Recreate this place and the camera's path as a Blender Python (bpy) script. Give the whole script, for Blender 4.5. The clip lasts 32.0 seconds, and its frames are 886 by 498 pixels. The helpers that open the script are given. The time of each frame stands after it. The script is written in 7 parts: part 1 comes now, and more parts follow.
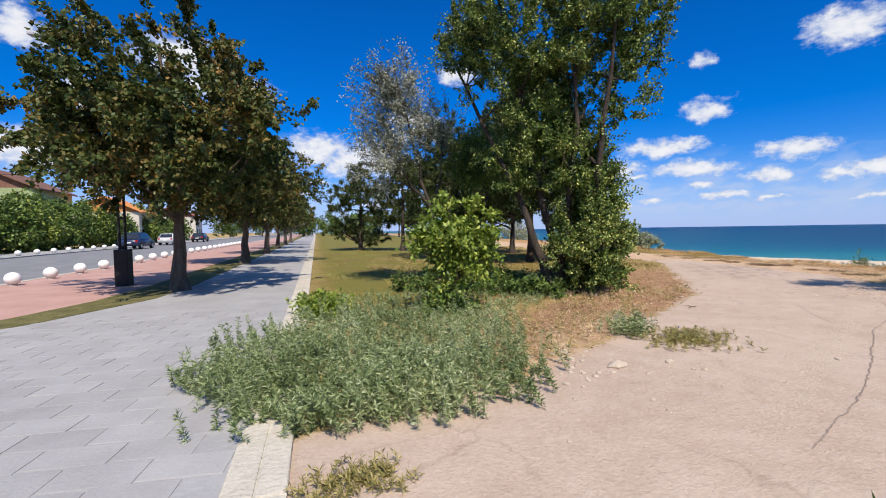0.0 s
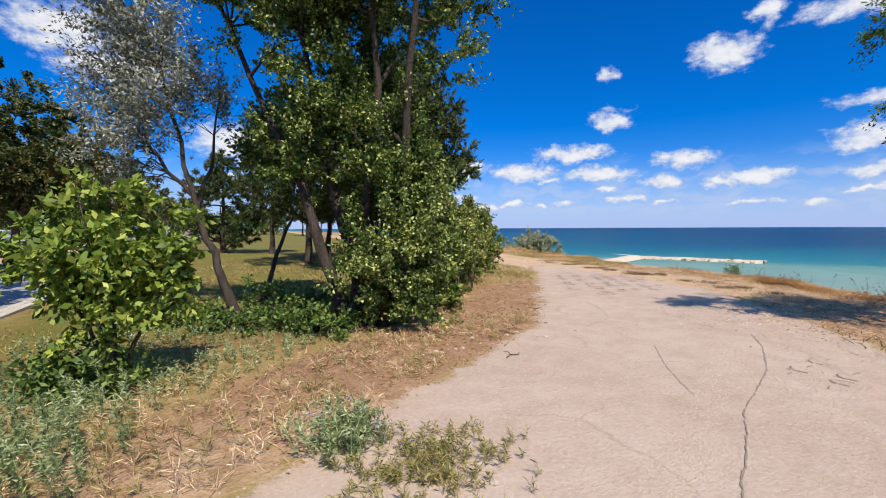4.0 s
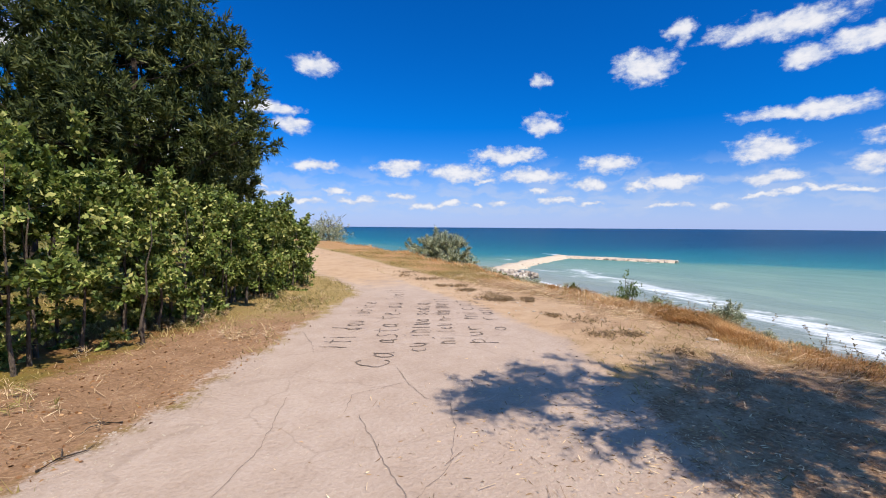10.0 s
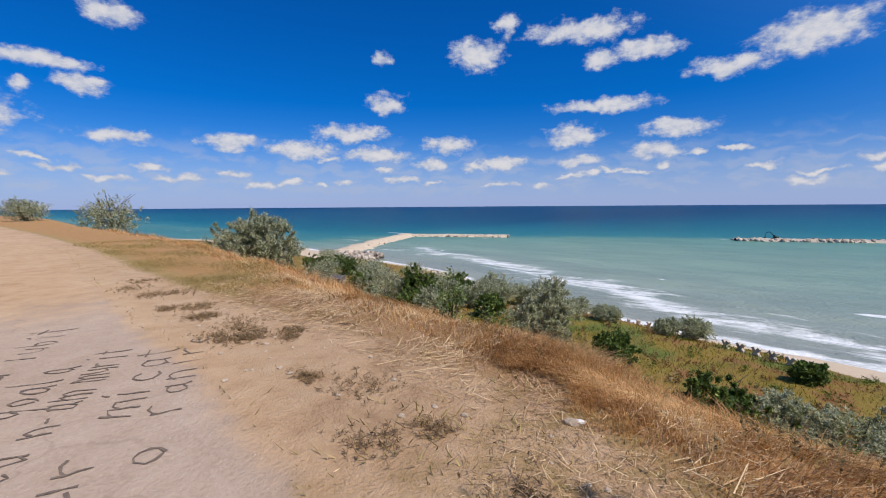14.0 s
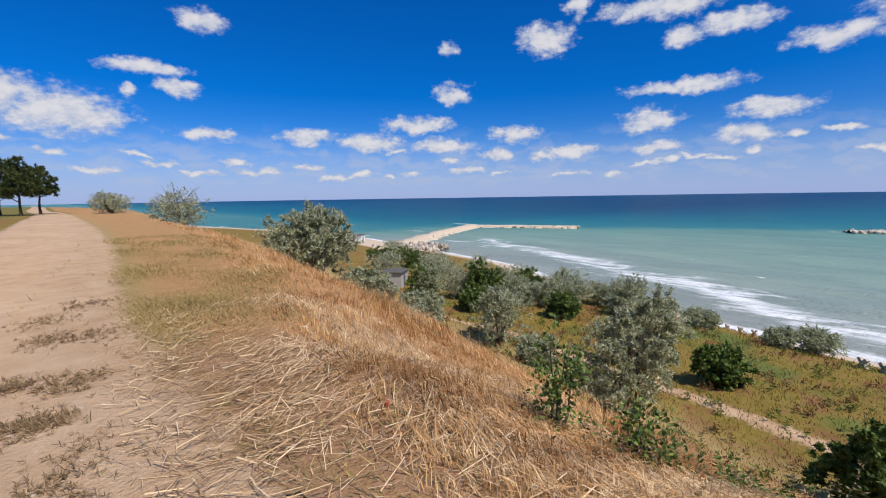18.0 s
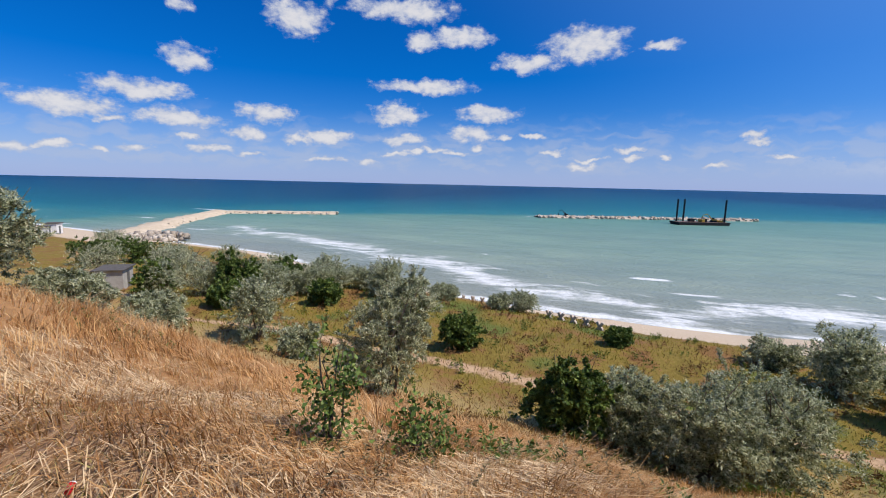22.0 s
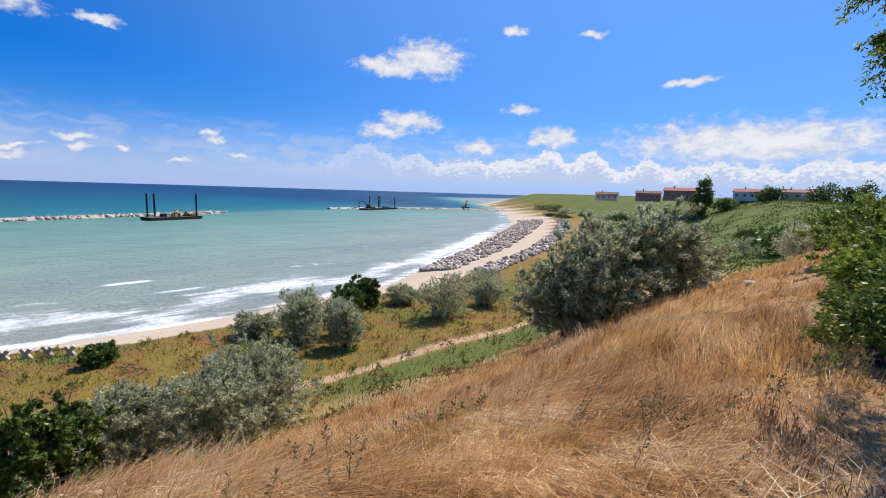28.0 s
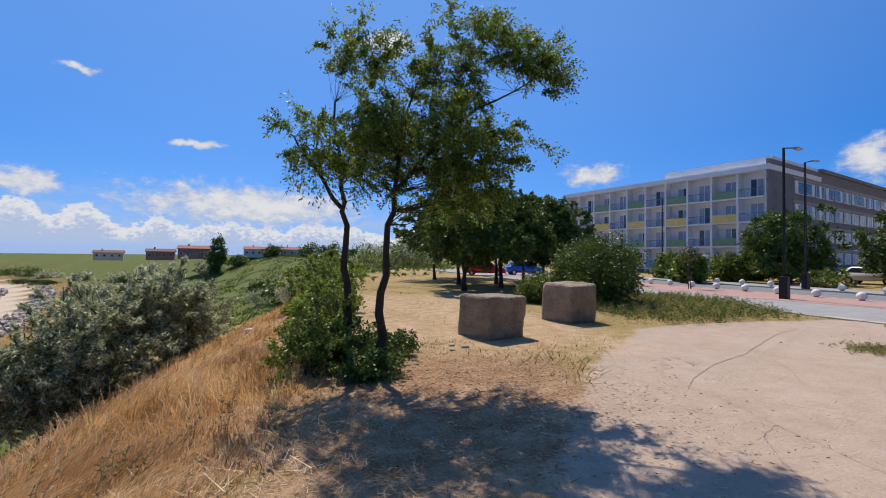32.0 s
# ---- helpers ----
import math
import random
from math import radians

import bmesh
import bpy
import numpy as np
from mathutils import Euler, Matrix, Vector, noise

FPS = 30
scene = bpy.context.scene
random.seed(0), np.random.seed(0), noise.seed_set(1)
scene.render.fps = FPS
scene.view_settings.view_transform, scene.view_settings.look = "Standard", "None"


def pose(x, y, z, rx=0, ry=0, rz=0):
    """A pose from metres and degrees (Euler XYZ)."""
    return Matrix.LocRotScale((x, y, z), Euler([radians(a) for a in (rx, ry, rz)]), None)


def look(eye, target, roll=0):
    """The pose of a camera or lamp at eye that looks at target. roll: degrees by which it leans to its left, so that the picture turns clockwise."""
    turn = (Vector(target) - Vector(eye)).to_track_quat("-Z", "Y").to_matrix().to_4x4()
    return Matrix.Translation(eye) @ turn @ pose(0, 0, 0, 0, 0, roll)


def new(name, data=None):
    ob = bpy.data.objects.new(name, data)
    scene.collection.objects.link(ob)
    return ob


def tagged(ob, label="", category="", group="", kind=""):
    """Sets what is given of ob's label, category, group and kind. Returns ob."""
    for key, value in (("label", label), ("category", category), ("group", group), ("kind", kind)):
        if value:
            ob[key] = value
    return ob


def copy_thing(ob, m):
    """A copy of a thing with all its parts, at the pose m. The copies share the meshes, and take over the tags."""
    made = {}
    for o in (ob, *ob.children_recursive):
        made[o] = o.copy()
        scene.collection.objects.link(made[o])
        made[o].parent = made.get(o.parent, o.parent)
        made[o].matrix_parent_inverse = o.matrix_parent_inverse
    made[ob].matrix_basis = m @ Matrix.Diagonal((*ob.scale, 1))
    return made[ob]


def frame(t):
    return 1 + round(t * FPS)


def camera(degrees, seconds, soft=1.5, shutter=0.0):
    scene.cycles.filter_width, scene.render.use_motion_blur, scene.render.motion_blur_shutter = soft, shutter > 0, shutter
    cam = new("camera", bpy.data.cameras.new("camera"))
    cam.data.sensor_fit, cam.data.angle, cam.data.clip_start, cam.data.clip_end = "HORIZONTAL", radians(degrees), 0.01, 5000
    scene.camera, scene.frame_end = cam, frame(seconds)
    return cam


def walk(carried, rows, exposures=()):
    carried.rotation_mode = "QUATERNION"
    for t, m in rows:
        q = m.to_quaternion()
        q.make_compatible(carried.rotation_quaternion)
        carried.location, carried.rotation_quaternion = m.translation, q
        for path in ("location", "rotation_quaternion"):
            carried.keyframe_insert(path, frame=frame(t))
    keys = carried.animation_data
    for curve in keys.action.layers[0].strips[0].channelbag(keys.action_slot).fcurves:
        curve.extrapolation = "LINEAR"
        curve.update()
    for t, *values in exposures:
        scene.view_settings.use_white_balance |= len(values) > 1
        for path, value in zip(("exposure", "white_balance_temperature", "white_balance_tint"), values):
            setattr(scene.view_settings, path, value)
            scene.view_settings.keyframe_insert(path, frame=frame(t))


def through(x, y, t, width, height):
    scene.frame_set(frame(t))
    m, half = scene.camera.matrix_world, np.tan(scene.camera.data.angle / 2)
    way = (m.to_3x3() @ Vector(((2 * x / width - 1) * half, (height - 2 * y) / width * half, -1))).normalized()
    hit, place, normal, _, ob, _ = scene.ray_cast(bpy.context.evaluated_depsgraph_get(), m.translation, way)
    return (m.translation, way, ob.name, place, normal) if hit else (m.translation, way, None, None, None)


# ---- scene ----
# The eye's path: seconds, place, heading clockwise from north (y), tilt up, lean to the left.
PATH = [
    (0.0, 0.86, 0.40, 1.49, 13.00, -2.62, -0.84),
    (0.5, 1.23, 0.69, 1.49, 14.97, -2.26, -1.60),
    (1.0, 1.69, 0.85, 1.50, 17.62, -2.87, -0.41),
    (1.5, 2.12, 1.08, 1.52, 19.08, -3.76, -0.06),
    (2.0, 2.51, 1.41, 1.57, 20.39, -4.94, 0.49),
    (2.5, 2.93, 1.67, 1.55, 20.53, -3.64, -0.80),
    (3.0, 3.32, 1.96, 1.57, 21.04, -2.64, -0.04),
    (3.5, 3.72, 2.27, 1.59, 23.13, -2.64, -0.22),
    (5.5, 5.58, 3.18, 1.52, 22.62, -3.35, -0.32),
    (6.0, 6.01, 3.46, 1.51, 22.99, -2.58, 1.50),
    (6.5, 6.44, 3.73, 1.52, 24.40, -3.84, 0.37),
    (7.0, 6.93, 3.97, 1.55, 24.01, -4.77, 0.83),
    (7.5, 7.38, 4.28, 1.55, 26.40, -4.17, 2.54),
    (8.0, 7.84, 4.52, 1.55, 27.45, -2.50, 1.02),
    (8.5, 8.34, 4.75, 1.58, 26.06, -4.18, 1.01),
    (9.0, 8.79, 5.03, 1.59, 29.01, -3.86, 0.82),
    (9.5, 9.31, 5.33, 1.58, 30.07, -3.54, 0.32),
    (10.0, 9.71, 5.62, 1.61, 31.29, -3.03, 0.41),
    (10.5, 10.09, 5.98, 1.64, 33.20, -3.78, -0.35),
    (11.0, 10.52, 6.21, 1.64, 32.50, -2.31, -0.69),
    (11.5, 10.87, 6.42, 1.63, 34.36, -3.79, 0.20),
    (12.0, 11.31, 6.68, 1.66, 40.15, -3.50, 0.19),
    (12.5, 11.82, 6.89, 1.67, 44.43, -3.29, 0.80),
    (13.0, 12.27, 7.12, 1.67, 48.03, -2.78, 1.50),
    (13.5, 12.69, 7.41, 1.69, 51.80, -5.05, 0.23),
    (14.0, 13.11, 7.65, 1.67, 51.00, -5.72, -0.38),
    (14.5, 13.49, 7.93, 1.67, 48.97, -4.93, 1.22),
    (16.5, 15.03, 9.60, 1.59, 44.91, -7.91, -0.73),
    (17.0, 15.43, 9.87, 1.60, 43.21, -7.01, 0.08),
    (17.5, 15.74, 10.14, 1.58, 42.26, -6.01, 0.53),
    (18.0, 16.04, 10.41, 1.59, 42.44, -6.86, -0.87),
    (18.5, 16.32, 10.62, 1.57, 40.54, -5.48, 0.21),
    (19.0, 16.53, 10.80, 1.54, 42.70, -5.98, 0.23),
    (19.5, 16.70, 10.95, 1.53, 47.13, -8.06, -0.49),
    (20.0, 16.76, 10.92, 1.54, 52.27, -7.87, 1.10),
    (20.5, 16.80, 10.89, 1.54, 57.35, -9.25, 0.75),
    (21.0, 16.80, 10.83, 1.56, 63.44, -8.77, 0.91),
    (21.5, 16.65, 10.76, 1.53, 68.08, -8.71, 0.99),
    (22.0, 16.50, 10.76, 1.56, 73.45, -8.59, 1.31),
    (22.5, 16.40, 10.76, 1.59, 79.75, -8.48, 1.38),
    (23.0, 16.36, 10.71, 1.63, 85.71, -8.92, 1.16),
    (23.5, 16.34, 10.64, 1.63, 92.50, -8.90, 2.15),
    (24.0, 16.27, 10.62, 1.65, 102.40, -9.75, 2.44),
    (24.5, 16.16, 10.67, 1.67, 111.44, -7.98, 2.34),
    (25.0, 16.07, 10.68, 1.69, 115.95, -7.56, 3.28),
    (25.5, 16.01, 10.67, 1.70, 120.50, -7.44, 2.75),
    (27.5, 15.90, 10.83, 1.57, 133.18, -8.36, 1.49),
    (28.0, 15.88, 10.87, 1.59, 135.64, -7.52, 1.74),
    (28.5, 15.82, 10.99, 1.62, 139.80, -7.43, 1.99),
    (29.0, 15.67, 11.15, 1.66, 145.30, -5.69, 2.24),
    (29.5, 15.55, 11.30, 1.64, 155.47, -4.41, 3.86),
    (30.0, 15.47, 11.38, 1.65, 166.19, -3.38, 2.58),
    (30.5, 15.38, 11.39, 1.65, 174.55, -1.08, 2.30),
    (31.0, 15.30, 11.43, 1.67, 181.61, 0.31, 1.51),
    (31.5, 15.24, 11.44, 1.67, 188.50, 0.70, 0.78),
    (32.0, 15.23, 11.45, 1.68, 193.16, 1.30, 0.66),
]


def eye_pose(x, y, z, heading, tilt, lean):
    h, t = radians(heading), radians(tilt)
    d = Vector((math.sin(h) * math.cos(t), math.cos(h) * math.cos(t), math.sin(t)))
    return look((x, y, z), Vector((x, y, z)) + d, lean)


cam = camera(90.78, 32.0, 1.0)
walk(cam, [(r[0], eye_pose(*r[1:])) for r in PATH], [(0, 0.25, 6500, 12), (10, 0.25, 6500, 13), (12, 0.30, 6500, 14), (14, -0.14, 6500, 14), (20, -0.04, 6500, 14), (25, -0.05, 6500, 13), (28, 0.18, 6500, 13), (30, 0.05, 6600, 12), (32, -0.02, 6600, 12)])

# ---- world, sun ----
SUN_AZ, SUN_EL = 178.0, 54.0
sun = new("sun", bpy.data.lights.new("sun", "SUN"))
sun.data.energy, sun.data.angle, sun.data.color = 5.0, radians(0.53), (1.0, 0.92, 0.80)
_d = Vector((math.sin(radians(SUN_AZ)) * math.cos(radians(SUN_EL)), math.cos(radians(SUN_AZ)) * math.cos(radians(SUN_EL)), math.sin(radians(SUN_EL))))
sun.matrix_world = look(_d * 100, (0, 0, 0))


class Nodes:
    """Short hand for building a node tree."""

    def __init__(self, tree):
        self.t = tree

    def put(self, a, b):
        if isinstance(a, (int, float)):
            b.default_value = a
        elif isinstance(a, (tuple, list)):
            n = len(b.default_value)
            b.default_value = (tuple(a) + (1.0,))[:n] if len(a) < n else tuple(a)[:n]
        else:
            self.t.links.new(a, b)

    def node(self, kind, operation="", use_clamp=False, data_type="", blend_type="", interpolation_type="", attribute_name=""):
        n = self.t.nodes.new(kind)
        if operation:
            n.operation = operation
        if use_clamp:
            n.use_clamp = True
        if data_type:
            n.data_type, n.blend_type = data_type, blend_type
        if interpolation_type:
            n.interpolation_type = interpolation_type
        if attribute_name:
            n.attribute_name = attribute_name
        return n

    def math(self, op, a, b=0.0, c=None, clamp=False):
        n = self.node("ShaderNodeMath", operation=op, use_clamp=clamp)
        self.put(a, n.inputs[0]), self.put(b, n.inputs[1])
        if c is not None:
            self.put(c, n.inputs[2])
        return n.outputs[0]

    def vec(self, op, a, b=None, c=None, out=0):
        n = self.node("ShaderNodeVectorMath", operation=op)
        self.put(a, n.inputs[0])
        if b is not None:
            self.put(b, n.inputs[1])
        if c is not None:
            self.put(c, n.inputs[2])
        return n.outputs[out]

    def noise(self, vec, scale, detail=4.0, rough=0.6, warp=0.0):
        n = self.node("ShaderNodeTexNoise")
        self.put(vec, n.inputs["Vector"])
        n.inputs["Scale"].default_value, n.inputs["Detail"].default_value = scale, detail
        n.inputs["Roughness"].default_value, n.inputs["Distortion"].default_value = rough, warp
        return n.outputs["Fac"]

    def ramp(self, fac, stops):
        n = self.node("ShaderNodeValToRGB")
        self.put(fac, n.inputs[0])
        e = n.color_ramp.elements
        while len(e) < len(stops):
            e.new(0.5)
        for el, (p, c) in zip(e, stops):
            el.position, el.color = p, (*c, 1.0)
        return n.outputs[0]

    def mix(self, fac, a, b, blend="MIX"):
        n = self.node("ShaderNodeMix", data_type="RGBA", blend_type=blend)
        self.put(fac, n.inputs[0]), self.put(a, n.inputs[6]), self.put(b, n.inputs[7])
        return n.outputs[2]

    def step(self, v, lo, hi):
        n = self.node("ShaderNodeMapRange", interpolation_type="SMOOTHSTEP")
        self.put(v, n.inputs[0])
        n.inputs[1].default_value, n.inputs[2].default_value = lo, hi
        return n.outputs[0]


# Clouds: heading, height, half width, half height, in degrees.
CLOUDS = []
CLOUDS += [
    (-30.4, 18.8, 2.6, 2.2), (-29.7, 8.1, 6.4, 2.5), (-26.6, 13.7, 2.7, 2.5),
    (-17.7, 18.8, 5.4, 2.7), (-13.1, 16.2, 6.7, 2.1), (-2.8, 10.0, 5.2, 2.5),
    (2.2, 8.8, 7.2, 2.8), (7.9, 11.5, 1.1, 0.9), (9.5, 13.7, 4.5, 0.9),
    (12.4, 12.1, 2.4, 1.2), (14.8, 7.3, 4.0, 0.8), (15.0, 19.0, 3.2, 1.5),
    (26.1, 7.5, 4.2, 1.2), (33.6, 6.7, 5.3, 1.4), (39.7, 8.9, 5.6, 1.4),
    (42.9, 6.5, 5.0, 1.1), (43.5, 17.7, 1.4, 1.1), (44.0, 12.6, 3.1, 1.6),
]
CLOUDS += [
    (49.4, 5.2, 2.5, 0.9), (51.9, 7.6, 3.9, 1.3), (55.4, 18.1, 4.0, 2.1),
    (58.5, 5.4, 4.2, 0.9), (59.1, 21.1, 1.5, 1.6), (67.3, 8.4, 3.8, 1.7),
    (67.8, 5.2, 3.7, 1.0), (68.1, 20.0, 7.6, 1.6), (70.3, 16.7, 2.6, 1.3),
    (70.6, 11.7, 7.0, 1.0), (75.0, 17.3, 4.4, 1.4), (76.8, 6.2, 3.6, 1.4),
    (78.7, 8.6, 4.6, 1.2), (83.5, 14.3, 4.4, 1.2), (90.1, 16.1, 5.6, 2.3),
    (98.3, 15.5, 2.3, 0.6), (126.6, 14.9, 3.1, 1.1), (127.6, 7.3, 3.5, 1.2),
]
CLOUDS += [
    (127.7, 7.2, 4.0, 1.1), (128.3, 14.6, 5.3, 1.2), (130.9, 8.6, 4.9, 1.6),
    (132.9, 15.9, 5.7, 2.6), (139.7, 5.6, 3.6, 1.3), (143.9, 19.2, 1.7, 0.8),
    (144.8, 10.2, 2.6, 0.8), (148.8, 6.9, 4.2, 1.6), (153.1, 18.2, 1.9, 0.6),
    (163.4, 12.6, 3.4, 0.6), (169.7, 6.1, 16.9, 3.2), (173.2, 6.1, 7.7, 2.2),
    (185.8, 26.2, 4.2, 1.8), (212.1, 10.5, 4.5, 1.7), (237.6, 9.9, 2.8, 2.4),
]

# the many small clumps low over the sea
_r = np.random.default_rng(21)
for _a in np.linspace(-6, 112, 42):
    CLOUDS.append((float(_a + _r.uniform(-1.6, 1.6)), float(_r.uniform(2.4, 6.2)), float(_r.uniform(1.2, 3.0)), float(_r.uniform(0.35, 0.65))))


def make_world():
    w = bpy.data.worlds.new("sky")
    scene.world = w
    w.use_nodes = True
    t = w.node_tree
    t.nodes.clear()
    n = Nodes(t)
    sky = n.node("ShaderNodeTexSky")
    sky.sky_type, sky.sun_disc, sky.sun_elevation, sky.sun_rotation = "NISHITA", False, radians(SUN_EL), radians(SUN_AZ)
    sky.altitude, sky.air_density, sky.dust_density, sky.ozone_density = 20.0, 1.0, 0.35, 3.0
    hsv = n.node("ShaderNodeHueSaturation")
    hsv.inputs["Saturation"].default_value = 1.25
    n.put(n.mix(1.0, sky.outputs[0], (0.72, 0.92, 1.42), "MULTIPLY"), hsv.inputs["Color"])
    pos = n.vec("NORMALIZE", n.node("ShaderNodeTexCoord").outputs["Generated"])
    sep = n.node("ShaderNodeSeparateXYZ")
    n.put(pos, sep.inputs[0])
    az = n.math("MULTIPLY", n.math("ARCTAN2", sep.outputs[0], sep.outputs[1]), 180 / math.pi)
    az = n.math("ADD", az, n.math("MULTIPLY", n.math("LESS_THAN", az, -60.0), 360.0))
    el = n.math("MULTIPLY", n.math("ARCSINE", sep.outputs[2]), 180 / math.pi)
    co = n.node("ShaderNodeCombineXYZ")
    n.put(az, co.inputs[0]), n.put(el, co.inputs[1])
    p = co.outputs[0]
    warp = n.node("ShaderNodeTexNoise")
    n.put(p, warp.inputs["Vector"])
    warp.inputs["Scale"].default_value, warp.inputs["Detail"].default_value = 0.45, 5.0
    off = n.vec("MULTIPLY", n.vec("SUBTRACT", warp.outputs["Color"], (0.5, 0.5, 0.5)), (3.4, 2.2, 0.0))
    q = n.vec("ADD", p, off)
    near = 9.0
    for a, e, sw, sh in CLOUDS:
        k = (1 / sw, 1 / sh, 0.0)
        v = n.vec("MULTIPLY_ADD", q, k, (-a / sw, -e / sh, 0.0))
        d = n.vec("LENGTH", v, out=1)
        near = n.math("MINIMUM", near, d)
    fine = n.noise(n.vec("MULTIPLY", p, (0.6, 1.0, 0.0)), 0.9, 6.0, 0.62)
    puff = n.noise(n.vec("MULTIPLY", p, (0.7, 1.0, 0.0)), 2.7, 5.0, 0.6)
    dens = n.math("ADD", n.math("SUBTRACT", 1.0, near), n.math("ADD", n.math("MULTIPLY", n.math("SUBTRACT", fine, 0.5), 1.35), n.math("MULTIPLY", n.math("SUBTRACT", puff, 0.5), 0.4)))
    placed = n.step(dens, -0.02, 0.62)
    # the far bank of small cumulus low over the sea
    bank = n.noise(n.vec("MULTIPLY", q, (0.26, 0.8, 0.0)), 1.0, 2.5, 0.5)
    low = n.math("MULTIPLY", n.step(el, 0.4, 2.4), n.math("SUBTRACT", 1.0, n.step(el, 4.5, 9.5)))
    far = n.math("MULTIPLY", n.step(n.math("ADD", bank, n.math("MULTIPLY", low, 0.09)), 0.50, 0.74), low)
    south = n.step(az, 95.0, 150.0)
    crest = n.math("ADD", -3.1, n.math("ADD", n.math("MULTIPLY", n.noise(n.vec("MULTIPLY", p, (0.09, 0.0, 0.0)), 1.0, 3.0, 0.6), 13.0), n.math("ADD", n.math("MULTIPLY", fine, 3.0), n.math("MULTIPLY", puff, 1.6))))
    under = n.math("SUBTRACT", n.math("SUBTRACT", crest, 1.4), el)
    bank2 = n.math("MULTIPLY", n.math("MULTIPLY", n.step(under, 0.0, 0.55), n.step(el, 0.6, 2.2)), south)
    cover = n.math("MAXIMUM", n.math("MAXIMUM", placed, n.math("MULTIPLY", far, 0.4)), bank2)
    shade = n.step(n.math("ADD", dens, n.math("MULTIPLY", n.math("SUBTRACT", fine, 0.5), 1.2)), 0.1, 1.1)
    white = n.mix(shade, (5.9, 6.7, 8.3), (9.3, 9.4, 9.5))
    lit = n.math("SUBTRACT", 1.0, n.step(n.math("ADD", under, n.math("MULTIPLY", n.math("SUBTRACT", puff, 0.5), 4.0)), 0.6, 2.4))
    white = n.mix(n.math("MULTIPLY", bank2, n.math("SUBTRACT", 1.0, placed)), white, n.mix(lit, (5.3, 6.5, 8.9), (9.2, 9.4, 9.7)))
    haze = n.math("SUBTRACT", 1.0, n.step(el, -1.0, 9.0))
    clear = n.mix(n.math("MULTIPLY", haze, 0.75), hsv.outputs[0], (4.6, 6.0, 10.0))
    toward = n.step(n.vec("DOT_PRODUCT", pos, tuple(_d), out=1), 0.1, 0.98)
    clear = n.mix(n.math("MULTIPLY", toward, 0.55), clear, (3.0, 6.0, 11.5))
    col = n.mix(n.math("MULTIPLY", cover, 0.95), clear, white)
    bg = n.node("ShaderNodeBackground")
    bg.inputs[1].default_value = 0.082
    n.put(col, bg.inputs[0])
    n.put(bg.outputs[0], n.node("ShaderNodeOutputWorld").inputs[0])


make_world()


# ---- materials ----
def material(name, build):
    m = bpy.data.materials.new(name)
    m.use_nodes = True
    m.node_tree.nodes.clear()
    n = Nodes(m.node_tree)
    n.put(build(n), n.node("ShaderNodeOutputMaterial").inputs[0])
    return m


def shiny(n, color, rough=0.8, metal=0.0, bump=None, height=0.01, spec=0.5, ior=1.45):
    b = n.node("ShaderNodeBsdfPrincipled")
    n.put(color, b.inputs["Base Color"]), n.put(rough, b.inputs["Roughness"])
    b.inputs["Metallic"].default_value, b.inputs["IOR"].default_value = metal, ior
    b.inputs["Specular IOR Level"].default_value = spec
    if bump is not None:
        u = n.node("ShaderNodeBump")
        u.inputs["Distance"].default_value = height
        n.put(bump, u.inputs["Height"])
        n.put(u.outputs[0], b.inputs["Normal"])
    return b.outputs[0]


def place(n, scale=(1, 1, 1), world=True):
    """World-size coordinates: the position, or the object's own."""
    v = n.node("ShaderNodeNewGeometry").outputs["Position"] if world else n.node("ShaderNodeTexCoord").outputs["Object"]
    return n.vec("MULTIPLY", v, scale)


def rough_mat(name, dark, light, scale=6.0, rough=0.85, height=0.01, metal=0.0, world=True, vary=0.0, grain=8.0, spec=0.3, stretch=(1, 1, 1)):
    """A surface mottled at two scales, with fine relief."""
    def build(n):
        p = place(n, stretch, world)
        a = n.noise(p, scale, 5.0, 0.6)
        b = n.noise(p, scale * grain, 3.0, 0.6)
        f = n.math("ADD", n.math("MULTIPLY", a, 0.65), n.math("MULTIPLY", b, 0.35))
        c = n.ramp(f, [(0.32, dark), (0.68, light)])
        if vary:
            r = n.node("ShaderNodeObjectInfo").outputs["Random"]
            c = n.mix(vary, c, n.ramp(r, [(0.0, tuple(v * 0.55 for v in dark)), (1.0, tuple(min(1, v * 1.35) for v in light))]))
        return shiny(n, c, rough, metal, n.math("ADD", b, n.math("MULTIPLY", a, 2.0)), height, spec)
    return material(name, build)


def leaf_mat(name, stops, through=0.35, rough=0.5, spec=0.3, broad=0.3, scale=0.9):
    """Leaves that differ one by one and let some light through."""
    def build(n):
        r = n.node("ShaderNodeNewGeometry").outputs["Random Per Island"]
        big = n.step(n.noise(place(n), scale, 2.0), 0.25, 0.75)
        f = n.math("ADD", n.math("MULTIPLY", r, 1.0 - broad), n.math("MULTIPLY", big, broad))
        # The lowest stop is lowered to put the crown's inner shade into the colour.
        (p0, c0), *rest = stops
        c = n.ramp(f, [(p0, tuple(v * 0.62 for v in c0))] + rest)
        mixer = n.node("ShaderNodeMixShader")
        tr = n.node("ShaderNodeBsdfTranslucent")
        n.put(n.mix(0.15, c, (0.35, 0.42, 0.04)), tr.inputs[0])
        mixer.inputs[0].default_value = through * 0.6
        n.put(shiny(n, c, rough, spec=spec), mixer.inputs[1]), n.put(tr.outputs[0], mixer.inputs[2])
        return mixer.outputs[0]
    return material(name, build)


def plain(name, color, rough=0.5, metal=0.0):
    return rough_mat(name, tuple(c * 0.8 for c in color), tuple(min(1, c * 1.12) for c in color), 9.0, rough, 0.002, metal)


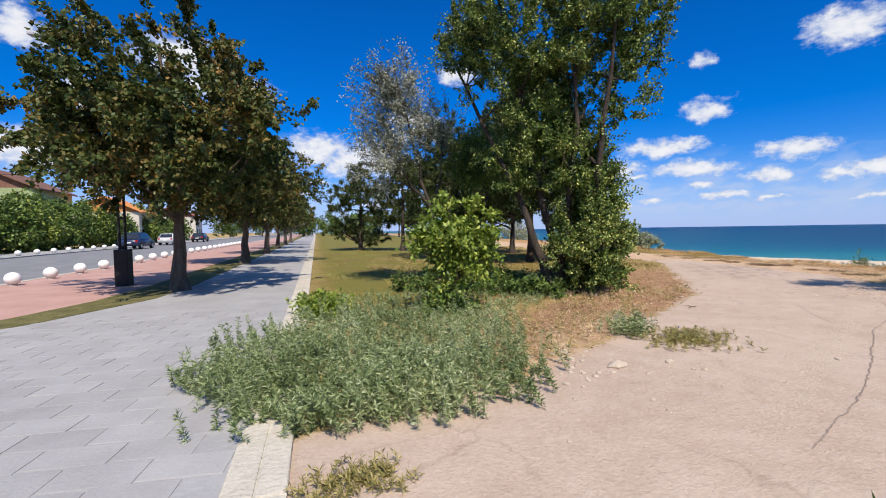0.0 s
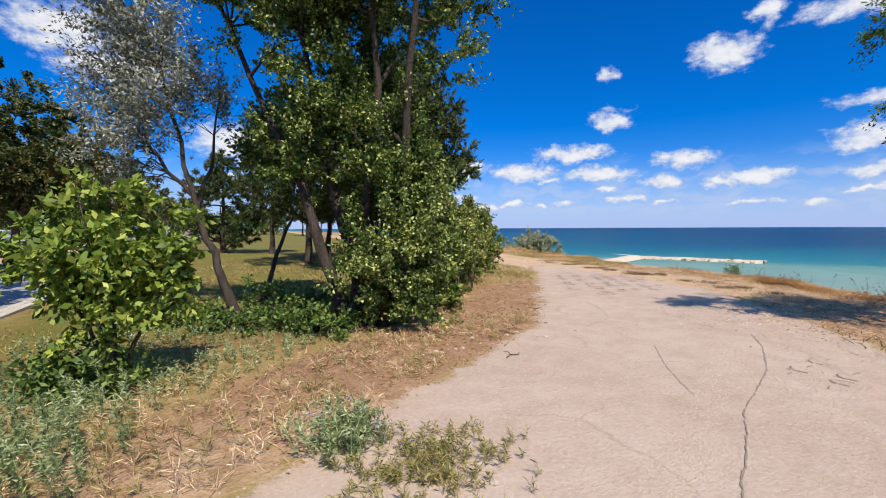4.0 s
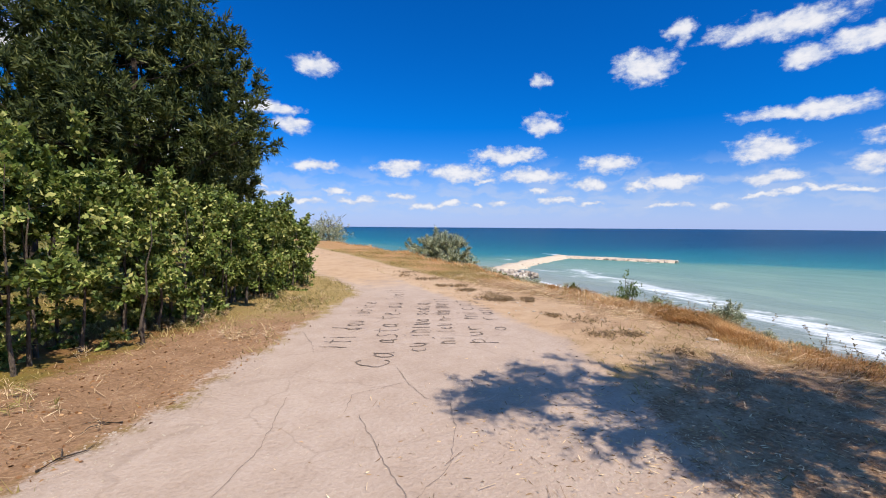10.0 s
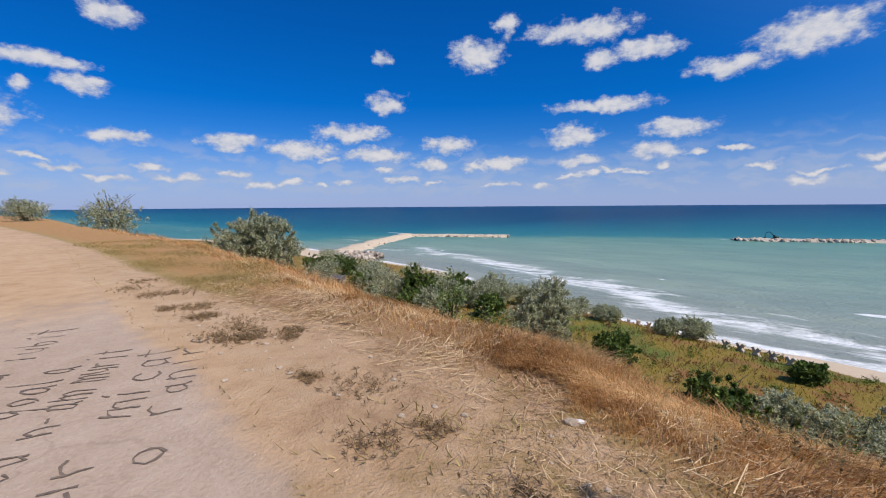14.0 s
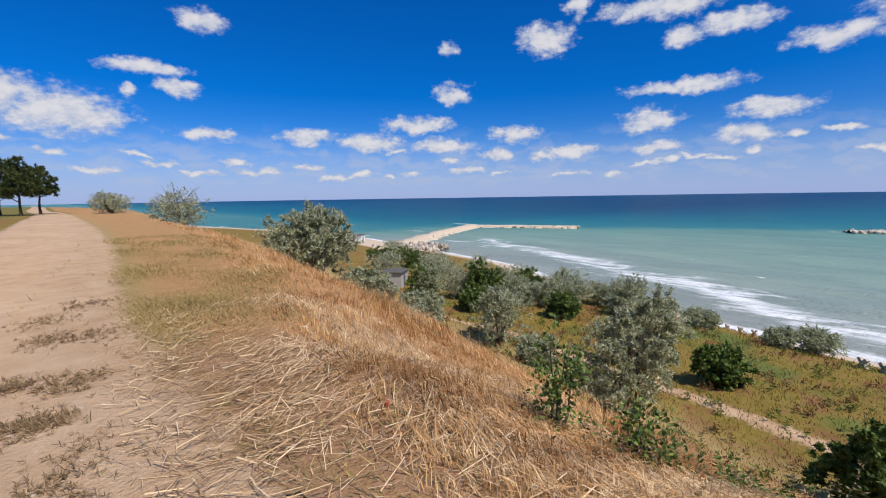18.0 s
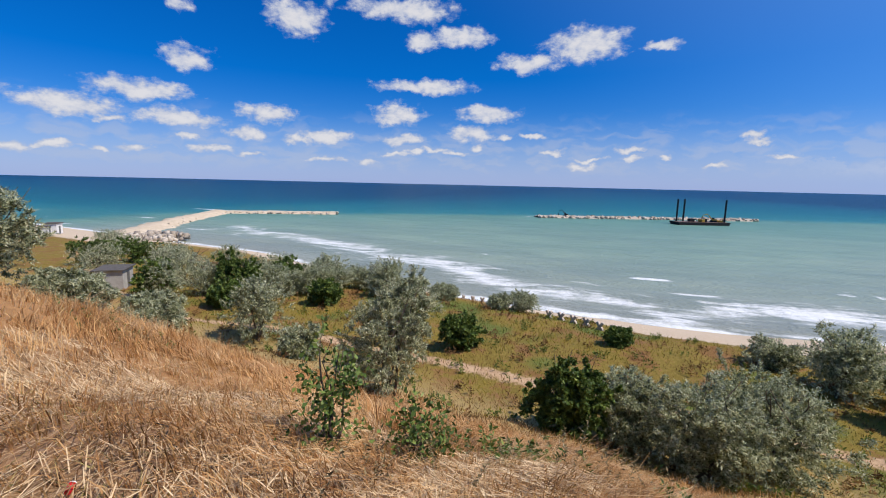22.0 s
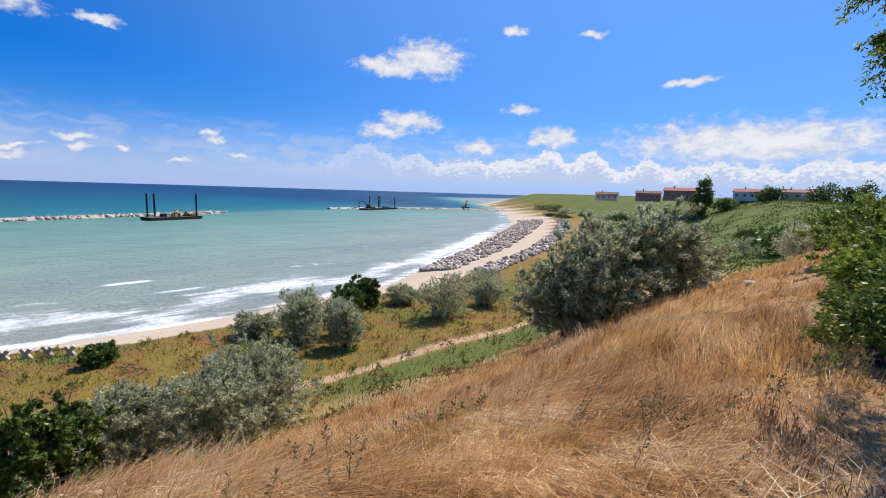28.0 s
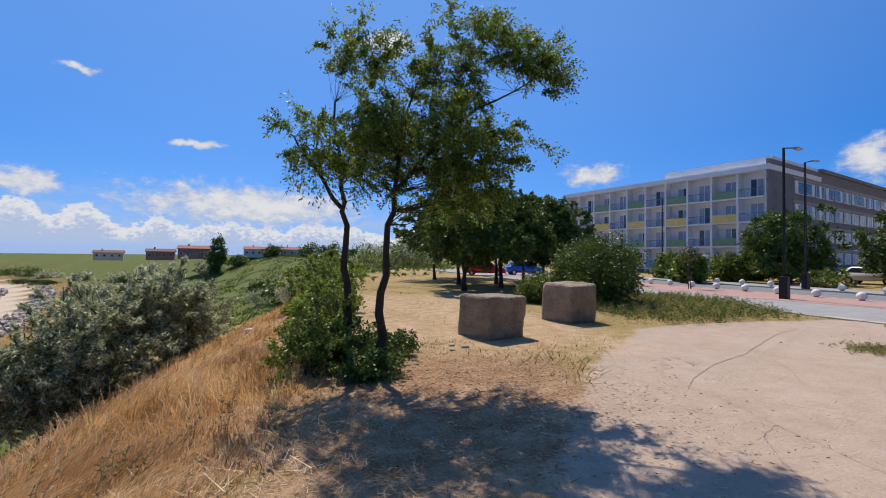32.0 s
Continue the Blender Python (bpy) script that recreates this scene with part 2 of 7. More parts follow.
def ground_build(n):
    za = n.node("ShaderNodeAttribute", attribute_name="zone_a")
    zb = n.node("ShaderNodeAttribute", attribute_name="zone_b")
    sa, sb = n.node("ShaderNodeSeparateColor"), n.node("ShaderNodeSeparateColor")
    n.put(za.outputs["Color"], sa.inputs[0]), n.put(zb.outputs["Color"], sb.inputs[0])
    p = place(n)
    n1, n2, n3 = n.noise(p, 0.35, 5.0, 0.6), n.noise(p, 2.6, 6.0, 0.68), n.noise(p, 26.0, 5.0, 0.7)
    broad = n.math("ADD", n.math("MULTIPLY", n1, 0.45), n.math("MULTIPLY", n2, 0.55))
    fine = n.math("ADD", n.math("MULTIPLY", n2, 0.4), n.math("MULTIPLY", n3, 0.6))
    fray = n.math("MULTIPLY", n.math("SUBTRACT", n.math("ADD", n.math("MULTIPLY", n2, 0.7), n.math("MULTIPLY", n3, 0.3)), 0.5), 2.2)

    def mask(v, soft=0.22):
        return n.step(n.math("ADD", v, n.math("MULTIPLY", fray, n.math("MULTIPLY", n.math("MULTIPLY", v, n.math("SUBTRACT", 1.0, v)), 4.0))), 0.5 - soft, 0.5 + soft)
    c = n.ramp(fine, [(0.3, (0.22, 0.155, 0.062)), (0.55, (0.38, 0.275, 0.115)), (0.75, (0.50, 0.38, 0.19))])          # dry turf
    green = n.ramp(n.math("ADD", n.math("MULTIPLY", fine, 0.5), n.math("MULTIPLY", broad, 0.5)), [(0.3, (0.10, 0.075, 0.016)), (0.5, (0.21, 0.155, 0.032)), (0.72, (0.34, 0.23, 0.065))])
    rust = n.ramp(fine, [(0.3, (0.10, 0.05, 0.02)), (0.52, (0.22, 0.115, 0.042)), (0.75, (0.36, 0.21, 0.09))])
    green = n.mix(n.step(n.math("ADD", n.math("MULTIPLY", n1, 0.65), n.math("MULTIPLY", n2, 0.35)), 0.49, 0.57), green, rust)
    c = n.mix(mask(sb.outputs[0], 0.4), c, green)
    lush = n.ramp(fine, [(0.3, (0.055, 0.085, 0.018)), (0.5, (0.105, 0.135, 0.030)), (0.72, (0.20, 0.20, 0.055))])
    c = n.mix(mask(zb.outputs["Alpha"], 0.4), c, lush)
    straw = n.ramp(fine, [(0.3, (0.24, 0.115, 0.045)), (0.52, (0.43, 0.235, 0.10)), (0.75, (0.60, 0.40, 0.20))])
    c = n.mix(mask(sa.outputs[1], 0.35), c, straw)
    litter = n.ramp(fine, [(0.3, (0.15, 0.082, 0.042)), (0.52, (0.34, 0.20, 0.108)), (0.75, (0.54, 0.36, 0.215))])
    c = n.mix(mask(sa.outputs[2], 0.3), c, litter)
    dirt = n.ramp(n.math("ADD", n.math("MULTIPLY", broad, 0.62), n.math("MULTIPLY", n3, 0.38)), [(0.33, (0.33, 0.238, 0.172)), (0.5, (0.43, 0.328, 0.250)), (0.72, (0.53, 0.425, 0.342))])
    c = n.mix(mask(sa.outputs[0], 0.15), c, dirt)
    cell = n.node("ShaderNodeTexVoronoi")
    cell.feature = "DISTANCE_TO_EDGE"
    cell.inputs["Scale"].default_value = 0.75
    bent = n.node("ShaderNodeTexNoise")
    bent.inputs["Scale"].default_value, bent.inputs["Detail"].default_value = 2.2, 5.0
    n.put(p, bent.inputs["Vector"])
    n.put(n.vec("ADD", p, n.vec("MULTIPLY", bent.outputs["Color"], (0.55, 0.55, 0.0))), cell.inputs["Vector"])
    line = n.math("MULTIPLY", n.math("SUBTRACT", 1.0, n.step(cell.outputs["Distance"], 0.0, 0.014)), n.step(n1, 0.42, 0.58))
    c = n.mix(n.math("MULTIPLY", n.math("MULTIPLY", line, sa.outputs[0]), 0.24), c, (0.17, 0.12, 0.085))
    grit = n.step(n.noise(p, 70.0, 2.0, 0.6), 0.60, 0.70)
    c = n.mix(n.math("MULTIPLY", n.math("MULTIPLY", grit, n.step(n2, 0.42, 0.66)), 0.45), c, (0.60, 0.50, 0.40))
    soil = n.ramp(broad, [(0.32, (0.33, 0.20, 0.11)), (0.46, (0.47, 0.315, 0.185)), (0.7, (0.58, 0.42, 0.275))])
    c = n.mix(mask(sb.outputs[2], 0.35), c, soil)
    sand = n.ramp(fine, [(0.3, (0.46, 0.36, 0.25)), (0.7, (0.62, 0.51, 0.38))])
    c = n.mix(mask(sb.outputs[1], 0.2), c, sand)
    soft = n.math("SUBTRACT", 1.0, n.math("MULTIPLY", sa.outputs[0], 0.58))
    relief = n.math("MULTIPLY", n.math("ADD", n.math("MULTIPLY", n2, 1.6), n3), soft)
    return shiny(n, c, 0.92, 0.0, relief, 0.03, 0.15)


def sea_build(n):
    at = n.node("ShaderNodeAttribute", attribute_name="sea")
    s = n.node("ShaderNodeSeparateColor")
    n.put(at.outputs["Color"], s.inputs[0])
    p = place(n)
    wob = n.noise(n.vec("MULTIPLY", p, (1.0, 0.55, 1.0)), 0.012, 4.0, 0.55)
    d = n.math("ADD", s.outputs[0], n.math("MULTIPLY", n.math("SUBTRACT", wob, 0.5), 0.13))
    c = n.ramp(d, [(0.0, (0.27, 0.285, 0.245)), (0.12, (0.235, 0.29, 0.245)), (0.26, (0.205, 0.30, 0.235)), (0.46, (0.11, 0.245, 0.19)), (0.53, (0.03, 0.175, 0.18)), (0.66, (0.006, 0.122, 0.155)), (0.84, (0.004, 0.072, 0.125)), (1.0, (0.003, 0.040, 0.092))])
    streak = n.noise(n.vec("MULTIPLY", p, (1.0, 0.3, 1.0)), 0.09, 5.0, 0.65)
    c = n.mix(0.5, c, n.mix(n.step(streak, 0.35, 0.7), n.vec("MULTIPLY", c, (0.75, 0.8, 0.85)), n.vec("MULTIPLY", c, (1.25, 1.2, 1.15))))
    f1 = n.noise(n.vec("MULTIPLY", p, (0.9, 0.55, 1.0)), 0.35, 7.0, 0.72, 0.6)
    f1 = n.math("ADD", n.math("MULTIPLY", f1, 0.5), n.math("MULTIPLY", n.noise(n.vec("MULTIPLY", p, (1.0, 0.13, 1.0)), 0.38, 6.0, 0.7, 0.8), 0.6))
    f1 = n.math("SUBTRACT", f1, 0.05)
    foam = n.step(n.math("ADD", s.outputs[1], n.math("MULTIPLY", n.math("SUBTRACT", f1, 0.5), 1.7)), 0.45, 0.8)
    caps = n.noise(n.vec("MULTIPLY", p, (0.10, 0.035, 1.0)), 1.0, 3.0, 0.55, 0.3)
    caps2 = n.noise(p, 0.3, 4.0, 0.6)
    cap = n.math("MULTIPLY", n.step(n.math("ADD", caps, n.math("MULTIPLY", n.math("SUBTRACT", caps2, 0.5), 0.5)), 0.745, 0.80), 0.75)
    c = n.mix(n.math("MAXIMUM", foam, cap), c, (0.78, 0.8, 0.78))
    wave = n.math("ADD", n.noise(n.vec("MULTIPLY", p, (1.0, 0.35, 1.0)), 0.22, 5.0, 0.6), n.math("MULTIPLY", n.noise(p, 1.3, 4.0, 0.6), 0.25))
    return shiny(n, c, 0.4, 0.0, wave, 1.3, 0.27, 1.33)


GROUND = material("ground", ground_build)
SEA = material("sea_water", sea_build)
BARK = rough_mat("bark", (0.06, 0.045, 0.035), (0.20, 0.16, 0.12), 9.0, 0.95, 0.03, stretch=(1, 1, 0.25))
BARK_DARK = rough_mat("dark_bark", (0.035, 0.028, 0.022), (0.11, 0.085, 0.065), 9.0, 0.95, 0.03, stretch=(1, 1, 0.25))
LEAF_MAPLE = leaf_mat("maple_leaf", [(0.1, (0.032, 0.06, 0.015)), (0.5, (0.075, 0.105, 0.026)), (0.78, (0.17, 0.125, 0.034)), (0.97, (0.40, 0.215, 0.065))], 0.2, broad=0.4, scale=0.5)
# Pale top stop: a few leaves carry a painted sunlit highlight.
LEAF_POPLAR = leaf_mat("poplar_leaf", [(0.1, (0.032, 0.066, 0.016)), (0.6, (0.115, 0.18, 0.035)), (0.97, (0.68, 0.70, 0.22))], 0.35, 0.5, 0.3)
LEAF_SHRUB = leaf_mat("shrub_leaf", [(0.1, (0.047, 0.088, 0.016)), (0.6, (0.149, 0.216, 0.038)), (0.95, (0.446, 0.472, 0.108))], 0.4)
# Same here: sunlit leaves imitated by the pale top stop.
LEAF_ELM = leaf_mat("elm_leaf", [(0.1, (0.06, 0.10, 0.02)), (0.6, (0.165, 0.225, 0.045)), (0.97, (0.66, 0.63, 0.22))], 0.35)
LEAF_BRIGHT = leaf_mat("bright_leaf", [(0.1, (0.08, 0.15, 0.02)), (0.6, (0.24, 0.33, 0.05)), (0.95, (0.56, 0.58, 0.13))], 0.5)
LEAF_SILVER = leaf_mat("silver_leaf", [(0.1, (0.10, 0.125, 0.05)), (0.5, (0.40, 0.425, 0.26)), (0.97, (0.88, 0.88, 0.64))], 0.75, broad=0.2)
LEAF_WHITE = leaf_mat("white_leaf", [(0.1, (0.10, 0.11, 0.07)), (0.6, (0.28, 0.29, 0.21)), (0.95, (0.60, 0.60, 0.49))], 0.25)
# Top stop lifted to imitate sunlit leaves in the crown.
LEAF_LOCUST = leaf_mat("locust_leaf", [(0.1, (0.042, 0.085, 0.016)), (0.6, (0.15, 0.23, 0.04)), (0.95, (0.42, 0.47, 0.10))], 0.75)
LEAF_DARK = leaf_mat("dark_leaf", [(0.1, (0.045, 0.085, 0.02)), (0.6, (0.11, 0.175, 0.036)), (0.95, (0.26, 0.32, 0.075))], 0.25)
NEEDLE = leaf_mat("pine_needle", [(0.1, (0.02, 0.034, 0.010)), (0.6, (0.060, 0.085, 0.022)), (0.95, (0.19, 0.20, 0.058))], 0.2, 0.6)
GREEN_GRASS = leaf_mat("green_grass", [(0.1, (0.11, 0.10, 0.013)), (0.5, (0.30, 0.245, 0.03)), (0.95, (0.52, 0.39, 0.065))], 0.3, 0.7, 0.3, 0.55, 0.25)
LUSH_GRASS = leaf_mat("lush_grass", [(0.1, (0.05, 0.09, 0.015)), (0.5, (0.12, 0.17, 0.03)), (0.95, (0.26, 0.27, 0.06))], 0.3, 0.7)
DRY_TURF = leaf_mat("dry_turf_blade", [(0.1, (0.17, 0.135, 0.045)), (0.5, (0.36, 0.275, 0.10)), (0.95, (0.58, 0.43, 0.20))], 0.35, 0.7)
PALE_STRAW = leaf_mat("pale_straw", [(0.1, (0.30, 0.17, 0.08)), (0.5, (0.52, 0.345, 0.19)), (0.95, (0.80, 0.63, 0.40))], 0.3, 0.7)
MAT_STRAW = leaf_mat("matted_straw", [(0.1, (0.16, 0.085, 0.038)), (0.45, (0.52, 0.34, 0.175)), (0.95, (0.90, 0.72, 0.46))], 0.15, 0.6)
RUST_GRASS = leaf_mat("rust_grass", [(0.1, (0.10, 0.048, 0.020)), (0.5, (0.225, 0.12, 0.046)), (0.95, (0.38, 0.225, 0.09))], 0.3, 0.7, 0.3, 0.55, 0.25)
LEAF_WEED = leaf_mat("weed_leaf", [(0.1, (0.075, 0.12, 0.04)), (0.55, (0.25, 0.32, 0.125)), (0.95, (0.60, 0.62, 0.37))], 0.45)
STRAW = leaf_mat("straw_blade", [(0.1, (0.28, 0.12, 0.045)), (0.36, (0.56, 0.29, 0.115)), (0.6, (0.72, 0.45, 0.20)), (0.95, (0.96, 0.77, 0.48))], 0.6, 0.7, 0.3, 0.5, 0.9)
TURF = leaf_mat("turf_blade", [(0.1, (0.14, 0.15, 0.04)), (0.5, (0.34, 0.29, 0.10)), (0.95, (0.52, 0.42, 0.17))], 0.3, 0.7)
ROCK = rough_mat("limestone", (0.21, 0.155, 0.10), (0.43, 0.34, 0.24), 3.0, 0.9, 0.04)
PAVER = rough_mat("grey_paver", (0.26, 0.25, 0.24), (0.36, 0.35, 0.335), 1.2, 0.9, 0.006, grain=22.0)
PAVER_RED = rough_mat("red_paver", (0.36, 0.21, 0.17), (0.48, 0.30, 0.25), 1.2, 0.9, 0.006, grain=22.0)
KERB = rough_mat("kerb_concrete", (0.38, 0.34, 0.27), (0.56, 0.51, 0.42), 3.0, 0.9, 0.01)
ASPHALT = rough_mat("asphalt", (0.15, 0.15, 0.15), (0.24, 0.24, 0.235), 0.8, 0.9, 0.01, grain=40.0)
WHITE = rough_mat("white_paint", (0.66, 0.65, 0.62), (0.84, 0.83, 0.8), 5.0, 0.6, 0.004)
BLACK_METAL = rough_mat("black_metal", (0.012, 0.012, 0.013), (0.03, 0.03, 0.032), 12.0, 0.5, 0.002)
MARK = rough_mat("dark_scrawl", (0.10, 0.077, 0.06), (0.25, 0.195, 0.15), 9.0, 0.95, 0.004)
MARK_FAINT = rough_mat("faint_scrawl", (0.22, 0.165, 0.125), (0.34, 0.26, 0.20), 9.0, 0.95, 0.004)
CONCRETE = rough_mat("concrete", (0.30, 0.29, 0.27), (0.46, 0.45, 0.42), 1.5, 0.9, 0.01)


# ---- building helpers ----
def mesh_of(name, verts, faces, mats=(), smooth=False):
    """A mesh from arrays; faces all have the same number of corners."""
    verts, faces = np.asarray(verts, dtype=np.float32).reshape(-1, 3), np.asarray(faces, dtype=np.int32)
    me = bpy.data.meshes.new(name)
    k = faces.shape[1]
    me.vertices.add(len(verts)), me.loops.add(faces.size), me.polygons.add(len(faces))
    me.vertices.foreach_set("co", verts.ravel())
    me.loops.foreach_set("vertex_index", faces.ravel())
    me.polygons.foreach_set("loop_start", np.arange(0, faces.size, k, dtype=np.int32))
    if smooth:
        me.polygons.foreach_set("use_smooth", np.ones(len(faces), dtype=bool))
    for m in mats:
        me.materials.append(m)
    me.update(calc_edges=True)
    return me


def put_in(name, data, parent=None, label="", m=None):
    ob = new(name, data)
    if parent is not None:
        ob.parent = parent
    if m is not None:
        ob.matrix_basis = m
    if label:
        ob["label"] = label
    return ob


def part(name, bm, mat, parent=None, label="", smooth=False, m=None):
    """Links a bmesh as one mesh object under a thing or a part."""
    me = bpy.data.meshes.new(name)
    bm.to_mesh(me)
    bm.free()
    me.materials.append(mat)
    if smooth:
        me.polygons.foreach_set("use_smooth", np.ones(len(me.polygons), dtype=bool))
    return put_in(name, me, parent, label, m)


def thing(name, m, label, category, group="", kind=""):
    ob = new(name)
    ob.empty_display_size = 0.2
    ob.matrix_basis = m
    return tagged(ob, label, category, group, kind)


def box(bm, lo, hi, bevel=0.0, m=None):
    r = bmesh.ops.create_cube(bm, size=1.0)
    s = Matrix.Diagonal((hi[0] - lo[0], hi[1] - lo[1], hi[2] - lo[2], 1))
    mm = Matrix.Translation([(a + b) / 2 for a, b in zip(lo, hi)]) @ s
    bmesh.ops.transform(bm, matrix=(m @ mm) if m is not None else mm, verts=r["verts"])
    if bevel:
        es = list({e for v in r["verts"] for e in v.link_edges})
        bmesh.ops.bevel(bm, geom=es, offset=bevel, segments=2, affect="EDGES", profile=0.6)
    return bm


def box_bm(lo, hi, bevel=0.0):
    return box(bmesh.new(), lo, hi, bevel)


def rod(bm, a, b, r1, r2=None, seg=10):
    a, b = Vector(a), Vector(b)
    d = b - a
    mm = Matrix.Translation((a + b) / 2) @ d.to_track_quat("Z", "Y").to_matrix().to_4x4()
    bmesh.ops.create_cone(bm, cap_ends=True, segments=seg, radius1=r1, radius2=r1 if r2 is None else r2, depth=d.length, matrix=mm)
    return bm


def tube(pts, radii, seg=7):
    """Vertices and quads of a tapered tube along points."""
    pts = np.asarray(pts, float)
    n = len(pts)
    tang = np.gradient(pts, axis=0)
    tang /= np.linalg.norm(tang, axis=1)[:, None] + 1e-9
    ref = np.array([1.0, 0.13, 0.07])
    u = np.cross(tang, ref)
    u /= np.linalg.norm(u, axis=1)[:, None] + 1e-9
    v = np.cross(tang, u)
    a = np.linspace(0, 2 * math.pi, seg, endpoint=False)
    ring = u[:, None, :] * np.cos(a)[None, :, None] + v[:, None, :] * np.sin(a)[None, :, None]
    verts = (pts[:, None, :] + ring * np.asarray(radii)[:, None, None]).reshape(-1, 3)
    i = np.arange(n - 1)[:, None] * seg
    j = np.arange(seg)[None, :]
    k = (j + 1) % seg
    faces = np.stack([i + j, i + k, i + seg + k, i + seg + j], -1).reshape(-1, 4)
    return verts, faces


def joined(pieces):
    vs, fs, o = [], [], 0
    for v, f in pieces:
        vs.append(v), fs.append(f + o)
        o += len(v)
    return np.concatenate(vs), np.concatenate(fs)


def unit(v):
    return v / (np.linalg.norm(v, axis=-1, keepdims=True) + 1e-9)


def leaves(rng, base, out, length, width, droop=0.3, spread=0.7, slim=False):
    """One folded four-sided blade (slim: a narrow three-sided one) at each base point, pointing more or less outwards."""
    n = len(base)
    d = unit(unit(out) + rng.normal(0, spread, (n, 3)) - np.array([0, 0, droop]))
    side = unit(np.cross(d, rng.normal(0, 1, (n, 3))))
    nor = np.cross(side, d)
    ln = (length * rng.uniform(0.65, 1.35, n))[:, None]
    wd = (width * rng.uniform(0.65, 1.35, n))[:, None] / 2
    if slim:
        v = np.stack([base - side * wd, base + side * wd + nor * wd * 0.5, base + d * ln], 1)
        return v.reshape(-1, 3), np.arange(3 * n, dtype=np.int32).reshape(-1, 3)
    mid = base + d * ln * 0.5
    v = np.stack([base, mid + side * wd + nor * wd * 0.35, base + d * ln, mid - side * wd + nor * wd * 0.35], 1)
    return v.reshape(-1, 3), np.arange(4 * n, dtype=np.int32).reshape(-1, 4)


def in_ball(rng, n, shell=0.0):
    d = unit(rng.normal(0, 1, (n, 3)))
    return d * (rng.uniform(shell ** 3, 1, n) ** (1 / 3))[:, None]


def bend(rng, a, b, k=5, sway=0.08):
    a, b = np.asarray(a, float), np.asarray(b, float)
    t = np.linspace(0, 1, k)[:, None]
    p = a + (b - a) * t
    length = np.linalg.norm(b - a)
    w = np.sin(t * math.pi)
    return p + w * rng.normal(0, sway * length, (1, 3)) + np.concatenate([np.zeros((1, 3)), rng.normal(0, sway * length * 0.25, (k - 2, 3)), np.zeros((1, 3))])


def grow(name, seed, at, stems, blobs, n_clump, n_leaf, leaf, clump_r, mats, label, category, stem_r=0.12, group="", droop=0.3, flat=1.0, shell=0.45, limbs=30, gaps=0.0, spread=0.7, soft=1.0, seg=7, twiggy=1.0, spray=0.0, lift=(0, 0, 0.35), sag=0.15, slim=False):
    """A tree or bush at a place: stems are polylines from the foot; the crown fills blobs (centre, radii) with clumps of leaves."""
    rng = np.random.default_rng(seed)
    vol = np.array([r[0] * r[1] * r[2] for _, r in blobs]) ** 0.67
    pick = rng.choice(len(blobs), n_clump, p=vol / vol.sum())
    cen, rad = np.array([b[0] for b in blobs], float), np.array([b[1] for b in blobs], float)
    q = in_ball(rng, n_clump, shell)
    q *= (1 + 0.16 * np.sin(q[:, :1] * 5 + seed) + 0.14 * np.sin(q[:, 1:2] * 6 + q[:, 2:] * 4 + seed * 2))
    c = cen[pick] + q * rad[pick]
    c[:, 2] = np.maximum(c[:, 2], 0.05)
    if gaps:
        keep = np.array([noise.noise(Vector(v) * 0.8 + Vector((seed, 0, 0))) for v in c]) > gaps - 0.5
        c, q, pick = c[keep], q[keep], pick[keep]
    root = thing(name, pose(*at), label, category, group)
    pieces, axis = [], []
    for s in stems:
        s = np.asarray(s, float)
        t = np.linspace(0, 1, 3 * len(s))
        p = np.stack([np.interp(t * (len(s) - 1), range(len(s)), s[:, i]) for i in range(3)], 1)
        p[1:-1] += rng.normal(0, 0.025, p[1:-1].shape)
        r = stem_r * (1 - 0.8 * t) * ((1 + 0.45 * np.exp(-t * 14)) if s[0, 2] < 0.4 else 0.5)
        pieces.append(tube(p, r, seg))
        axis.append(np.concatenate([p, r[:, None]], 1))
    ax = np.concatenate(axis)
    for i in rng.choice(len(c), min(limbs, len(c)), replace=False):
        low = ax[ax[:, 2] < c[i, 2] * 0.97 + 0.02]
        if not len(low):
            low = ax
        d = np.linalg.norm(low[:, :3] - c[i], axis=1) + 0.7 * np.abs(c[i, 2] - low[:, 2] - 0.4 * np.linalg.norm(low[:, :2] - c[i, :2], axis=1))
        a = low[d.argmin()]
        r0 = min(a[3] * 0.65, 0.02 + 0.03 * np.linalg.norm(a[:3] - c[i]) * stem_r / 0.12) * twiggy
        pieces.append(tube(bend(rng, a[:3], c[i]), np.linspace(r0, r0 * 0.2, 5), 5))
    v, f = joined(pieces)
    put_in("trunk", mesh_of("trunk", v, f, [mats[0]], True), root)
    per = rng.multinomial(n_leaf, np.full(len(c), 1 / len(c)))
    idx = np.repeat(np.arange(len(c)), per)
    g = rng.normal(0, 1, (len(idx), 3)) * 0.5
    g *= np.minimum(1.0, 1.5 / (np.linalg.norm(g, axis=1)[:, None] + 1e-6))
    size = clump_r * rng.uniform(0.6, 1.4, len(c))
    base = c[idx] + g * size[idx, None] * np.array([1, 1, flat])
    base[:, 2] = np.maximum(base[:, 2], 0.02)
    out = g * soft + q[idx] * 0.6 + np.array([0, 0, 0.15])
    if spray:
        # the leaves sit along a few twigs that leave each clump outwards and with the wind
        dirs = unit(q[:, None, :] * 0.9 + rng.normal(0, 0.42, (len(c), 4, 3)) + np.array(lift))
        dd = dirs[idx, rng.integers(0, 4, len(idx))]
        t = rng.uniform(-0.3, 1.0, len(idx))[:, None]
        run = (spray * rng.uniform(0.55, 1.45, len(c)))[idx, None]
        base = c[idx] + dd * t * run + rng.normal(0, 1, (len(idx), 3)) * 0.07 * run - np.array([0, 0, sag]) * run * t * t
        base[:, 2] = np.maximum(base[:, 2], 0.02)
